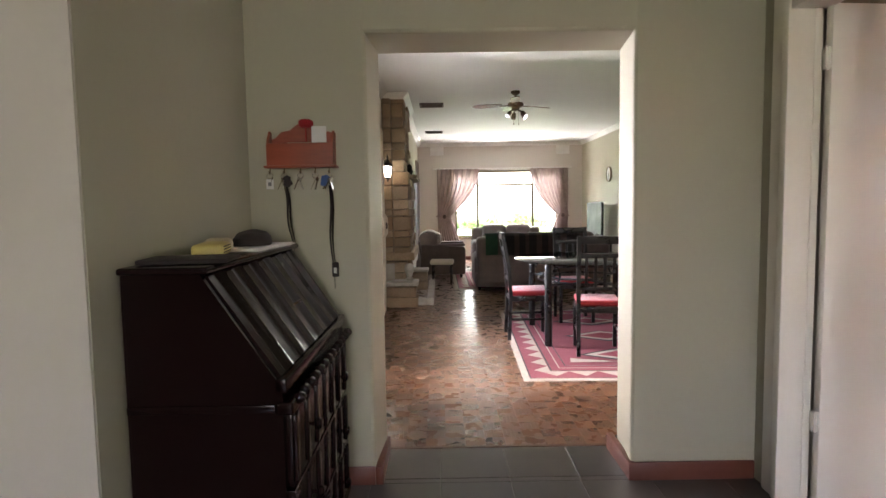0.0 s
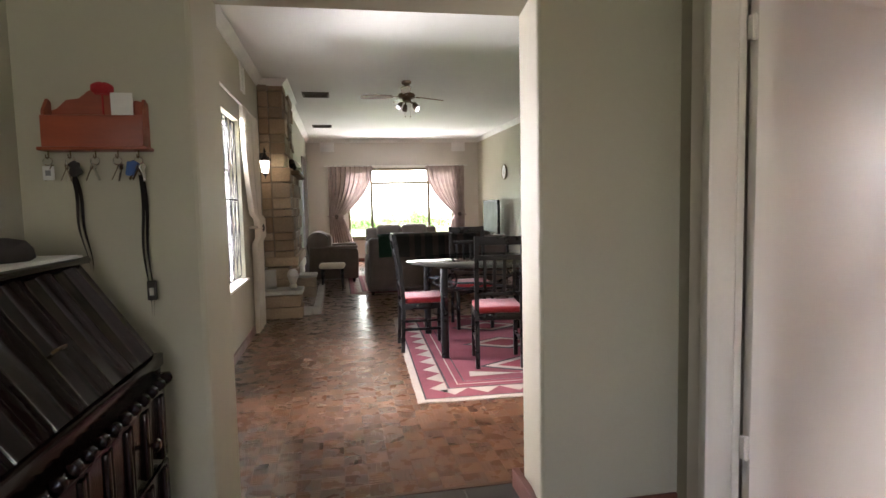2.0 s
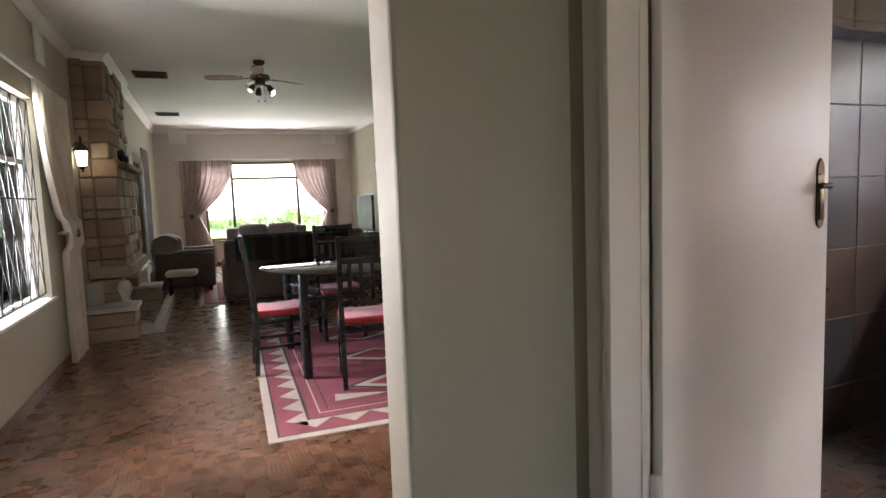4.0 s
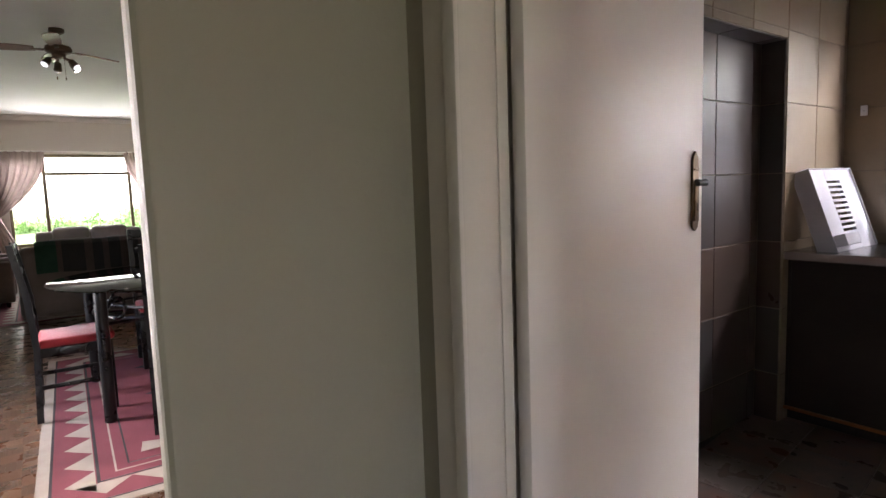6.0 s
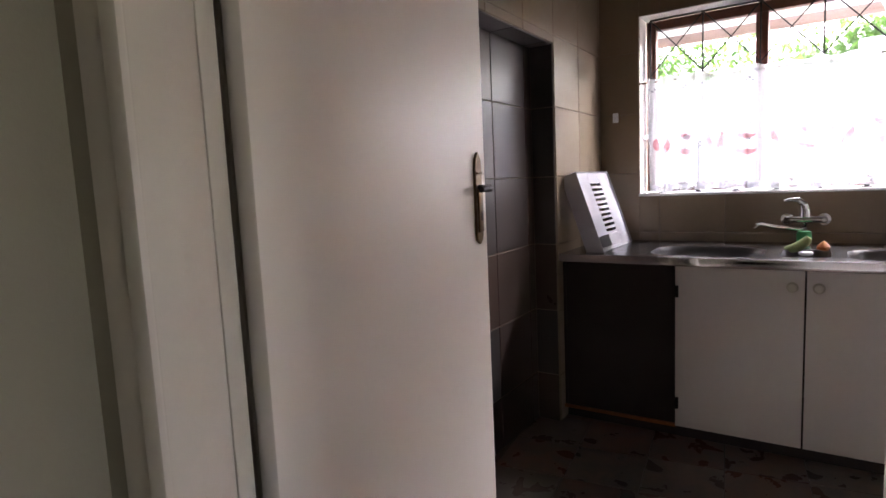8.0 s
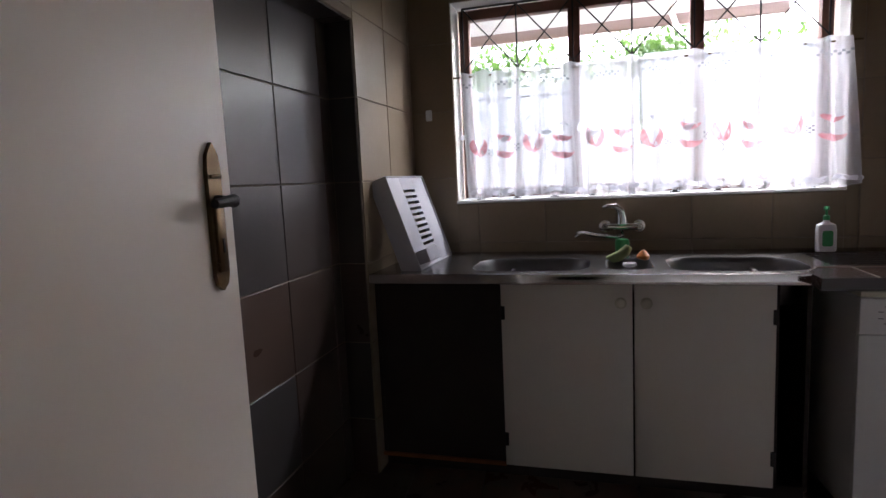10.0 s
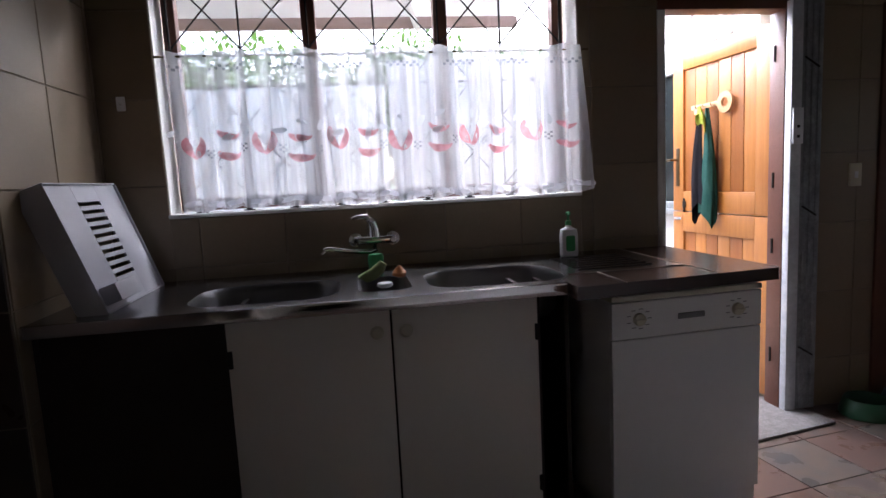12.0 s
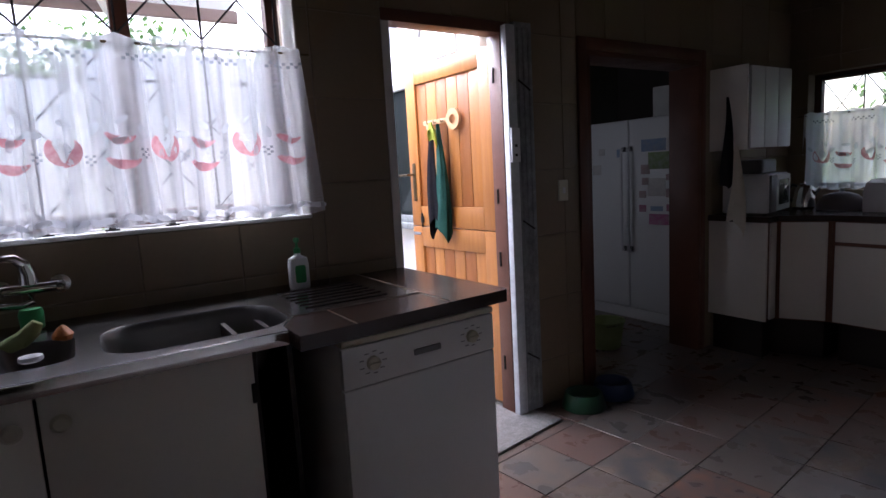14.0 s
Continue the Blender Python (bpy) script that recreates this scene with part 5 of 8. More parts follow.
M["green_towel"] = surface("dark_green_towel", (0.014, 0.058, 0.048), (0.028, 0.085, 0.070), 0.95, 0, 9, 160, 0.6, spec=0.1)
M["dark_towel"] = surface("dark_dish_cloth", (0.008, 0.009, 0.013), (0.016, 0.013, 0.015), 0.95, 0, 14, 160, 0.6, spec=0.1)
M["lime"] = surface("lime_cloth", (0.35, 0.42, 0.04), None, 0.8, 0, 9, 120, 0.4)
hanging_cloth("green_towel", on_door(0.455, 0.02, 1.64), 0.62, 0.125, M["green_towel"], "dark green towel hanging on the door", 2)
hanging_cloth("dark_towel", on_door(0.535, 0.022, 1.62), 0.58, 0.10, M["dark_towel"], "dark cloth hanging on the door", 5)
hanging_cloth("lime_cloth", on_door(0.49, 0.055, 1.655), 0.08, 0.075, M["lime"], "small lime green cloth on a hook", 7, flat=0.012)

M["worn_white"] = surface("chipped_white_steel", (0.70, 0.71, 0.74), (0.55, 0.57, 0.60), 0.45, 0.1, 9, 40, 0.15, dirt=0.35)
M["worn_grey"] = surface("weathered_grey_paint", (0.34, 0.36, 0.37), (0.20, 0.21, 0.22), 0.6, 0, 11, 50, 0.3, dirt=0.5)
g = thing("security_gate", (KE - 0.03, -0.25, 0.012), "white steel security gate folded against the jamb", "gate")
bm = bmesh.new()
box(bm, -0.022, 0.022, -0.026, 0.036, 0, 2.13, 0.004)
part("post", bm, M["worn_white"], g)
bm = bmesh.new()
box(bm, -0.012, 0.026, -0.15, -0.028, 0.0, 2.15, 0.004)
part("side_frame", bm, M["worn_grey"], g, "weathered grey steel side frame")
for i in range(3):
    bm = bmesh.new()
    box(bm, -0.019, -0.010, -0.135 + i * 0.036, -0.118 + i * 0.036, 0.02, 2.12, 0.002)
    part("folded_bar", bm, M["worn_grey"], g)
for z in (0.30, 1.05, 1.80):
    bm = bmesh.new()
    tube(bm, [(-0.022, -0.12, z), (-0.022, -0.04, z + 0.05)], 0.005, 6)
    part("lattice_link", bm, M["iron"], g)
bm = bmesh.new()
box(bm, -0.034, -0.020, -0.028, 0.030, 1.42, 1.60, 0.003)
lock = part("lock_case", bm, M["white_plastic"], g)
for z in (1.45, 1.50):
    bm = bmesh.new()
    box(bm, -0.037, -0.033, -0.006, 0.010, z, z + 0.014, 0.002)
    part("key_hole", bm, M["iron"], lock)

sw = thing("light_switch", (KE - 0.008, -0.635, 1.258), "cream plastic light switch on the tiles", "switch")
bm = bmesh.new()
box(bm, -0.010, 0.002, -0.036, 0.036, -0.06, 0.06, 0.004)
part("plate", bm, M["appliance_cream"], sw)
bm = bmesh.new()
box(bm, -0.016, -0.009, -0.010, 0.010, -0.018, 0.018, 0.003)
part("rocker", bm, M["white_plastic"], sw)

M["mat"] = surface("speckled_grey_mat", (0.36, 0.33, 0.31), (0.24, 0.22, 0.21), 0.95, 0, 40, 160, 0.8, dirt=0.5)
bm = bmesh.new()
vs = box(bm, 4.70, 5.22, -0.36, 0.36, 0.003, 0.016, 0.005)
turned(set(vs), Matrix.Translation((4.70, -0.36, 0)) @ Matrix.Rotation(radians(9), 4, "Z") @ Matrix.Translation((-4.70, 0.36, 0)))
mat_ob = solid("door_mat", bm, M["mat"], "speckled grey mat in the back doorway", "mat")

for nm, p, mt, lab in (("pet_bowl", (4.76, -0.60), M["bowl_green"], "green plastic pet bowl on the floor"), ("pet_bowl", (4.77, -0.86), M["bowl_blue"], "blue plastic pet bowl on the floor")):
    bm = bmesh.new()
    lathe(bm, [(0.125, 0.0), (0.128, 0.01), (0.105, 0.085), (0.10, 0.09), (0.093, 0.085), (0.08, 0.03), (0.002, 0.028)], seg=28)
    solid(nm, bm, mt, lab, "pet bowl", (*p, 0.002), 0, "pet bowls")

# ---- pantry ----
f = tagged(new("door_3"), "dark timber frame of the pantry doorway", "", "", "structure")
for r in ((KE - 0.015, KE + T + 0.004, PY1 - 0.03, PY1 + 0.002, 0, PTOP), (KE - 0.015, KE + T + 0.004, PY0 - 0.002, PY0 + 0.03, 0, PTOP), (KE - 0.015, KE + T + 0.004, PY0, PY1, PTOP - 0.03, PTOP + 0.002),
          (KE - 0.02, KE - 0.001, PY1, PY1 + 0.075, 0, PTOP + 0.075), (KE - 0.02, KE - 0.001, PY0 - 0.05, PY0, 0, PTOP + 0.075), (KE - 0.021, KE - 0.002, PY0, PY1, PTOP, PTOP + 0.075)):
    bm = bmesh.new()
    box(bm, *r, 0.005)
    part("door_lining", bm, M["meranti"], f)


def fridge():
    fr = thing("refrigerator", (5.315, -2.33, 0), "white side-by-side refrigerator with pictures on its door", "refrigerator")
    w, h, dpt = 0.95, 1.76, 0.70
    bm = bmesh.new()
    box(bm, 0, w, -dpt, -0.06, 0.05, h - 0.01, 0.012)
    part("body", bm, M["appliance"], fr)
    for a, b, hx in ((0.003, 0.505, 0.475), (0.511, w - 0.003, 0.545)):
        bm = bmesh.new()
        box(bm, a, b, -0.058, 0, 0.10, h, 0.016, 3)
        dr = part("door", bm, M["appliance"], fr)
        bm = bmesh.new()
        tube(bm, [(hx, 0, 0.62), (hx, 0.045, 0.64), (hx, 0.05, 0.7), (hx, 0.05, 1.45), (hx, 0.045, 1.51), (hx, 0, 1.53)], 0.012, 8)
        part("handle", bm, M["white_plastic"], dr)
        for z in (0.64, 1.51):
            bm = bmesh.new()
            box(bm, hx - 0.013, hx + 0.013, 0, 0.03, z - 0.02, z + 0.02, 0.003)
            part("handle_mount", bm, M["grey_plastic"], dr)
    bm = bmesh.new()
    box(bm, 0.01, w - 0.01, -0.5, -0.02, 0.0, 0.095, 0.004)
    part("kick_grille", bm, M["appliance"], fr)


fridge()
PIC = [(0.20, 0.30, 0.10), (0.42, 0.12, 0.22), (0.65, 0.62, 0.6), (0.45, 0.30, 0.30), (0.25, 0.35, 0.55), (0.5, 0.10, 0.28)]
random.seed(4)
for i, (x, z, w, h, c) in enumerate(((0.20, 1.42, 0.20, 0.14, 0), (0.33, 1.35, 0.09, 0.08, 3), (0.10, 1.28, 0.06, 0.05, 3), (0.33, 1.25, 0.07, 0.06, 3), (0.22, 1.20, 0.17, 0.15, 2), (0.10, 1.15, 0.06, 0.07, 3), (0.36, 1.14, 0.07, 0.06, 3),
                                     (0.10, 1.03, 0.05, 0.06, 1), (0.36, 1.02, 0.07, 0.06, 1), (0.22, 1.02, 0.12, 0.04, 4), (0.20, 0.93, 0.19, 0.09, 5), (0.25, 1.55, 0.24, 0.10, 4), (0.60, 1.50, 0.06, 0.07, 4), (0.86, 1.36, 0.10, 0.09, 2), (0.80, 1.52, 0.07, 0.06, 2))):
    key = "picture_%d" % c
    if key not in M:
        M[key] = surface("printed_card_" + "abcdef"[c], PIC[c], tuple(v * 0.5 + 0.25 for v in PIC[c]), 0.6, 0, 26, 60, 0.05)
    bm = bmesh.new()
    box(bm, -w / 2, w / 2, 0, 0.004, -h / 2, h / 2, 0.001)
    solid("fridge_picture", bm, M[key], "small coloured picture stuck on the refrigerator", "picture", (5.315 + x, -2.3295, z - 0.02), 0, "pictures on the refrigerator")
bk = thing("plastic_bucket", (5.42, -1.55, 0), "pale green plastic bucket on the floor", "bucket")
bm = bmesh.new()
lathe(bm, [(0.10, 0.0), (0.105, 0.004), (0.135, 0.20), (0.145, 0.205), (0.145, 0.215), (0.13, 0.215), (0.10, 0.012), (0.002, 0.010)], seg=28)
part("pail", bm, M["green_sponge"], bk)
bm = bmesh.new()
tube(bm, [(0.14 * math.cos(a), 0.14 * math.sin(a) * 0.9, 0.205 - 0.02 * math.sin(a)) for a in [radians(k * 15) for k in range(13)]], 0.003, 6)
part("bail_handle", bm, M["chrome"], bk)
bm = bmesh.new()
box(bm, -0.18, 0.18, -0.15, 0.15, 0, 0.26, 0.006)
box(bm, -0.185, 0.185, -0.03, 0.03, 0.2, 0.262, 0.002)
solid("storage_box", bm, M["paper"], "pale cardboard box on top of the refrigerator", "box", (5.50, -2.62, 1.752), 8)

# ---- far kitchen run ----
M["wood_edge"] = surface("red_brown_cabinet_edge", (0.16, 0.06, 0.03), None, 0.45, 0, 5, 60, 0.1)


def base_unit(name, pts, fronts, label):
    """A base cabinet from its plan outline; fronts: pairs of plan points with door heights."""
    u = thing(name, (0, 0, 0), label, "cabinet", "far kitchen cabinets")
    bm = bmesh.new()
    prism(bm, pts, "z", 0.265, 0.944)
    part("carcass", bm, M["wood_edge"], u)
    bm = bmesh.new()
    cx, cy = sum(p[0] for p in pts) / len(pts), sum(p[1] for p in pts) / len(pts)
    prism(bm, [(cx + (x - cx) * 0.86, cy + (y - cy) * 0.86) for x, y in pts], "z", 0, 0.265)
    part("plinth", bm, M["cab_dark"], u)
    for (a, b), spans in fronts:
        a, b = Vector((*a, 0)), Vector((*b, 0))
        run = (b - a)
        m = Matrix.Translation(a) @ Matrix.Rotation(math.atan2(run.y, run.x), 4, 'Z')
        for z0, z1 in spans:
            bm = bmesh.new()
            vs = box(bm, 0.022, run.length - 0.022, -0.016, 0.0, z0, z1, 0.004)
            turned(vs, m)
            part("door" if z1 - z0 > 0.3 else "drawer", bm, M["cab_white"], u)
    return u


DOOR, DRAWER, FULL = (0.275, 0.785), (0.810, 0.938), (0.275, 0.938)
u = base_unit("base_cabinet", [(4.515, -2.118), (4.515, -2.23), (KE - 0.002, -2.23), (KE - 0.002, -2.118)], [(((4.515, -2.118), (4.515, -2.23)), (FULL,))], "narrow end cabinet with a white side panel")
bm = bmesh.new()
box(bm, 4.51, KE - 0.002, -2.117, -2.10, 0.262, 0.944, 0.003)
part("side_panel", bm, M["cab_white"], u)
base_unit("base_cabinet", [(4.235, -2.375), (4.51, -2.232), (KE - 0.002, -2.232), (KE - 0.002, KS + 0.002), (4.235, KS + 0.002)], [(((4.51, -2.232), (4.235, -2.375)), (FULL,))], "corner cabinet with an off-white angled door")
for x0 in (3.765, 3.295):
    base_unit("base_cabinet", [(x0, -2.375), (x0 + 0.468, -2.375), (x0 + 0.468, KS + 0.002), (x0, KS + 0.002)], [(((x0 + 0.468, -2.375), (x0, -2.375)), (DOOR, DRAWER))], "base cabinet with a drawer over a door")
bm = bmesh.new()
prism(bm, [(3.295, -2.355), (4.23, -2.355), (4.495, -2.215), (4.495, -2.085), (KE - 0.003, -2.085), (KE - 0.003, KS + 0.003), (3.295, KS + 0.003)], "z", 0.946, 0.985)
solid("kitchen_worktop", bm, M["counter"], "dark worktop along the far cabinets", "worktop")
uc = thing("wall_cabinet", (0, 0, 0), "off-white wall cabinet with three narrow doors", "cabinet")
bm = bmesh.new()
box(bm, 4.66, KE - 0.002, -2.655, -2.117, 1.445, 2.0)
part("carcass", bm, M["wood_edge"], uc)
bm = bmesh.new()
box(bm, 4.655, KE - 0.002, -2.117, -2.10, 1.44, 2.005, 0.003)
part("side_panel", bm, M["cab_white"], uc)
for i in range(3):
    bm = bmesh.new()
    box(bm, 4.642, 4.659, -2.652 + i * 0.178, -2.652 + i * 0.178 + 0.172, 1.45, 1.995, 0.004)
    part("door", bm, M["appliance"], uc)

mw = thing("microwave", (4.60, -2.42, 0.986), "white microwave oven on the worktop", "microwave", rz=12)
bm = bmesh.new()
box(bm, 0, 0.30, -0.23, 0.23, 0.012, 0.28, 0.01)
part("case", bm, M["appliance"], mw)
bm = bmesh.new()
box(bm, -0.018, 0, -0.22, 0.10, 0.02, 0.27, 0.006)
dr = part("door", bm, M["appliance"], mw)
bm = bmesh.new()
box(bm, -0.021, -0.016, -0.18, 0.06, 0.06, 0.235, 0.004)
part("window", bm, M["black"], dr)
bm = bmesh.new()
box(bm, -0.016, 0, 0.105, 0.225, 0.02, 0.27, 0.004)
part("control_panel", bm, M["grey_plastic"], mw)
for x in (0.04, 0.26):
    for y in (-0.19, 0.19):
        bm = bmesh.new()
        lathe(bm, [(0.015, 0), (0.015, 0.013)], x, y, 10)
        part("foot", bm, M["grey_plastic"], mw)
bm = bmesh.new()
box(bm, -0.12, 0.12, -0.16, 0.16, 0, 0.10, 0.02, 3)
solid("bread_tin", bm, M["grey_plastic"], "grey tin on top of the microwave", "tin", (4.78, -2.40, 1.2665), 12)
kt = thing("kettle", (4.62, -2.84, 0.986), "steel kettle with a black handle", "kettle")
bm = bmesh.new()
lathe(bm, [(0.075, 0.0), (0.082, 0.01), (0.08, 0.06), (0.06, 0.15), (0.05, 0.17), (0.012, 0.18), (0.01, 0.195), (0.002, 0.197)], seg=24)
part("body", bm, M["chrome"], kt)
bm = bmesh.new()
tube(bm, [(0.05, 0, 0.16), (0.09, 0, 0.175), (0.115, 0, 0.14), (0.11, 0, 0.07), (0.08, 0, 0.04)], 0.010, 8)
part("handle", bm, M["black"], kt)
bm = bmesh.new()
tube(bm, [(-0.06, 0, 0.10), (-0.10, 0, 0.15)], [0.018, 0.010], 10)
part("spout", bm, M["chrome"], kt)
bm = bmesh.new()
lathe(bm, [(0.15, 0), (0.155, 0.01), (0.14, 0.06), (0.10, 0.10), (0.05, 0.12), (0.015, 0.125), (0.015, 0.145), (0.002, 0.147)], seg=28)
solid("dome_cover", bm, M["grey_plastic"], "grey domed food cover on the worktop", "food cover", (4.36, -2.80, 0.986))
br = thing("bread_bin", (3.97, -2.75, 0.986), "white bread bin on the worktop", "bread bin")
bm = bmesh.new()
prism(bm, [(-0.14, 0), (0.14, 0), (0.14, 0.13), (0.10, 0.19), (0.02, 0.21), (-0.14, 0.21)], "x", -0.19, 0.19)
part("case", bm, M["white_plastic"], br)
bm = bmesh.new()
box(bm, -0.05, 0.05, 0.13, 0.15, 0.10, 0.115, 0.004)
part("pull", bm, M["grey_plastic"], br)
hanging_cloth("dark_apron", (4.77, -2.085, 1.80), 0.55, 0.075, M["dark_towel"], "dark apron hanging on the cabinet side", 3, 0, 0.02)
hanging_cloth("tea_towel", (4.69, -2.070, 1.47), 0.52, 0.12, M["cream_drape"], "grey-brown tea towel hanging on the cabinet side", 8, 0, 0.012)

# far kitchen window
w2 = tagged(new("window_2"), "dark timber kitchen window with iron bars", "", "", "structure")
bm = bmesh.new()
for r in ((V0, V0 + 0.05, KS - 0.16, KS - 0.10, VZ0, VZ1), (V1 - 0.05, V1, KS - 0.16, KS - 0.10, VZ0, VZ1), (V0 + 0.05, V1 - 0.05, KS - 0.16, KS - 0.10, VZ0, VZ0 + 0.05), (V0 + 0.05, V1 - 0.05, KS - 0.16, KS - 0.10, VZ1 - 0.05, VZ1), (3.85, 3.90, KS - 0.16, KS - 0.10, VZ0 + 0.05, VZ1 - 0.05)):
    box(bm, *r, 0.004)
part("window_frame", bm, M["meranti"], w2)
for a, b in ((V0 + 0.05, 3.85), (3.90, V1 - 0.05)):
    bm = bmesh.new()
    box(bm, a, b, KS - 0.132, KS - 0.128, VZ0 + 0.05, VZ1 - 0.05)
    part("pane", bm, M["glass"], w2).visible_shadow = False
burglar_bars("burglar_bars", (V0 + 0.06, KS - 0.07, VZ0 + 0.03), 0, V1 - V0 - 0.12, VZ1 - VZ0 - 0.06, 8, "black iron burglar bars in a diamond pattern", M["iron"])
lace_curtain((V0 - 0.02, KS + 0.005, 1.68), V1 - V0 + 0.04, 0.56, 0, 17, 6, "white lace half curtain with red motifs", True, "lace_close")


# ---- dining and living room ----
# cornice round the ceiling
def cornice(pts, name="trim_cornice"):
    """A coved strip along a run of wall; pts are plan points, the room on the left."""
    prof = [(0, 0), (0, -0.085), (0.012, -0.085), (0.03, -0.055), (0.06, -0.028), (0.085, -0.012), (0.085, 0)]
    bm = bmesh.new()
    n = len(pts)
    rings = []
    for i, p in enumerate(pts):
        p = Vector(p)
        da = (p - Vector(pts[i - 1])).normalized() if i else None
        db = (Vector(pts[i + 1]) - p).normalized() if i < n - 1 else None
        na = Vector((-da.y, da.x)) if da else None
        nb = Vector((-db.y, db.x)) if db else None
        m = (na + nb) / (1 + na.dot(nb)) if na and nb else (na or nb)
        rings.append([bm.verts.new((p.x + m.x * a, p.y + m.y * a, CEIL - 0.002 + b)) for a, b in prof])
    for a, b in zip(rings, rings[1:]):
        for k in range(len(prof)):
            bm.faces.new((a[k], a[(k + 1) % len(prof)], b[(k + 1) % len(prof)], b[k]))
    bm.faces.new(rings[0])
    bm.faces.new(rings[-1])
    return setting(name, bm, M["cornice"], "white coved plaster cornice")


BX, BY_0, BY_1 = -0.40, 8.25, 9.85
cornice([(XW, DIN_S), (XE, DIN_S), (XE, YF), (XW2, YF), (XW2, BY_1), (BX, BY_1), (BX, BY_0), (XW, BY_0), (XW, DIN_S + 0.001)])


# side window with bars and curtain
def steel_side_window():
    w = tagged(new("window_3"), "white side window with burglar bars and a deep sill", "", "", "structure")
    x0, x1 = XW - 0.15, XW - 0.10
    bm = bmesh.new()
    for y0, y1, z0, z1 in ((5.00, 5.04, 0.65, 2.26), (6.71, 6.75, 0.65, 2.26), (5.04, 6.71, 0.65, 0.69), (5.04, 6.71, 2.22, 2.26), (5.855, 5.895, 0.69, 2.22), (5.04, 5.855, 1.74, 1.78), (5.895, 6.71, 1.74, 1.78)):
        box(bm, x0, x1, y0, y1, z0, z1, 0.004)
    part("window_frame", bm, M["cornice"], w)
    for y0, y1 in ((5.04, 5.855), (5.895, 6.71)):
        for z0, z1 in ((0.69, 1.74), (1.78, 2.22)):
            bm = bmesh.new()
            box(bm, x0 + 0.02, x0 + 0.024, y0, y1, z0, z1)
            part("pane", bm, M["glass"], w).visible_shadow = False
    bm = bmesh.new()
    box(bm, XW - 0.10, XW + 0.03, 4.93, 6.82, 0.635, 0.662, 0.008)
    part("window_sill", bm, M["cornice"], w)


steel_side_window()
burglar_bars("burglar_bars", (XW - 0.035, 5.03, 0.70), 90, 1.69, 1.53, 8, "dark iron burglar bars in a diamond pattern", M["iron"], 3)


def drape(name, place, width, height, rz, label, material, tie=0.55, gather=0.3, seed=1, side=1, folds=9, lean=0.12):
    """A curtain drawn aside and tied back. Local x runs along the rail away from the outer edge, y to the room."""
    d = thing(name, place, label, "curtain", "tied-back curtains", rz=rz)
    random.seed(seed)
    p = [random.uniform(0, 6.28) for _ in range(4)]
    bm = bmesh.new()
    nx, nz = 70, 46
    grid = []
    for j in range(nz + 1):
        v = j / nz
        if v < tie:
            k = v / tie
            w = width * (1 - (1 - gather) * k ** 2.2)
        else:
            k = (v - tie) / (1 - tie)
            w = width * (gather + (0.55 - gather) * min(1, k * 1.5) ** 0.8)
        row = []
        for i in range(nx + 1):
            u = i / nx
            amp = 0.022 * (0.5 + 0.7 * (1 - abs(v - tie)))
            y = 0.05 + amp * math.sin(u * math.tau * folds + p[0] + 0.9 * math.sin(u * 5 + p[1])) + 0.010 * math.sin(u * math.tau * folds * 2.1 + p[2] + v * 2)
            y += (0.035 if abs(v - tie) < 0.05 else 0.0)
            z = height * (1 - v) + (0.10 * u * math.sin(math.pi * min(1, v / tie)) if v < tie else 0.0) * 0.3 + (0.008 * math.sin(u * 60) if j == 0 else 0)
            row.append(bm.verts.new((side * (u * w + lean * max(0, v - tie)), y, z)))
        grid.append(row)
    for a, b in zip(grid, grid[1:]):
        for i in range(nx):
            bm.faces.new((a[i], a[i + 1], b[i + 1], b[i]))
    part("cloth", bm, material, d)
    bm = bmesh.new()
    zt = height * (1 - tie)
    vs = [(side * width * gather * 0.5 + math.cos(a) * width * gather * 0.62, 0.05 + 0.06 * math.sin(a), zt + 0.015 * math.cos(a)) for a in [k * math.tau / 20 for k in range(20)]]
    tube(bm, vs, 0.014, 8, True)
    part("tie_band", bm, material, d)
    bm = bmesh.new()
    v2 = lathe(bm, [(0.045, 0), (0.05, 0.012), (0.035, 0.028), (0.012, 0.032), (0.002, 0.034)], seg=18)
    turned(v2, Matrix.Translation((side * width * gather * 0.55, 0.10, zt)) @ Matrix.Rotation(radians(-90), 4, 'X'))
    part("rosette", bm, M["sofa"], d)
    return d


drape("cream_curtain", (XW + 0.005, 7.62, 0.02), 1.05, 2.37, -90, "cream curtain drawn aside and tied at the side window", M["cream_drape"], 0.52, 0.50, 4, 1, 7, 0.02)
bm = bmesh.new()
tube(bm, [(XW + 0.05, 4.7, 2.40), (XW + 0.05, 7.75, 2.40)], 0.011, 8)
for y in (4.75, 7.66):
    tube(bm, [(XW - 0.002, y, 2.40), (XW + 0.05, y, 2.40)], 0.008, 8)
solid("curtain_rail", bm, M["cornice"], "white curtain rail over the side window", "curtain rail")


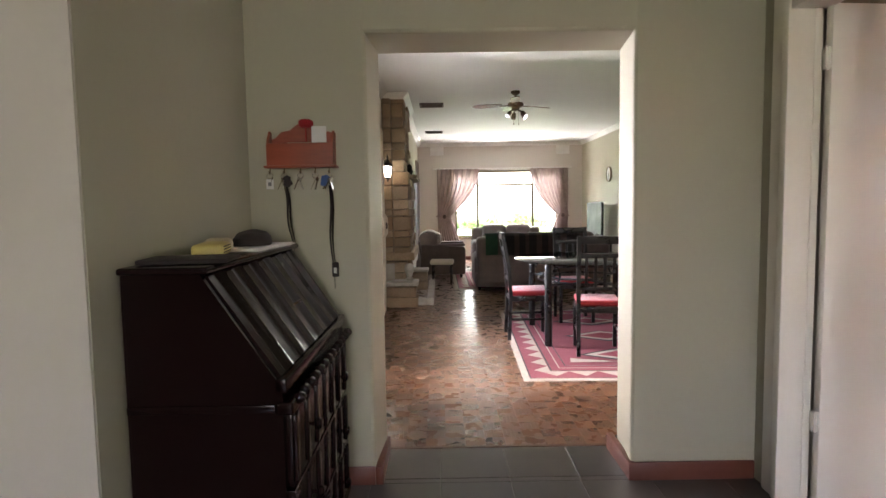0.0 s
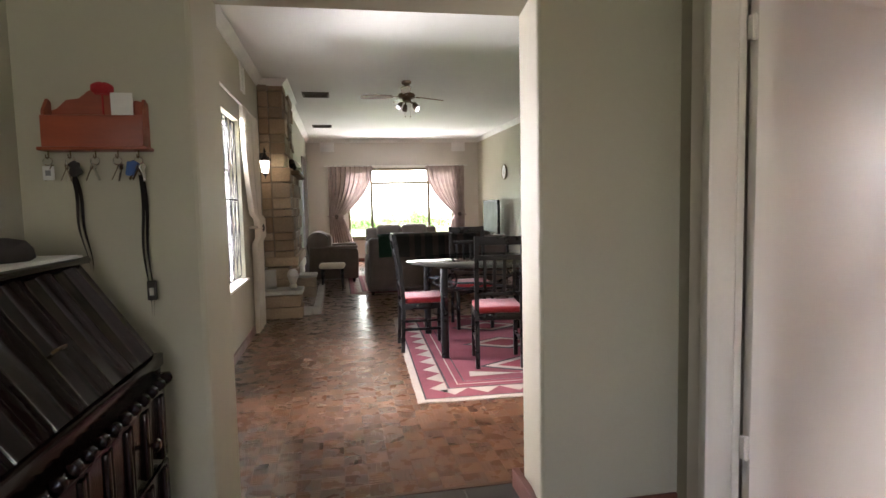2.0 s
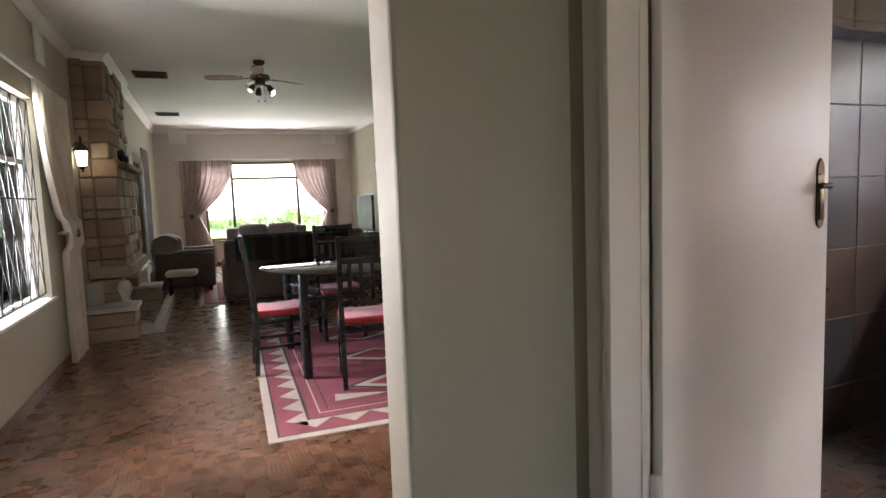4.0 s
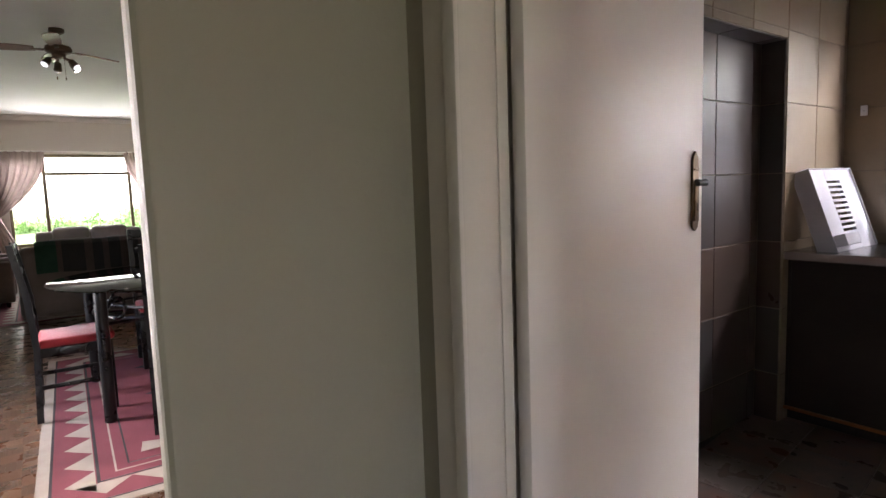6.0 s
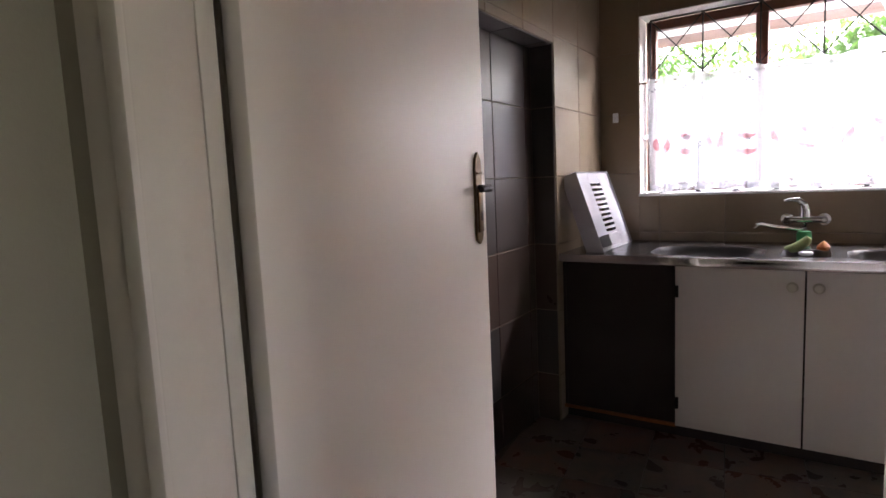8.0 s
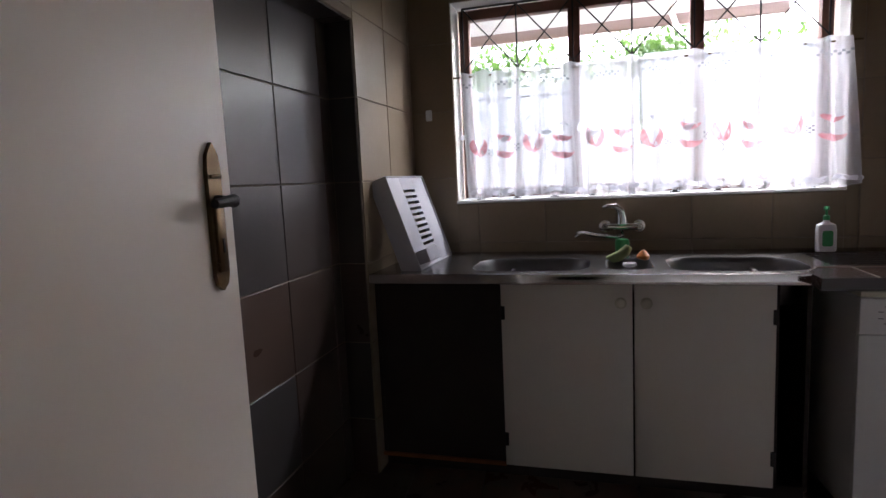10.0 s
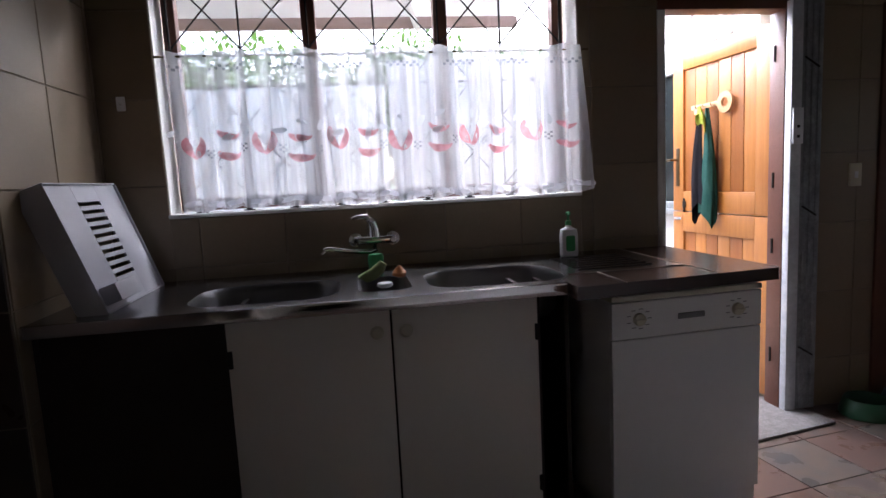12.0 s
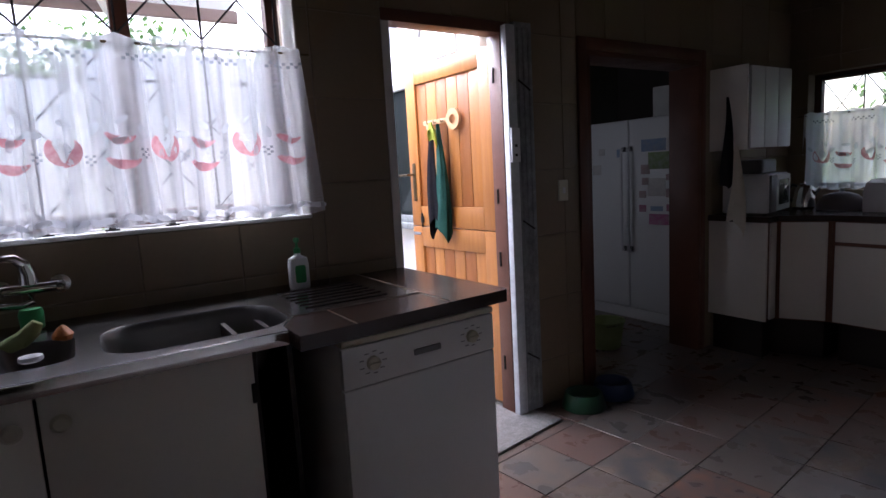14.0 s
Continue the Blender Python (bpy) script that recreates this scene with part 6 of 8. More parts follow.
# garden window
def garden_window():
    w = tagged(new("window_4"), "wide steel garden window with three lights", "", "", "structure")
    M["steel_frame"] = surface("olive_brown_window_steel", (0.16, 0.13, 0.07), (0.12, 0.095, 0.05), 0.5, 0.2, 8, 60, 0.1)
    bm = bmesh.new()
    y0, y1 = YF + 0.06, YF + 0.11
    for r in ((0.5, 0.55), (3.10, 3.15), (1.05, 1.11), (2.48, 2.54)):
        box(bm, r[0], r[1], y0, y1, 0.56, 2.3, 0.004)
    for a, b in ((0.55, 1.05), (1.11, 2.48), (2.54, 3.10)):
        box(bm, a, b, y0, y1, 0.56, 0.62, 0.004)
        box(bm, a, b, y0, y1, 2.24, 2.3, 0.004)
    box(bm, 1.11, 2.48, y0, y1, 1.90, 1.955, 0.004)
    part("window_frame", bm, M["steel_frame"], w)
    for a, b, c, d in ((0.55, 1.05, 0.62, 2.24), (2.54, 3.10, 0.62, 2.24), (1.11, 2.48, 0.62, 1.90), (1.11, 2.48, 1.955, 2.24)):
        bm = bmesh.new()
        box(bm, a, b, y0 + 0.02, y0 + 0.024, c, d)
        part("pane", bm, M["glass"], w).visible_shadow = False
    bm = bmesh.new()
    box(bm, 0.42, 3.23, YF - 0.05, YF + 0.06, 0.53, 0.562, 0.008)
    part("window_sill", bm, M["steel_frame"], w)


garden_window()
drape("pink_curtain", (0.04, YF - 0.01, 0.03), 1.08, 2.32, 180, "dusty pink curtain tied back at the garden window", M["drape"], 0.53, 0.29, 2, -1, 9, 0.05)
drape("pink_curtain", (3.41, YF - 0.01, 0.03), 0.98, 2.32, 180, "dusty pink curtain tied back at the garden window", M["drape"], 0.53, 0.27, 6, 1, 9, 0.02)
bm = bmesh.new()
tube(bm, [(-0.05, YF - 0.06, 2.345), (3.5, YF - 0.06, 2.345)], 0.014, 10)
for x in (0.0, 3.45):
    tube(bm, [(x, YF + 0.002, 2.345), (x, YF - 0.06, 2.345)], 0.008, 8)
solid("curtain_rail", bm, M["cornice"], "pale curtain rail over the garden window", "curtain rail")
# curtain on the west side beyond the chimney
drape("brown_curtain", (XW2 + 0.06, 11.1, 0.03), 0.80, 2.25, -90, "brown curtain at the lounge side window", M["drape"], 0.8, 0.5, 9, -1, 7, 0.0)
w5 = tagged(new("window_5"), "lounge side window", "", "", "structure")
bm = bmesh.new()
for y0, y1, z0, z1 in ((10.9, 10.95, 0.4, 2.2), (12.85, 12.9, 0.4, 2.2), (10.95, 12.85, 0.4, 0.45), (10.95, 12.85, 2.15, 2.2), (11.88, 11.92, 0.45, 2.15)):
    box(bm, XW2 - 0.15, XW2 - 0.10, y0, y1, z0, z1, 0.004)
part("window_frame", bm, M["steel_frame"], w5)
for y0, y1 in ((10.95, 11.88), (11.92, 12.85)):
    bm = bmesh.new()
    box(bm, XW2 - 0.13, XW2 - 0.126, y0, y1, 0.45, 2.15)
    part("pane", bm, M["glass"], w5).visible_shadow = False


def vent(name, m, label, w, h, slats, material):
    v = thing(name, (0, 0, 0), label, "vent", "air vents")
    v.matrix_world = m
    bm = bmesh.new()
    for r in ((-w / 2, w / 2, -h / 2, -h / 2 + 0.025), (-w / 2, w / 2, h / 2 - 0.025, h / 2), (-w / 2, -w / 2 + 0.025, -h / 2 + 0.025, h / 2 - 0.025), (w / 2 - 0.025, w / 2, -h / 2 + 0.025, h / 2 - 0.025)):
        box(bm, r[0], r[1], -0.018, 0, r[2], r[3], 0.003)
    part("frame", bm, material, v)
    bm = bmesh.new()
    box(bm, -w / 2 + 0.02, w / 2 - 0.02, -0.004, 0.0, -h / 2 + 0.02, h / 2 - 0.02)
    part("backing", bm, material, v)
    for i in range(slats):
        z = -h / 2 + 0.03 + (h - 0.06) * (i + 0.5) / slats
        bm = bmesh.new()
        vs = box(bm, -w / 2 + 0.022, w / 2 - 0.022, -0.014, -0.002, -0.004, 0.004)
        turned(vs, Matrix.Translation((0, 0, z)) @ Matrix.Rotation(radians(30), 4, 'X'))
        part("slat", bm, material, v)


for x in (0.045, 3.28):
    vent("wall_vent", pose(x, YF, 2.805), "white louvred vent high on the wall", 0.34, 0.22, 5, M["cornice"])
vent("wall_vent", pose(XW, 7.1, 2.76, 0, 0, 90), "white plaster vent high on the wall", 0.24, 0.30, 4, M["cornice"])
M["vent_brown"] = surface("brown_vent_steel", (0.10, 0.075, 0.06), None, 0.5, 0.3, 6, 60, 0.1)
for y, w in ((9.22, 0.36), (12.5, 0.36)):
    vent("ceiling_vent", pose(0.0, y, CEIL, 90, 0, 0) @ pose(0, 0, 0, 0, 0, 0), "brown slatted vent in the ceiling", 0.38, 0.34, 4, M["vent_brown"])
vent("outer_vent", pose(5.62, -0.34, 2.22, 0, 0, 180), "white louvred vent on the outside wall", 0.24, 0.17, 4, M["worn_white"])


def ceiling_fan():
    f = thing("ceiling_fan", (1.20, 8.25, CEIL), "brown ceiling fan with four blades and spot lamps, one lit", "ceiling fan")
    M["fan_metal"] = surface("bronze_fan_metal", (0.14, 0.09, 0.06), (0.10, 0.065, 0.045), 0.35, 0.8, 6, 60, 0.05)
    M["fan_blade"] = surface("red_brown_fan_blade", (0.17, 0.055, 0.035), (0.13, 0.042, 0.028), 0.35, 0, 4, 60, 0.08, (2, 12, 2))
    bm = bmesh.new()
    lathe(bm, [(0.002, 0), (0.065, 0), (0.065, -0.03), (0.03, -0.055), (0.013, -0.06), (0.013, -0.14), (0.03, -0.15), (0.002, -0.15)], seg=24)
    part("canopy", bm, M["fan_metal"], f)
    bm = bmesh.new()
    lathe(bm, [(0.002, -0.14), (0.05, -0.145), (0.105, -0.165), (0.115, -0.19), (0.105, -0.215), (0.06, -0.235), (0.055, -0.26), (0.03, -0.275), (0.002, -0.276)], seg=28)
    part("motor", bm, M["fan_metal"], f)
    for a in (168, 30, 97, 262):
        bm = bmesh.new()
        out = [(0.19, -0.045), (0.30, -0.062), (0.50, -0.068), (0.585, -0.055), (0.612, -0.02), (0.612, 0.02), (0.585, 0.055), (0.50, 0.068), (0.30, 0.062), (0.19, 0.045)]
        vs = prism(bm, out, "z", -0.004, 0.004)
        m = Matrix.Rotation(radians(a), 4, 'Z') @ Matrix.Translation((0, 0, -0.19)) @ Matrix.Rotation(radians(11), 4, 'X')
        turned(vs, m)
        blade = part("blade", bm, M["fan_blade"], f)
        bm = bmesh.new()
        vs = box(bm, 0.09, 0.22, -0.018, 0.018, -0.012, -0.004, 0.003)
        turned(vs, m)
        part("blade_arm", bm, M["fan_metal"], blade)
    for k, a in enumerate((215, 330, 95, 20)):
        d = Vector((math.cos(radians(a)), math.sin(radians(a)), 0))
        bm = bmesh.new()
        tube(bm, [d * 0.03 + Vector((0, 0, -0.262)), d * 0.09 + Vector((0, 0, -0.285))], 0.008, 8)
        base = d * 0.09 + Vector((0, 0, -0.285))
        tip = d * 0.15 + Vector((0, 0, -0.355))
        tube(bm, [base, base.lerp(tip, 0.15), base.lerp(tip, 0.2), tip], [0.012, 0.02, 0.028, 0.036], 14)
        sp = part("spot_lamp", bm, M["fan_metal"], f)
        bm = bmesh.new()
        vs = lathe(bm, [(0.002, -0.03), (0.022, -0.026), (0.032, -0.008), (0.033, 0.004), (0.02, 0.016), (0.002, 0.02)], seg=16)
        turned(vs, Matrix.Translation(tip) @ (tip - base).to_track_quat('Z', 'Y').to_matrix().to_4x4())
        part("bulb", bm, M["bulb_lit"] if k == 3 else M["bulb_dim"], sp, "glowing bulb" if k == 3 else "")
    for x in (-0.03, 0.04):
        bm = bmesh.new()
        tube(bm, [(x, -0.02, -0.27), (x, -0.02, -0.45)], 0.0016, 5)
        lathe(bm, [(0.002, -0.475), (0.007, -0.465), (0.006, -0.452), (0.002, -0.448)], x, -0.02, 8)
        part("pull_cord", bm, M["brass"], f)


M["bulb_lit"] = glow("lit_bulb", (1.0, 0.97, 0.9), 1.6)
M["bulb_dim"] = glow("frosted_bulb", (0.95, 0.97, 1.0), 0.07)
ceiling_fan()


# ---- stone chimney ----
def chimney():
    c = tagged(new("fireplace"), "rough sandstone chimney breast with an open hearth", "fireplace")
    random.seed(12)
    bm = bmesh.new()
    box(bm, XW, BX - 0.03, BY_0 + 0.03, BY_1 - 0.03, 0.62, CEIL)
    part("core", bm, M["mortar"], c)
    bm = bmesh.new()
    box(bm, XW + 0.002, XW + 0.05, BY_0 + 0.3, BY_1 - 0.3, 0, 0.62)
    part("firebox_back", bm, M["soot"], c)
    cache = {}

    def block(x0, x1, y0, y1, z0, z1, name="stone"):
        dims = tuple(round(v, 2) for v in (x1 - x0, y1 - y0, z1 - z0))
        if dims not in cache:
            b2 = bmesh.new()
            box(b2, -dims[0] / 2, dims[0] / 2, -dims[1] / 2, dims[1] / 2, -dims[2] / 2, dims[2] / 2, 0.008, 1)
            for v in b2.verts:
                v.co += noise.noise_vector(v.co * 9 + Vector((dims[0] * 50, dims[1] * 31, 3))) * 0.008
            ob = link_mesh(name, b2, M["stone"])
            cache[dims] = ob.data
        else:
            ob = new(name, cache[dims])
        ob.parent = c
        ob.location = ((x0 + x1) / 2, (y0 + y1) / 2, (z0 + z1) / 2)

    z = 0.62
    row = 0
    while z < CEIL - 0.01:
        h = random.choice((0.10, 0.14, 0.17, 0.20))
        h = min(h, CEIL - z)
        deep = 0.06 if z < 1.85 else 0.0
        # front face, looking to the room
        y = BY_0
        first = True
        while y < BY_1 - 0.01:
            w = min(random.choice((0.22, 0.28, 0.34, 0.40)), BY_1 - y)
            if BY_1 - y - w < 0.12:
                w = BY_1 - y
            out = random.choice((0.0, 0.01, 0.02, 0.03)) + deep
            x_in = BX - 0.16 if first else BX - 0.06
            block(x_in, BX + out, y + 0.005, y + w - 0.005, z + 0.005, z + h - 0.005)
            y += w
            first = False
        # near end face
        x = XW + 0.005
        while x < BX - 0.17:
            w = min(random.choice((0.14, 0.20, 0.26)), BX - 0.165 - x)
            if BX - 0.165 - x - w < 0.07:
                w = BX - 0.165 - x
            out = random.choice((0.0, 0.01, 0.02))
            block(x, x + w - 0.008, BY_0 - out, BY_0 + 0.10, z + 0.005, z + h - 0.005)
            x += w
        z += h
        row += 1
    # lintel course and mantel shelf
    block(XW + 0.02, BX + 0.13, BY_0 - 0.02, BY_1 + 0.02, 0.62, 0.74, "lintel")
    block(BX - 0.05, BX + 0.17, BY_0 + 0.1, BY_1 - 0.1, 1.80, 1.86, "mantel_shelf")
    # legs of the hearth and benches
    for y0, y1 in ((BY_0 + 0.02, BY_0 + 0.30), (BY_1 - 0.30, BY_1 - 0.02)):
        for k in range(4):
            block(XW + 0.02, BX + random.uniform(0.0, 0.04), y0 + random.uniform(0, 0.02), y1, k * 0.15 + 0.005, k * 0.15 + 0.145, "hearth_leg")
    for k in range(2):
        block(XW + 0.02, -0.23 + random.uniform(-0.02, 0.02), 7.85, 8.24, k * 0.15 + 0.005, k * 0.15 + 0.145, "bench_stone")
        block(-0.50, -0.12, 9.55, 9.88, k * 0.15 + 0.005, k * 0.15 + 0.145, "bench_stone")
    bm = bmesh.new()
    box(bm, XW + 0.01, -0.21, 7.82, 8.25, 0.305, 0.355, 0.01)
    part("bench_slab", bm, M["slab_stone"], c, "pale stone slab")
    bm = bmesh.new()
    box(bm, -0.50, -0.10, 9.53, 9.90, 0.305, 0.345, 0.01)
    part("bench_slab", bm, M["slab_stone"], c, "pale stone slab")
    # raised kerb round the hearth
    for r in ((-0.10, 0.0, 8.05, 10.3, 0.0, 0.10), (-0.38, -0.10, 8.05, 8.16, 0.0, 0.10)):
        bm = bmesh.new()
        box(bm, *r, 0.012)
        part("hearth_kerb", bm, M["slab_stone"], c, "pale stone kerb")


chimney()
# ornaments by the hearth
bm = bmesh.new()
box(bm, -0.075, 0.075, -0.02, 0.02, 0, 0.24, 0.006)
solid("stone_plaque", bm, M["slab_stone"], "pale stone plaque standing on the hearth bench", "plaque", (-0.62, 8.10, 0.356), 4)
bm = bmesh.new()
lathe(bm, [(0.05, 0), (0.06, 0.01), (0.035, 0.05), (0.05, 0.10), (0.075, 0.16), (0.06, 0.21), (0.035, 0.24), (0.03, 0.22), (0.002, 0.05)], seg=24)
solid("stone_vase", bm, M["slab_stone"], "pale carved vase on the hearth bench", "vase", (-0.34, 8.08, 0.356))
for y, s in ((8.8, 1.0), (9.2, 0.8)):
    bm = bmesh.new()
    lathe(bm, [(0.04 * s, 0), (0.045 * s, 0.02), (0.02 * s, 0.05), (0.05 * s, 0.11 * s), (0.03 * s, 0.17 * s), (0.002, 0.18 * s)], seg=20)
    solid("mantel_ornament", bm, M["iron"], "small dark turned ornament on the mantel shelf", "ornament", (BX + 0.05, y, 1.862), 0, "mantel ornaments")


def wall_lantern():
    l = thing("wall_lantern", (-0.61, 8.02, 1.75), "black iron wall lantern, lit, on the stone chimney", "wall lamp")
    bm = bmesh.new()
    tube(bm, [(-0.10, 0.21, 0.22), (-0.10, 0.12, 0.26), (-0.04, 0.04, 0.30), (0, 0, 0.30)], 0.010, 8)
    box(bm, -0.14, -0.06, 0.20, 0.225, 0.12, 0.32, 0.006)
    part("bracket", bm, M["iron"], l)
    bm = bmesh.new()
    lathe(bm, [(0.075, 0.21), (0.07, 0.225), (0.045, 0.26), (0.018, 0.285), (0.012, 0.31), (0.016, 0.325), (0.004, 0.37), (0.001, 0.372)], seg=6)
    part("roof", bm, M["iron"], l)
    bm = bmesh.new()
    lathe(bm, [(0.001, -0.01), (0.008, 0.0), (0.012, 0.025), (0.04, 0.045), (0.045, 0.055), (0.001, 0.056)], seg=6)
    part("base", bm, M["iron"], l)
    for k in range(6):
        a = k * math.tau / 6
        bm = bmesh.new()
        tube(bm, [(0.043 * math.cos(a), 0.043 * math.sin(a), 0.05), (0.066 * math.cos(a), 0.066 * math.sin(a), 0.212)], 0.004, 5)
        part("cage_bar", bm, M["iron"], l)
    bm = bmesh.new()
    lathe(bm, [(0.001, 0.06), (0.036, 0.061), (0.056, 0.205), (0.001, 0.207)], seg=6)
    part("lamp_glass", bm, glow("lantern_glass", (1.0, 0.90, 0.68), 0.75), l, "glowing frosted glass")


wall_lantern()


# ---- furniture ----
def cushion(bm, x0, x1, y0, y1, z0, z1, r=0.05):
    vs = box(bm, x0, x1, y0, y1, z0, z1, min(r, (x1 - x0) * 0.45, (y1 - y0) * 0.45, (z1 - z0) * 0.45), 5)
    for v in vs:
        if v.is_valid:
            v.co += noise.noise_vector(v.co * 5) * 0.008
    return vs


def sofa(name, place, rz, seats, material, label, back_pads=True):
    """A sofa whose back is at local y = 0 and whose front looks to +y."""
    s = thing(name, place, label, "armchair" if seats == 1 else "sofa", rz=rz)
    w = 0.26 * 2 + 0.58 * seats
    bm = bmesh.new()
    cushion(bm, 0.02, w - 0.02, 0.02, 0.86, 0.06, 0.30, 0.03)
    part("base", bm, material, s)
    bm = bmesh.new()
    cushion(bm, 0.03, w - 0.03, 0.0, 0.22, 0.08, 0.88, 0.07)
    part("back", bm, material, s)
    for x in (0, w - 0.24):
        bm = bmesh.new()
        cushion(bm, x, x + 0.24, 0.04, 0.88, 0.06, 0.60, 0.09)
        part("arm", bm, material, s)
    for i in range(seats):
        x0 = 0.26 + i * 0.58
        bm = bmesh.new()
        cushion(bm, x0 + 0.005, x0 + 0.575, 0.20, 0.90, 0.29, 0.46, 0.06)
        part("seat_cushion", bm, material, s)
        if back_pads:
            bm = bmesh.new()
            vs = cushion(bm, x0 + 0.005, x0 + 0.575, 0.06, 0.30, 0.44, 0.945, 0.10)
            part("back_cushion", bm, material, s)
    for x in (0.08, w - 0.08):
        for y in (0.08, 0.80):
            bm = bmesh.new()
            lathe(bm, [(0.02, 0), (0.028, 0.062)], x, y, 10)
            part("foot", bm, M["dark_wood"], s)
    return s


sofa("sofa", (0.66, 9.32, 0), 0, 3, M["sofa"], "brown upholstered three-seat sofa seen from behind")
sofa("sofa", (2.50, 13.75, 0), 180, 2, M["sofa_pale"], "taupe two-seat sofa facing the room")


def armchair():
    """A wing-backed easy chair; it looks to +x, its near side at local y = 0."""
    a = thing("armchair", (-0.32, 10.93, 0), "brown armchair with a rounded back beside the fireplace", "armchair")
    w = 0.92

    def slab(name, pts, y0, y1, material, bev):
        bm = bmesh.new()
        prism(bm, pts, "y", y0, y1)
        bmesh.ops.bevel(bm, geom=bm.edges[:], offset=bev, segments=3, profile=0.5, affect='EDGES', clamp_overlap=True)
        return part(name, bm, material, a)

    def back_outline(r, cx, cz, low):
        top = [(cx + r * math.cos(radians(k)), cz + r * 0.8 * math.sin(radians(k))) for k in range(200, 10, -12)]
        return [(cx - r * 0.80, low)] + top + [(cx + r * 0.95, low)]

    slab("base", [(0.08, 0.09), (0.88, 0.09), (0.88, 0.32), (0.06, 0.32)], 0.03, w - 0.03, M["sofa"], 0.02)
    slab("back", back_outline(0.20, 0.20, 0.76, 0.30), 0.05, w - 0.05, M["sofa"], 0.03)
    for y0, y1 in ((0.0, 0.07), (w - 0.07, w)):
        slab("wing_trim", back_outline(0.185, 0.20, 0.75, 0.56), y0 + 0.02, y1 - 0.02, M["sofa_pale"], 0.015)
    for y0, y1 in ((0.0, 0.17), (w - 0.17, w)):
        arm = slab("arm", [(0.02, 0.08), (0.90, 0.08), (0.91, 0.56), (0.88, 0.62), (0.40, 0.645), (0.05, 0.66)], y0, y1, M["sofa"], 0.03)
        bm = bmesh.new()
        cushion(bm, 0.30, 0.90, y0 + 0.01, y1 - 0.01, 0.625, 0.672, 0.02)
        part("arm_cap", bm, M["sofa_pale"], arm)
    bm = bmesh.new()
    cushion(bm, 0.30, 0.90, 0.18, w - 0.18, 0.31, 0.48, 0.05)
    part("seat_cushion", bm, M["sofa"], a)
    bm = bmesh.new()
    vs = cushion(bm, 0.26, 0.44, 0.17, w - 0.17, 0.44, 0.88, 0.08)
    part("back_cushion", bm, M["sofa_pale"], a)
    for x in (0.08, 0.82):
        for y in (0.08, w - 0.08):
            bm = bmesh.new()
            lathe(bm, [(0.02, 0), (0.03, 0.092)], x, y, 10)
            part("foot", bm, M["dark_wood"], a)


armchair()

# striped throw over the sofa back
M["throw_a"] = surface("dark_throw_stripe", (0.018, 0.018, 0.016), (0.03, 0.028, 0.025), 0.95, 0, 9, 200, 0.5)
M["throw_b"] = surface("taupe_throw_stripe", (0.075, 0.05, 0.045), None, 0.95, 0, 9, 200, 0.5)
M["throw_c"] = surface("dark_green_throw_stripe", (0.012, 0.05, 0.028), None, 0.95, 0, 9, 200, 0.5)
th = thing("striped_throw", (0.84, 9.30, 0.885), "dark striped throw over the sofa back", "throw")
x = 0.0
for i, w in enumerate((0.20, 0.05, 0.22, 0.08, 0.10, 0.06, 0.12, 0.09, 0.10, 0.08, 0.12, 0.10, 0.20, 0.10)):
    bm = bmesh.new()
    path = [(-0.010, -0.30), (-0.012, -0.10), (-0.004, 0.012), (0.05, 0.045), (0.17, 0.05), (0.24, 0.02)]
    n = 4
    g2 = [[bm.verts.new((x + w * k / n, py, pz + 0.006 * math.sin((x + w * k / n) * 9) * (1 if pz < -0.2 else 0.4))) for k in range(n + 1)] for py, pz in path]
    for a, b in zip(g2, g2[1:]):
        for k in range(n):
            bm.faces.new((a[k], a[k + 1], b[k + 1], b[k]))
    bmesh.ops.solidify(bm, geom=bm.faces[:], thickness=0.006)
    part("stripe", bm, M["throw_c"] if i == 0 else (M["throw_b"] if i % 2 else M["throw_a"]), th)
    x += w

# small padded stool
st = thing("footstool", (-0.08, 10.2, 0), "small stool with a cream padded seat", "stool", rz=-4)
bm = bmesh.new()
cushion(bm, 0, 0.42, -0.14, 0.14, 0.36, 0.45, 0.04)
part("seat", bm, M["cream_drape"], st)
for x in (0.05, 0.37):
    for y in (-0.09, 0.09):
        bm = bmesh.new()
        lathe(bm, [(0.012, 0), (0.018, 0.2), (0.02, 0.37)], x, y, 10)
        part("leg", bm, M["black"], st)

# television on a stand
tv = thing("television", (3.52, 12.62, 0.62), "flat television on a low stand", "television", rz=-90 + 3)
bm = bmesh.new()
box(bm, -0.50, 0.50, -0.02, 0.03, 0.10, 0.82, 0.008)
part("case", bm, M["black"], tv)
M["screen"] = surface("dark_screen", (0.012, 0.016, 0.016), None, 0.42, 0, 3, 30, 0.0, spec=0.12)
bm = bmesh.new()
box(bm, -0.475, 0.475, -0.0235, -0.019, 0.135, 0.795)
part("screen", bm, M["screen"], tv)
bm = bmesh.new()
box(bm, -0.16, 0.16, -0.10, 0.12, 0, 0.015, 0.005)
box(bm, -0.03, 0.03, 0.0, 0.03, 0.012, 0.12, 0.004)
part("foot", bm, M["black"], tv)
ts = thing("television_stand", (3.52, 12.62, 0), "low dark television stand with a shelf", "stand", rz=-90)
for z in (0.10, 0.36, 0.59):
    bm = bmesh.new()
    box(bm, -0.60, 0.60, -0.22, 0.22, z, z + 0.028, 0.004)
    part("shelf", bm, M["black"], ts)
for x in (-0.58, 0.55):
    bm = bmesh.new()
    box(bm, x, x + 0.03, -0.21, 0.21, 0, 0.592, 0.003)
    part("side", bm, M["black"], ts)

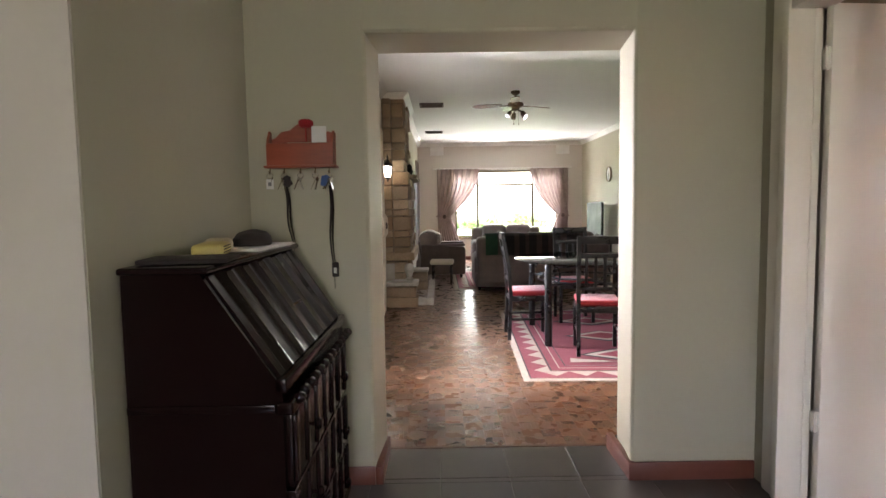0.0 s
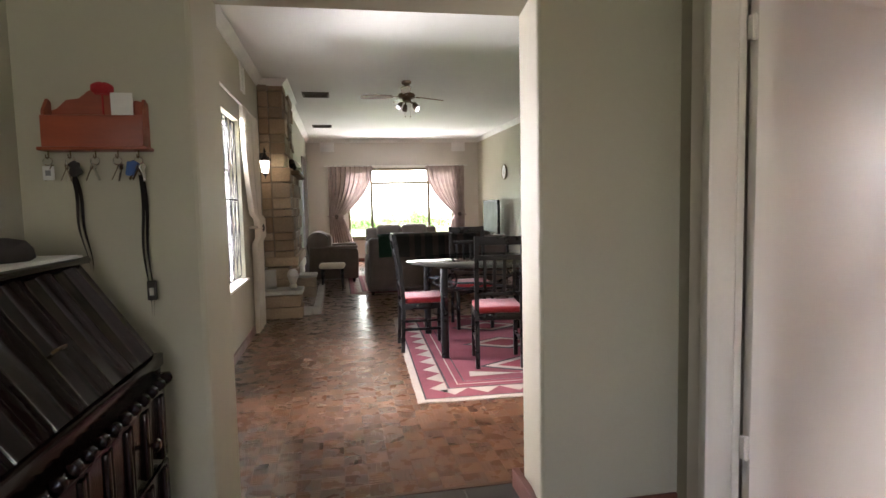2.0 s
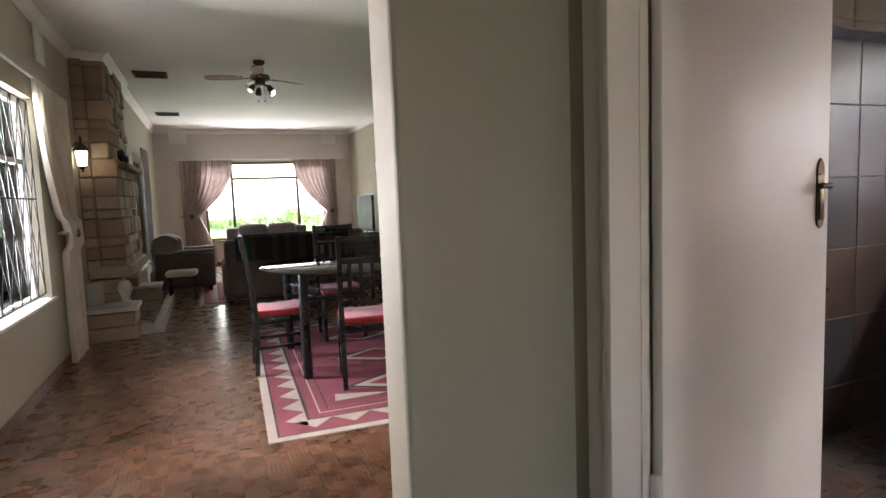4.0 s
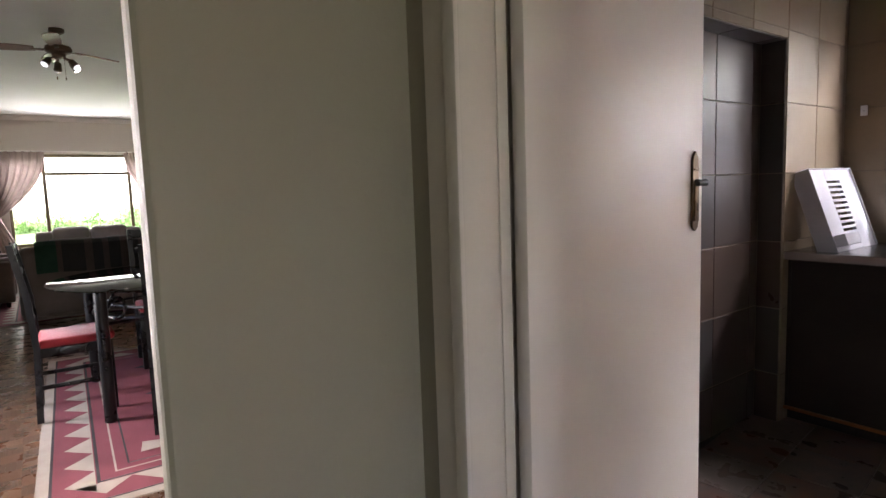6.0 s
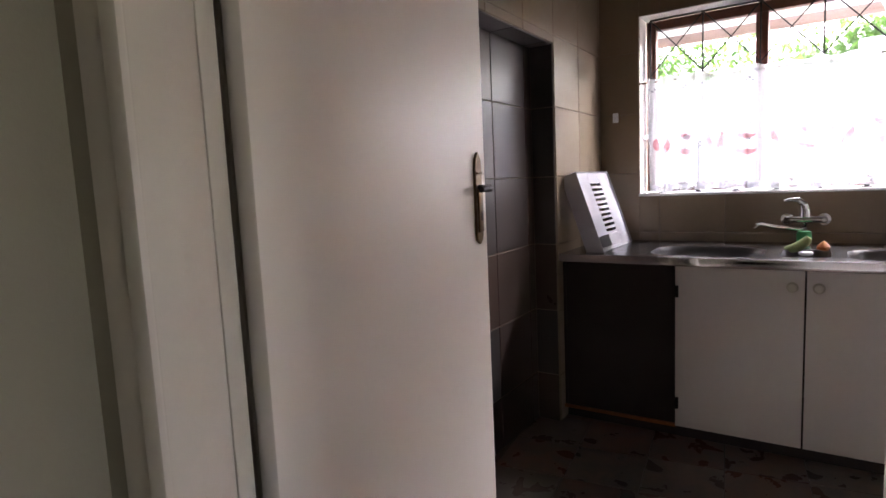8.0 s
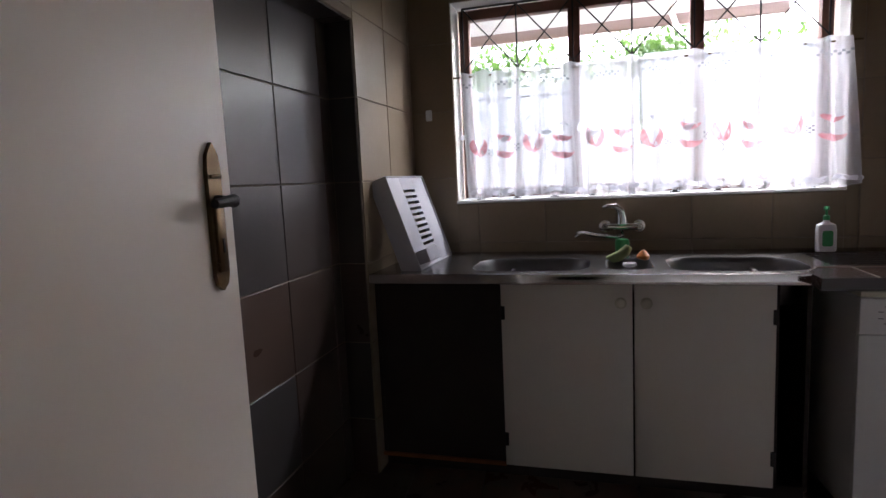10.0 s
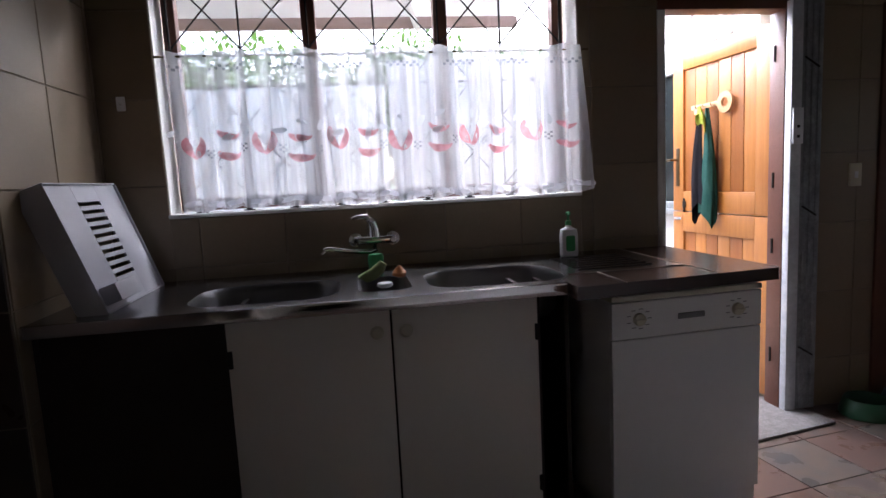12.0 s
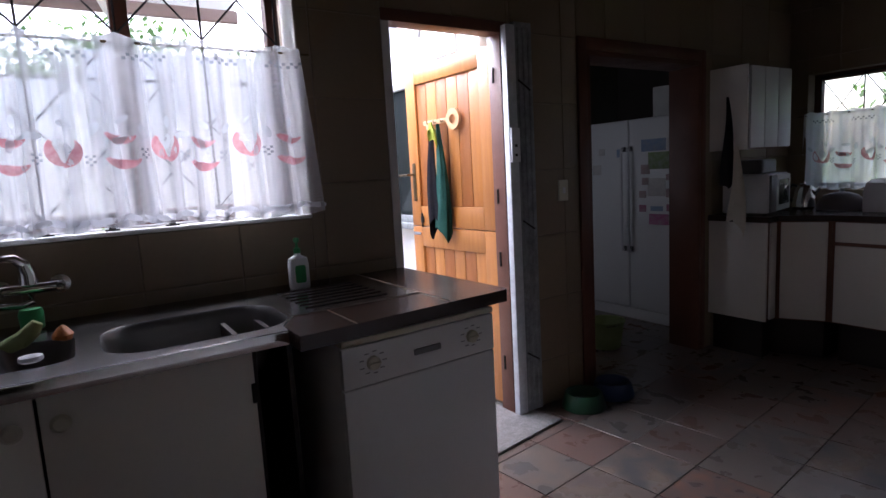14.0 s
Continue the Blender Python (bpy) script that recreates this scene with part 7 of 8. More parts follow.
ck = thing("wall_clock", (XE, 12.40, 2.03), "round white wall clock with a thin brass rim", "clock")
bm = bmesh.new()
vs = lathe(bm, [(0.002, 0.0), (0.155, 0.0), (0.165, 0.012), (0.16, 0.03), (0.148, 0.034), (0.145, 0.022), (0.002, 0.02)], seg=40)
turned(vs, Matrix.Rotation(radians(-90), 4, 'Y'))
part("rim", bm, M["brass"], ck)
bm = bmesh.new()
vs = lathe(bm, [(0.002, 0.022), (0.143, 0.022), (0.143, 0.025), (0.002, 0.026)], seg=40)
turned(vs, Matrix.Rotation(radians(-90), 4, 'Y'))
part("face", bm, M["white_plastic"], ck)
for a, l in ((40, 0.07), (160, 0.11)):
    bm = bmesh.new()
    vs = box(bm, -0.030, -0.027, -0.004, 0.004, -0.01, l)
    turned(vs, Matrix.Rotation(radians(a), 4, 'X'))
    part("clock_hand", bm, M["black"], ck)


# rugs
M["rug_pink"] = surface("rose_wool", (0.19, 0.040, 0.056), (0.235, 0.056, 0.073), 0.95, 0, 8, 220, 0.5)
M["rug_red"] = surface("dull_red_wool", (0.24, 0.035, 0.05), (0.19, 0.03, 0.042), 0.95, 0, 8, 220, 0.5)
M["rug_cream"] = surface("cream_wool", (0.43, 0.37, 0.31), (0.37, 0.31, 0.26), 0.95, 0, 9, 220, 0.5)
M["rug_dark"] = surface("charcoal_wool", (0.045, 0.035, 0.04), None, 0.95, 0, 9, 220, 0.5)


def woven_rug(name, place, rz, w, l, label):
    r = thing(name, place, label, "rug", rz=rz)
    bm = bmesh.new()
    box(bm, 0, w, 0, l, 0, 0.008, 0.003)
    part("ground_weave", bm, M["rug_cream"], r)
    layer = [0.0085]

    def flat(nm, mt, quads):
        bm = bmesh.new()
        z = layer[0]
        for q in quads:
            vs = [bm.verts.new((x, y, z)) for x, y in q]
            bm.faces.new(vs)
        part(nm, bm, mt, r)
        layer[0] += 0.0006

    def frame_quads(o, i):
        return [[(o, o), (w - o, o), (w - i, i), (i, i)], [(w - o, o), (w - o, l - o), (w - i, l - i), (w - i, i)], [(w - o, l - o), (o, l - o), (i, l - i), (w - i, l - i)], [(o, l - o), (o, o), (i, i), (i, l - i)]]

    flat("dark_line", M["rug_dark"], frame_quads(0.055, 0.068))
    flat("outer_border", M["rug_pink"], frame_quads(0.068, 0.25))
    tri = []
    n = 7
    for k in range(n):
        a, b = 0.16 + (w - 0.32) * k / n, 0.16 + (w - 0.32) * (k + 1) / n
        tri += [[(a, 0.245), (b, 0.245), ((a + b) / 2, 0.115)], [(b, l - 0.245), (a, l - 0.245), ((a + b) / 2, l - 0.115)]]
    n = 11
    for k in range(n):
        a, b = 0.16 + (l - 0.32) * k / n, 0.16 + (l - 0.32) * (k + 1) / n
        tri += [[(0.245, b), (0.245, a), (0.115, (a + b) / 2)], [(w - 0.245, a), (w - 0.245, b), (w - 0.115, (a + b) / 2)]]
    for q in tri:
        flat("triangle_motif", M["rug_cream"], [q])
        layer[0] -= 0.0006
    layer[0] += 0.0006
    flat("dark_line", M["rug_dark"], frame_quads(0.25, 0.265))
    flat("inner_border", M["rug_pink"], frame_quads(0.265, 0.33))
    flat("pale_line", M["rug_cream"], frame_quads(0.33, 0.34))
    flat("inner_border", M["rug_pink"], frame_quads(0.34, 0.39))
    flat("dark_line", M["rug_dark"], frame_quads(0.39, 0.40))
    flat("field", M["rug_pink"], [[(0.40, 0.40), (w - 0.40, 0.40), (w - 0.40, l - 0.40), (0.40, l - 0.40)]])
    cx = w / 2
    field = []
    for k, cy in enumerate((0.75, 1.5, 2.25)):
        if cy > l - 0.6:
            break
        field += [[(cx - 0.42, cy), (cx, cy - 0.24), (cx + 0.42, cy), (cx, cy + 0.24)]]
    for q in field:
        flat("diamond", M["rug_dark"], [q])
    for q in field:
        flat("diamond_centre", M["rug_cream"], [[((x - cx) * 0.86 + cx, (y - q[0][1]) * 0.86 + q[0][1]) for x, y in q]])
        flat("diamond_heart", M["rug_red"], [[((x - cx) * 0.6 + cx, (y - q[0][1]) * 0.6 + q[0][1]) for x, y in q]])
    for q in ([(0.46, 0.48), (0.86, 0.50), (0.48, 0.62)], [(w - 0.46, 0.48), (w - 0.48, 0.62), (w - 0.86, 0.50)], [(cx - 0.15, 0.50), (cx, 0.44), (cx + 0.15, 0.50), (cx, 0.56)]):
        flat("corner_wedge", M["rug_cream"], [q])
    bm = bmesh.new()
    random.seed(3)
    for k in range(int(w / 0.012)):
        for y0, s in ((0, -1), (l, 1)):
            x0 = k * 0.012 + 0.004
            tube(bm, [(x0, y0, 0.005), (x0 + random.uniform(-0.006, 0.006), y0 + s * random.uniform(0.012, 0.022), 0.003)], 0.002, 3)
    tagged(part("fringe", bm, M["rug_cream"], r), kind="stuff")


woven_rug("rug", (0.755, 4.495, 0.001), -2.1, 2.0, 3.0, "rose and cream flat-woven rug with triangle borders under the dining table")
woven_rug("rug", (0.34, 9.50, 0.001), 0, 2.3, 2.6, "rose and cream flat-woven rug in the lounge")
RUG = 0.016


# dining table and chairs
def dining_table():
    t = thing("dining_table", (1.645, 6.06, RUG), "round glass dining table on black scrolled legs", "table")
    M["table_glass"] = glass("thick_table_glass", (0.50, 0.58, 0.56), 0.01, 2.1)
    bm = bmesh.new()
    lathe(bm, [(0.002, 0.803), (0.745, 0.803), (0.755, 0.807), (0.755, 0.812), (0.748, 0.816), (0.002, 0.816)], seg=72)
    part("tabletop", bm, M["table_glass"], t)
    bm = bmesh.new()
    tube(bm, [(0.52 * math.cos(k * math.tau / 48), 0.52 * math.sin(k * math.tau / 48), 0.775) for k in range(48)], 0.013, 8, True)
    part("top_ring", bm, M["black"], t)
    bm = bmesh.new()
    tube(bm, [(0.50 * math.cos(k * math.tau / 48), 0.50 * math.sin(k * math.tau / 48), 0.60) for k in range(48)], 0.010, 8, True)
    part("lower_ring", bm, M["black"], t)
    for k in range(4):
        a = radians(45 + 90 * k)
        d = Vector((math.cos(a), math.sin(a), 0))
        bm = bmesh.new()
        tube(bm, [d * 0.695 + Vector((0, 0, 0)), d * 0.695 + Vector((0, 0, 0.70)), d * 0.69 + Vector((0, 0, 0.797))], 0.036, 14)
        leg = part("leg", bm, M["black"], t)
        bm = bmesh.new()
        s = Vector((-d.y, d.x, 0))
        pts = []
        for i in range(28):
            u = i / 27 * 1.7 * math.pi
            rr = 0.085 - 0.030 * i / 27
            pts.append(d * 0.58 + d * (rr * math.cos(u) - 0.02) + Vector((0, 0, 0.665 + rr * math.sin(u))))
        tube(bm, pts, 0.011, 8)
        part("scroll", bm, M["black"], leg)
        bm = bmesh.new()
        tube(bm, [d * 0.69 + Vector((0, 0, 0.60)), d * 0.30 + Vector((0, 0, 0.56)), d * 0.02 + Vector((0, 0, 0.58))], 0.012, 8)
        part("brace", bm, M["black"], leg)


dining_table()


def dining_chair(place, rz):
    """Back at local y = 0, the seat runs to +y, with x centred."""
    c = thing("dining_chair", place, "black wooden dining chair with a red padded seat", "chair", "chairs round the dining table", rz=rz)
    w, d, h = 0.41, 0.42, 1.10
    for s in (-1, 1):
        bm = bmesh.new()
        x = s * (w / 2 - 0.018)
        lo = [(x - 0.018, -0.018), (x + 0.018, -0.018), (x + 0.018, 0.018), (x - 0.018, 0.018)]
        rings = []
        for z, off in ((0, 0.0), (0.45, 0.02), (0.75, 0.0), (h, -0.06)):
            rings.append([bm.verts.new((a, b + off, z)) for a, b in lo])
        for a, b in zip(rings, rings[1:]):
            for k in range(4):
                bm.faces.new((a[k], a[(k + 1) % 4], b[(k + 1) % 4], b[k]))
        bm.faces.new(rings[0])
        bm.faces.new(rings[-1])
        part("back_post", bm, M["black"], c)
        bm = bmesh.new()
        box(bm, x - 0.018, x + 0.018, d - 0.036, d, 0, 0.455, 0.004)
        part("front_leg", bm, M["black"], c)
        bm = bmesh.new()
        box(bm, x - 0.010, x + 0.010, 0.018, d - 0.03, 0.20, 0.225, 0.003)
        part("stretcher", bm, M["black"], c)
    for z0, z1, off in ((h - 0.075, h - 0.005, -0.052), (h - 0.20, h - 0.16, -0.030), (0.60, 0.635, 0.008)):
        bm = bmesh.new()
        box(bm, -w / 2 + 0.03, w / 2 - 0.03, off - 0.012, off + 0.012, z0, z1, 0.005)
        part("back_rail", bm, M["black"], c)
    for k in range(4):
        x = -0.12 + k * 0.08
        bm = bmesh.new()
        vs = box(bm, x - 0.014, x + 0.014, -0.008, 0.008, 0.63, h - 0.195, 0.003)
        for v in vs:
            v.co.y += 0.008 - 0.045 * (v.co.z - 0.63) / 0.30
        part("back_slat", bm, M["black"], c)
    bm = bmesh.new()
    for r in ((-w / 2 + 0.018, w / 2 - 0.018, d - 0.032, d - 0.008, 0.40, 0.455), (-w / 2 + 0.018, w / 2 - 0.018, 0.004, 0.026, 0.40, 0.455), (-w / 2 + 0.004, -w / 2 + 0.028, 0.02, d - 0.03, 0.40, 0.455), (w / 2 - 0.028, w / 2 - 0.004, 0.02, d - 0.03, 0.40, 0.455)):
        box(bm, *r, 0.003)
    part("seat_frame", bm, M["black"], c)
    bm = bmesh.new()
    cushion(bm, -w / 2 + 0.005, w / 2 - 0.005, 0.025, d + 0.01, 0.452, 0.51, 0.025)
    part("seat", bm, M["red_seat"], c, "red padded seat")
    return c


ch = dining_chair((0.805, 6.02, RUG), -91)
copy_thing(ch, pose(1.535, 5.135, RUG, 0, 0, -9))
copy_thing(ch, pose(1.70, 7.02, RUG, 0, 0, 178))
copy_thing(ch, pose(2.62, 6.10, RUG, 0, 0, 92))


# ---- outside ----
def leaf_cluster(name, place, size, count, label, seed, cat="tree", trunk=0.0):
    """A tree or bush: a trunk with limbs and a crown of many small leaves in clumps."""
    random.seed(seed)
    t = thing(name, place, label, cat)
    if trunk:
        bm = bmesh.new()
        tube(bm, [(0, 0, -0.1), (0.06, 0.03, trunk * 0.5), (0.0, 0.05, trunk), (0.05, 0, trunk + size[2] * 0.5)], [0.14, 0.11, 0.09, 0.03], 10)
        for k in range(6):
            a = k * 1.05
            tube(bm, [(0, 0.04, trunk * (0.75 + 0.05 * k)), (0.5 * size[0] * math.cos(a), 0.5 * size[1] * math.sin(a), trunk + 0.3 * size[2])], [0.05, 0.015], 6)
        part("trunk", bm, M["bark"], t)
    bm = bmesh.new()
    clumps = [(random.gauss(0, 0.42) * size[0], random.gauss(0, 0.42) * size[1], random.gauss(0.5, 0.28) * size[2], random.uniform(0.22, 0.5)) for _ in range(26)]
    for i in range(count):
        cx, cy, cz, r = clumps[i % len(clumps)]
        p = Vector((cx, cy, cz + trunk)) + Vector((random.gauss(0, r), random.gauss(0, r), random.gauss(0, r * 0.8)))
        if p.z < 0.02:
            p.z = random.uniform(0.02, 0.3)
        a = Matrix.Rotation(random.uniform(0, 6.28), 3, 'Z') @ Matrix.Rotation(random.uniform(-1.1, 1.1), 3, 'X')
        s = random.uniform(0.05, 0.10)
        vs = [bm.verts.new(p + a @ Vector(q) * s) for q in ((0, -1, 0), (0.45, 0, 0.12), (0, 1, 0), (-0.45, 0, 0.12))]
        bm.faces.new(vs)
    part("crown", bm, M["leaf"], t)


M["bark"] = surface("bark", (0.10, 0.075, 0.055), None, 0.95, 0, 8, 50, 0.8)
m, nt, b = nodes_of("leaf")
g = nt.nodes.new("ShaderNodeNewGeometry")
col = mix(nt, g.outputs["Random Per Island"], (0.065, 0.145, 0.03), (0.12, 0.22, 0.05))
nt.links.new(col, b.inputs["Base Color"])
b.inputs["Roughness"].default_value = 0.55
tr = nt.nodes.new("ShaderNodeBsdfTranslucent")
nt.links.new(col, tr.inputs[0])
x = nt.nodes.new("ShaderNodeMixShader")
x.inputs[0].default_value = 0.5
nt.links.new(b.outputs[0], x.inputs[1])
nt.links.new(tr.outputs[0], x.inputs[2])
nt.links.new(x.outputs[0], nt.nodes["Material Output"].inputs[0])
M["leaf"] = m
# beyond the yard
leaf_cluster("tree", (12.6, 4.0, -0.15), (1.3, 1.5, 1.5), 9000, "leafy green tree beyond the yard", 2, "tree", 1.9)
leaf_cluster("tree", (13.2, 1.0, -0.15), (1.3, 1.5, 1.5), 9000, "leafy green tree beyond the yard", 7, "tree", 2.2)
leaf_cluster("tree", (12.2, 7.0, -0.15), (1.5, 1.6, 1.6), 7000, "leafy green tree beyond the yard", 9, "tree", 1.6)
leaf_cluster("tree", (4.0, -7.4, -0.15), (1.5, 1.2, 1.8), 4200, "leafy green tree outside the far window", 5, "tree", 1.3)
leaf_cluster("tree", (1.0, -8.2, -0.15), (1.5, 1.2, 1.8), 3500, "leafy green tree outside the far window", 15, "tree", 1.3)
leaf_cluster("bush", (3.2, -5.9, -0.15), (2.4, 0.8, 2.3), 9000, "dense green bush outside the far window", 31, "bush")
leaf_cluster("bush", (4.6, 36.0, -0.15), (2.6, 1.6, 1.1), 4500, "green garden bush on the lawn", 11, "bush")
leaf_cluster("bush", (0.4, 39.0, -0.15), (2.8, 1.6, 1.0), 4500, "green garden bush on the lawn", 13, "bush")
leaf_cluster("tree", (-2.6, 12.2, -0.15), (0.9, 1.2, 1.2), 4500, "leafy green tree outside the side window", 21, "tree", 0.9)
leaf_cluster("tree", (-2.1, 9.6, -0.15), (0.5, 0.8, 1.1), 3500, "leafy green shrub outside the side window", 23, "shrub", 0.4)
# outbuilding across the yard with a roof on rafters
ob_h = thing("outbuilding", (0, 0, 0), "white outbuilding with an overhanging tin roof across the yard", "building")
bm = bmesh.new()
box(bm, 8.3, 8.5, -0.34, 1.55, -0.15, 2.6)
box(bm, 9.2, 9.4, 1.55, 8.0, -0.15, 2.5)
part("wall", bm, M["outer_wall"], ob_h)
M["tin"] = surface("pale_corrugated_roof", (0.55, 0.56, 0.58), (0.48, 0.49, 0.52), 0.5, 0.2, 3, 30, 0.1)
bm = bmesh.new()
n = 60
top, low = [], []
for i in range(n + 1):
    y = 0.75 + 4.5 * i / n
    z = 0.02 * (i % 2)
    top.append(bm.verts.new((5.16, y, 3.05 + z)))
    low.append(bm.verts.new((6.6, y, 2.76 + z)))
for i in range(n):
    bm.faces.new((top[i], top[i + 1], low[i + 1], low[i]))
bmesh.ops.solidify(bm, geom=bm.faces[:], thickness=0.006)
vr = thing("lean_to_roof", (0, 0, 0), "pale tin roof over the yard on white rafters", "roof")
part("roof_sheet", bm, M["tin"], vr)
for y in (0.8, 1.6, 2.4, 3.2, 4.0, 4.8):
    bm = bmesh.new()
    prism(bm, [(5.16, 2.95), (6.6, 2.66), (6.6, 2.735), (5.16, 3.025)], "y", y, y + 0.05)
    part("rafter", bm, M["outer_wall"], vr)
bm = bmesh.new()
box(bm, 6.6, 6.63, 0.7, 5.3, 2.50, 2.765, 0.003)
part("fascia", bm, M["outer_wall"], vr)
M["purlin"] = surface("weathered_pink_brown_beam", (0.30, 0.22, 0.20), (0.24, 0.175, 0.155), 0.8, 0, 4, 50, 0.2, (6, 1, 6))
for px, pz in ((6.52, 2.455), (6.02, 2.55), (5.55, 2.66)):
    bm = bmesh.new()
    box(bm, px, px + 0.05, 0.7, 5.3, pz, pz + 0.075, 0.003)
    part("purlin", bm, M["purlin"], vr)
bm = bmesh.new()
tube(bm, [(6.55, 1.45, 2.45), (6.0, 1.62, 2.62)], 0.022, 8)
part("brace", bm, M["outer_wall"], vr)
for y in (3.4, 5.2):
    bm = bmesh.new()
    tube(bm, [(6.58, y, -0.03), (6.58, y, 2.66)], 0.04, 12)
    part("post", bm, M["outer_wall"], vr)
# pipe and window on the outside wall beside the door
bm = bmesh.new()
tube(bm, [(5.95, -0.29, 3.0), (5.95, -0.29, 2.35), (5.95, -0.27, 2.25), (5.95, -0.20, 2.18)], 0.05, 14)
solid("drain_pipe", bm, M["outer_wall"], "white waste pipe on the outside wall", "pipe")
w6 = thing("small_window", (6.02, -0.34, 1.05), "small dark framed window on the outside wall", "window")
bm = bmesh.new()
for r in ((0, 0.05, 0, 1.0), (0.75, 0.8, 0, 1.0), (0.05, 0.75, 0, 0.05), (0.05, 0.75, 0.95, 1.0)):
    box(bm, r[0], r[1], 0, 0.05, r[2], r[3], 0.003)
part("frame", bm, M["worn_grey"], w6)
bm = bmesh.new()
box(bm, 0.05, 0.75, 0.012, 0.018, 0.05, 0.95)
part("pane", bm, M["screen"], w6)
bm = bmesh.new()
box(bm, -0.06, 0.86, 0.0, 0.10, -0.04, 0.0, 0.004)
part("sill", bm, M["worn_grey"], w6)
# glowing sheet added far outside the garden and side windows for overexposed daylight
M["daylight_glow"] = glow("daylight_backdrop_glow", (0.93, 1.0, 0.92), 0.5)
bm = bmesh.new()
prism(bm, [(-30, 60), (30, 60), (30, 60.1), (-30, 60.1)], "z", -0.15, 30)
setting("backdrop_garden", bm, M["daylight_glow"], "added glowing sheet for the bright distance beyond the garden")


# ---- pieces of floors and walls ----
cache = {}


def piece(name, parent, dims, place, material, bev=0.0025):
    """One tile: a low bevelled slab; alike ones share their mesh."""
    key = (name, material.name) + tuple(round(v, 3) for v in dims)
    if key not in cache:
        bm = bmesh.new()
        a, b, c = (v / 2 for v in dims)
        box(bm, -a, a, -b, b, -c, c, bev, 1)
        ob = link_mesh(name, bm, material, 0)
        cache[key] = ob.data
    else:
        ob = new(name, cache[key])
    ob.parent = parent
    ob.location = place
    return ob


def lay(name, parent, axis, at, thick, regions, size, origin, material, gap=0.004):
    """Tiles in a plane. axis: the normal; at: the height of the bed; regions: rectangles (u0, u1, v0, v1)."""
    for u0, u1, v0, v1 in regions:
        i0, i1 = math.floor((u0 - origin[0]) / size[0]), math.ceil((u1 - origin[0]) / size[0])
        j0, j1 = math.floor((v0 - origin[1]) / size[1]), math.ceil((v1 - origin[1]) / size[1])
        for i in range(i0, i1):
            for j in range(j0, j1):
                a0, a1 = max(u0, origin[0] + i * size[0] + gap / 2), min(u1, origin[0] + (i + 1) * size[0] - gap / 2)
                b0, b1 = max(v0, origin[1] + j * size[1] + gap / 2), min(v1, origin[1] + (j + 1) * size[1] - gap / 2)
                if a1 - a0 < 0.015 or b1 - b0 < 0.015:
                    continue
                cu, cv, w = (a0 + a1) / 2, (b0 + b1) / 2, at + thick / 2
                if axis == "z":
                    piece(name, parent, (a1 - a0, b1 - b0, abs(thick)), (cu, cv, w), material)
                elif axis == "y":
                    piece(name, parent, (a1 - a0, abs(thick), b1 - b0), (cu, w, cv), material)
                else:
                    piece(name, parent, (abs(thick), a1 - a0, b1 - b0), (w, cu, cv), material)


O = bpy.data.objects
lay("floor_tile", O["floor_hall"], "z", -0.006, 0.006, [(-3.0, 1.70, -3.0, HALL_N), (-0.205, 1.06, HALL_N, DIN_S + 0.048)], (0.356, 0.385), (0.098, 2.925), M["slate"])


def askew_floor(parent, size, origin, turn, material):
    """Square tiles on a grid turned against the walls; tiles at the edges run under them."""
    m = Matrix.Rotation(turn, 4, 'Z')
    for i in range(-12, 12):
        for j in range(-16, 16):
            p = Vector((*origin, 0)) + m @ Vector(((i + 0.5) * size, (j + 0.5) * size, 0))
            room = 1.84 < p.x < KE + 0.05 and KS - 0.05 < p.y < KN + 0.12
            pantry = KE < p.x < PX1 and -3.4 < p.y < -0.62
            sill = KE < p.x < KE + 0.1 and BY0 < p.y < BY1
            if room or pantry or sill:
                ob = piece("floor_tile", parent, (size - 0.005, size - 0.005, 0.006), (p.x, p.y, -0.003), material, 0.0012)
                ob.rotation_euler = (0, 0, turn)


askew_floor(O["floor_kitchen"], 0.333, (4.267, -0.126), radians(7), M["slate_rust"])
TS = 0.37
lay("niche_tile", O["wall_kitchen_north"], "y", NBACK, -0.006, [(NX0, NX1, 0, NTOP)], (TS, TS), (3.70, 0.27), M["niche_tile"])
lay("niche_tile", O["wall_kitchen_north"], "x", NX1, -0.006, [(KN + 0.002, NBACK - 0.008, 0, NTOP)], (TS, TS), (KN, 0.27), M["niche_tile"])
lay("niche_tile", O["wall_kitchen_north"], "z", NTOP, -0.006, [(NX0, NX1 - 0.008, KN + 0.002, NBACK - 0.008)], (TS, TS), (3.70, KN), M["niche_tile"])
lay("wall_tile", O["wall_kitchen_north"], "y", KN, -0.006, [(1.9, NX0, 0, KCEIL), (NX1 + 0.004, KE - 0.007, 0, KCEIL), (NX0, NX1 + 0.004, NTOP, KCEIL)], (TS, TS), (NX1 + 0.004, 0.27), M["beige_tile"])
lay("wall_tile", O["wall_kitchen_east"], "x", KE, -0.006, [
    (WY1, KN - 0.007, 0, KCEIL), (WY0, WY1, 0, WZ0 - 0.014), (WY0, WY1, WZ1, KCEIL), (BY1 + 0.014, WY0, 0, KCEIL), (BY0 - 0.012, BY1 + 0.014, BTOP + 0.014, KCEIL),
    (PY1 + 0.077, BY0 - 0.012, 0, KCEIL), (PY0 - 0.052, PY1 + 0.077, PTOP + 0.077, KCEIL), (KS, PY0 - 0.052, 0, KCEIL)], (TS, TS), (KN, 0.27), M["beige_tile"])
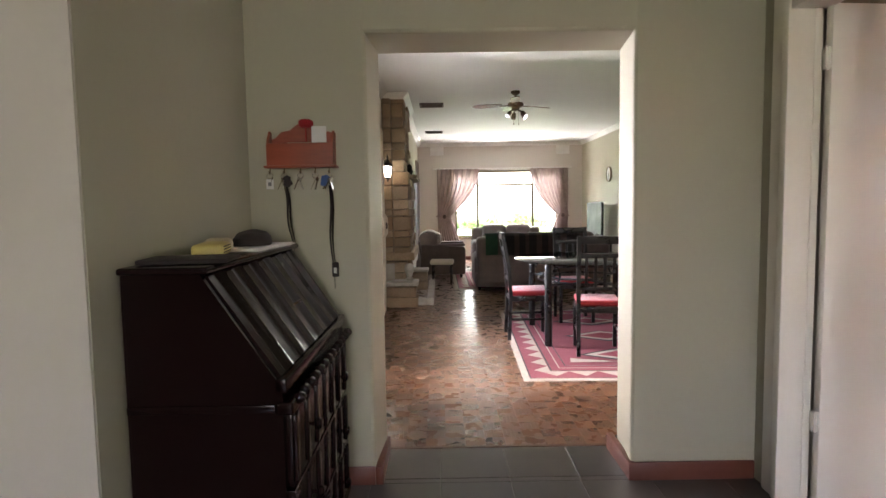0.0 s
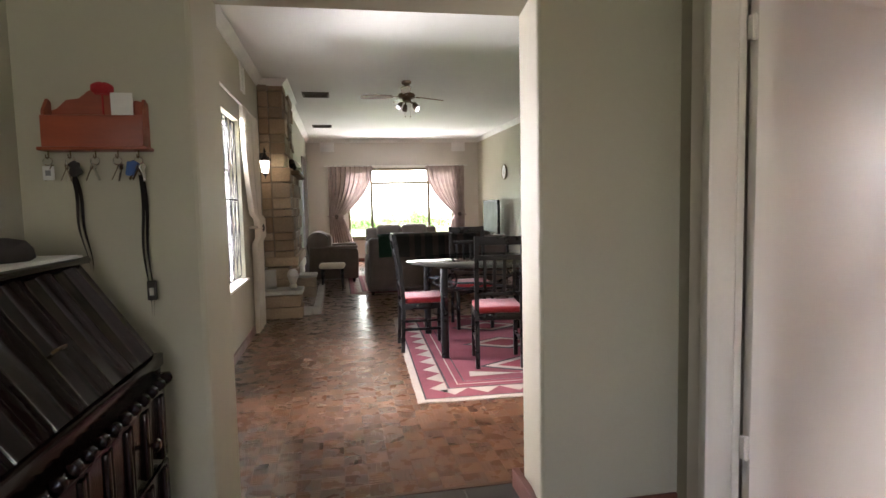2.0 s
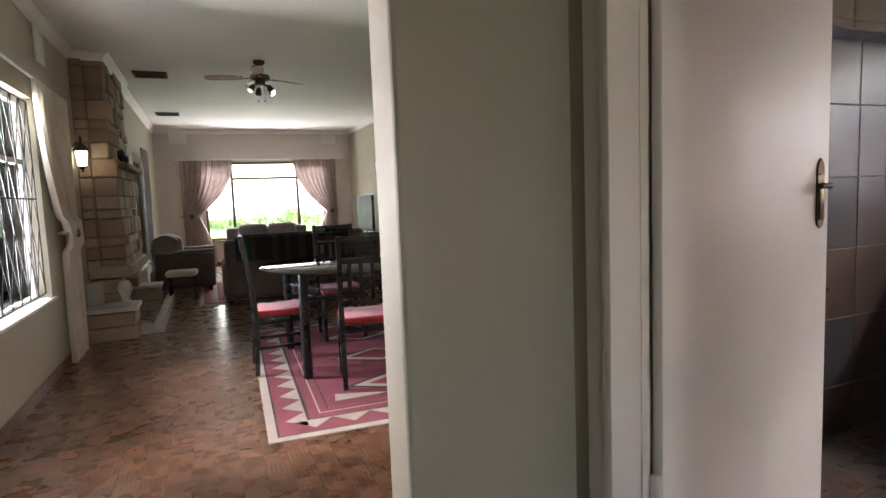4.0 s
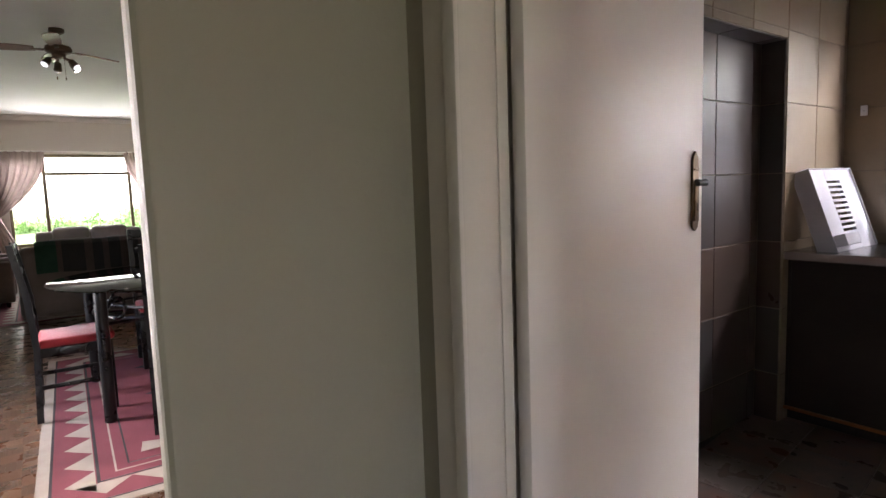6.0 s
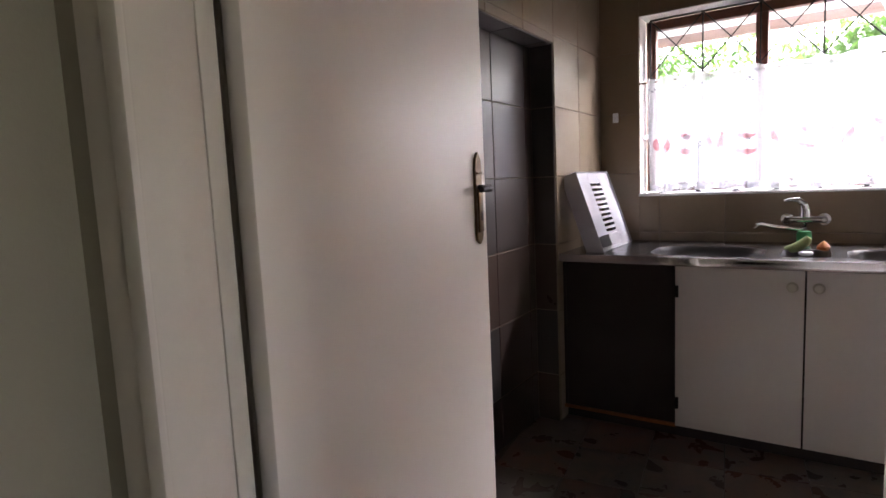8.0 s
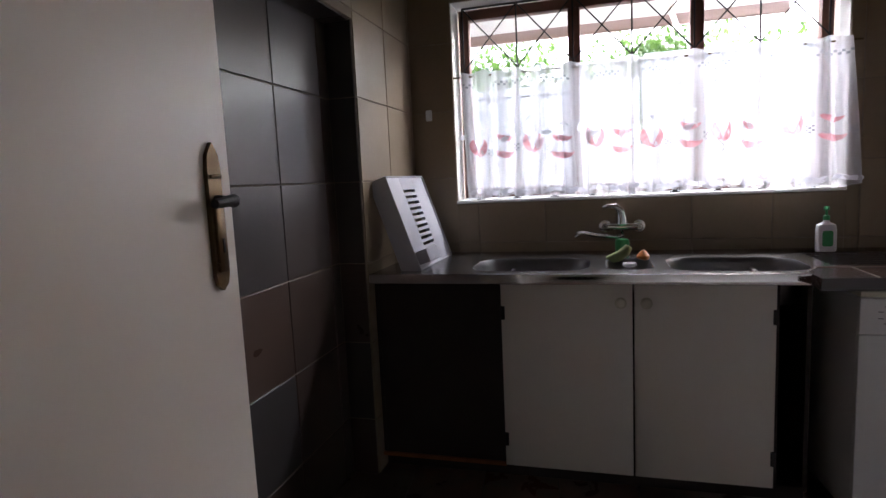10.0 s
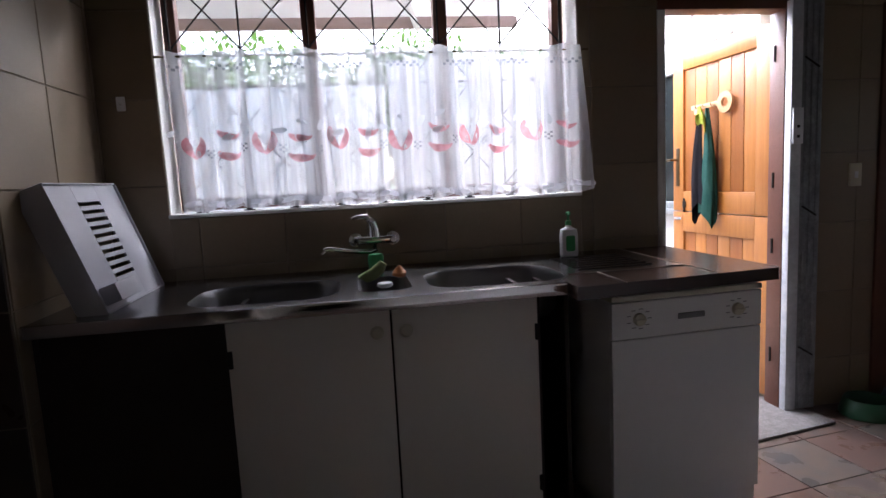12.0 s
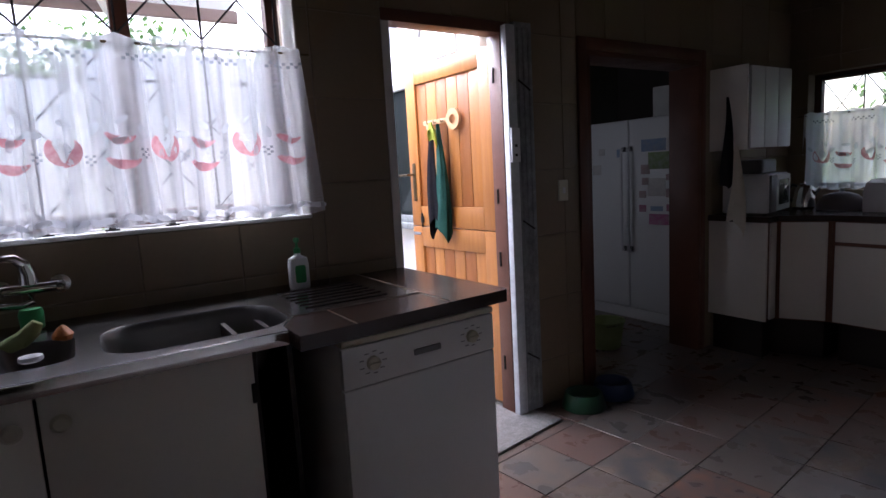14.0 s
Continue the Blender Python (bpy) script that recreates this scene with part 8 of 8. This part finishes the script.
lay("wall_tile", O["wall_kitchen_south"], "y", KS, 0.006, [(1.9, V0, 0.9, KCEIL), (V1, KE - 0.007, 0.9, KCEIL), (V0, V1, 0.9, VZ0), (V0, V1, VZ1, KCEIL)], (TS, TS), (KE, 0.27), M["beige_tile"])


# basket-weave parquet: squares of five fingers
def parquet():
    s, n = 0.118, 5
    finger = s / n
    random.seed(41)
    blocks = {}
    for turn, sheen_tone in ((0, 0), (0, 1), (1, 0), (1, 1)):
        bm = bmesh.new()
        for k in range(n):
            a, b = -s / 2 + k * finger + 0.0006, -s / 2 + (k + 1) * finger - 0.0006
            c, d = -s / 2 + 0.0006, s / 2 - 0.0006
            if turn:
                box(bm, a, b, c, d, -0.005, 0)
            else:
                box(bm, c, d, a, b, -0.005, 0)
        blocks[turn, sheen_tone] = link_mesh("parquet_block", bm, M["parquet_b" if sheen_tone else "parquet_a"], 0)
    unused = set(blocks)
    verts, faces, slots = [], [], []
    made = 0
    i1, j1 = int((XE - XW) / s), int((YF - DIN_S) / s)
    floor = O["floor_living"]
    for j in range(j1 + 1):
        for i in range(i1 + 1):
            x, y = XW + (i + 0.5) * s, DIN_S + 0.074 + (j + 0.5) * s
            if y + s / 2 > YF or x + s / 2 > XE:
                continue
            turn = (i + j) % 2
            sheen_tone = turn if random.random() < 0.96 else 1 - turn
            if made < 296 and -0.3 < x < 1.5 and y < 5.6:
                key = turn, sheen_tone
                if key in unused:
                    ob = blocks[key]
                    unused.remove(key)
                else:
                    ob = new("parquet_block", blocks[key].data)
                ob.parent = floor
                ob.location = (x, y, 0)
                made += 1
                continue
            for k in range(n):
                a, b = -s / 2 + k * finger + 0.0006, -s / 2 + (k + 1) * finger - 0.0006
                c, d = -s / 2 + 0.0006, s / 2 - 0.0006
                q = ((a, c), (b, c), (b, d), (a, d)) if turn else ((c, a), (d, a), (d, b), (c, b))
                o = len(verts)
                verts.extend((x + u, y + v, 0.0) for u, v in q)
                faces.append((o, o + 1, o + 2, o + 3))
                slots.append(sheen_tone)
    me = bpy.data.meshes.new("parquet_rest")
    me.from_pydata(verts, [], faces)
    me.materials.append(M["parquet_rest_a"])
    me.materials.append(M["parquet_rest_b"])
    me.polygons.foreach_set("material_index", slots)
    ob = new("parquet_rest", me)
    ob.parent = floor
    tagged(ob, "red-brown basket-weave parquet blocks", "", "", "stuff")


parquet()
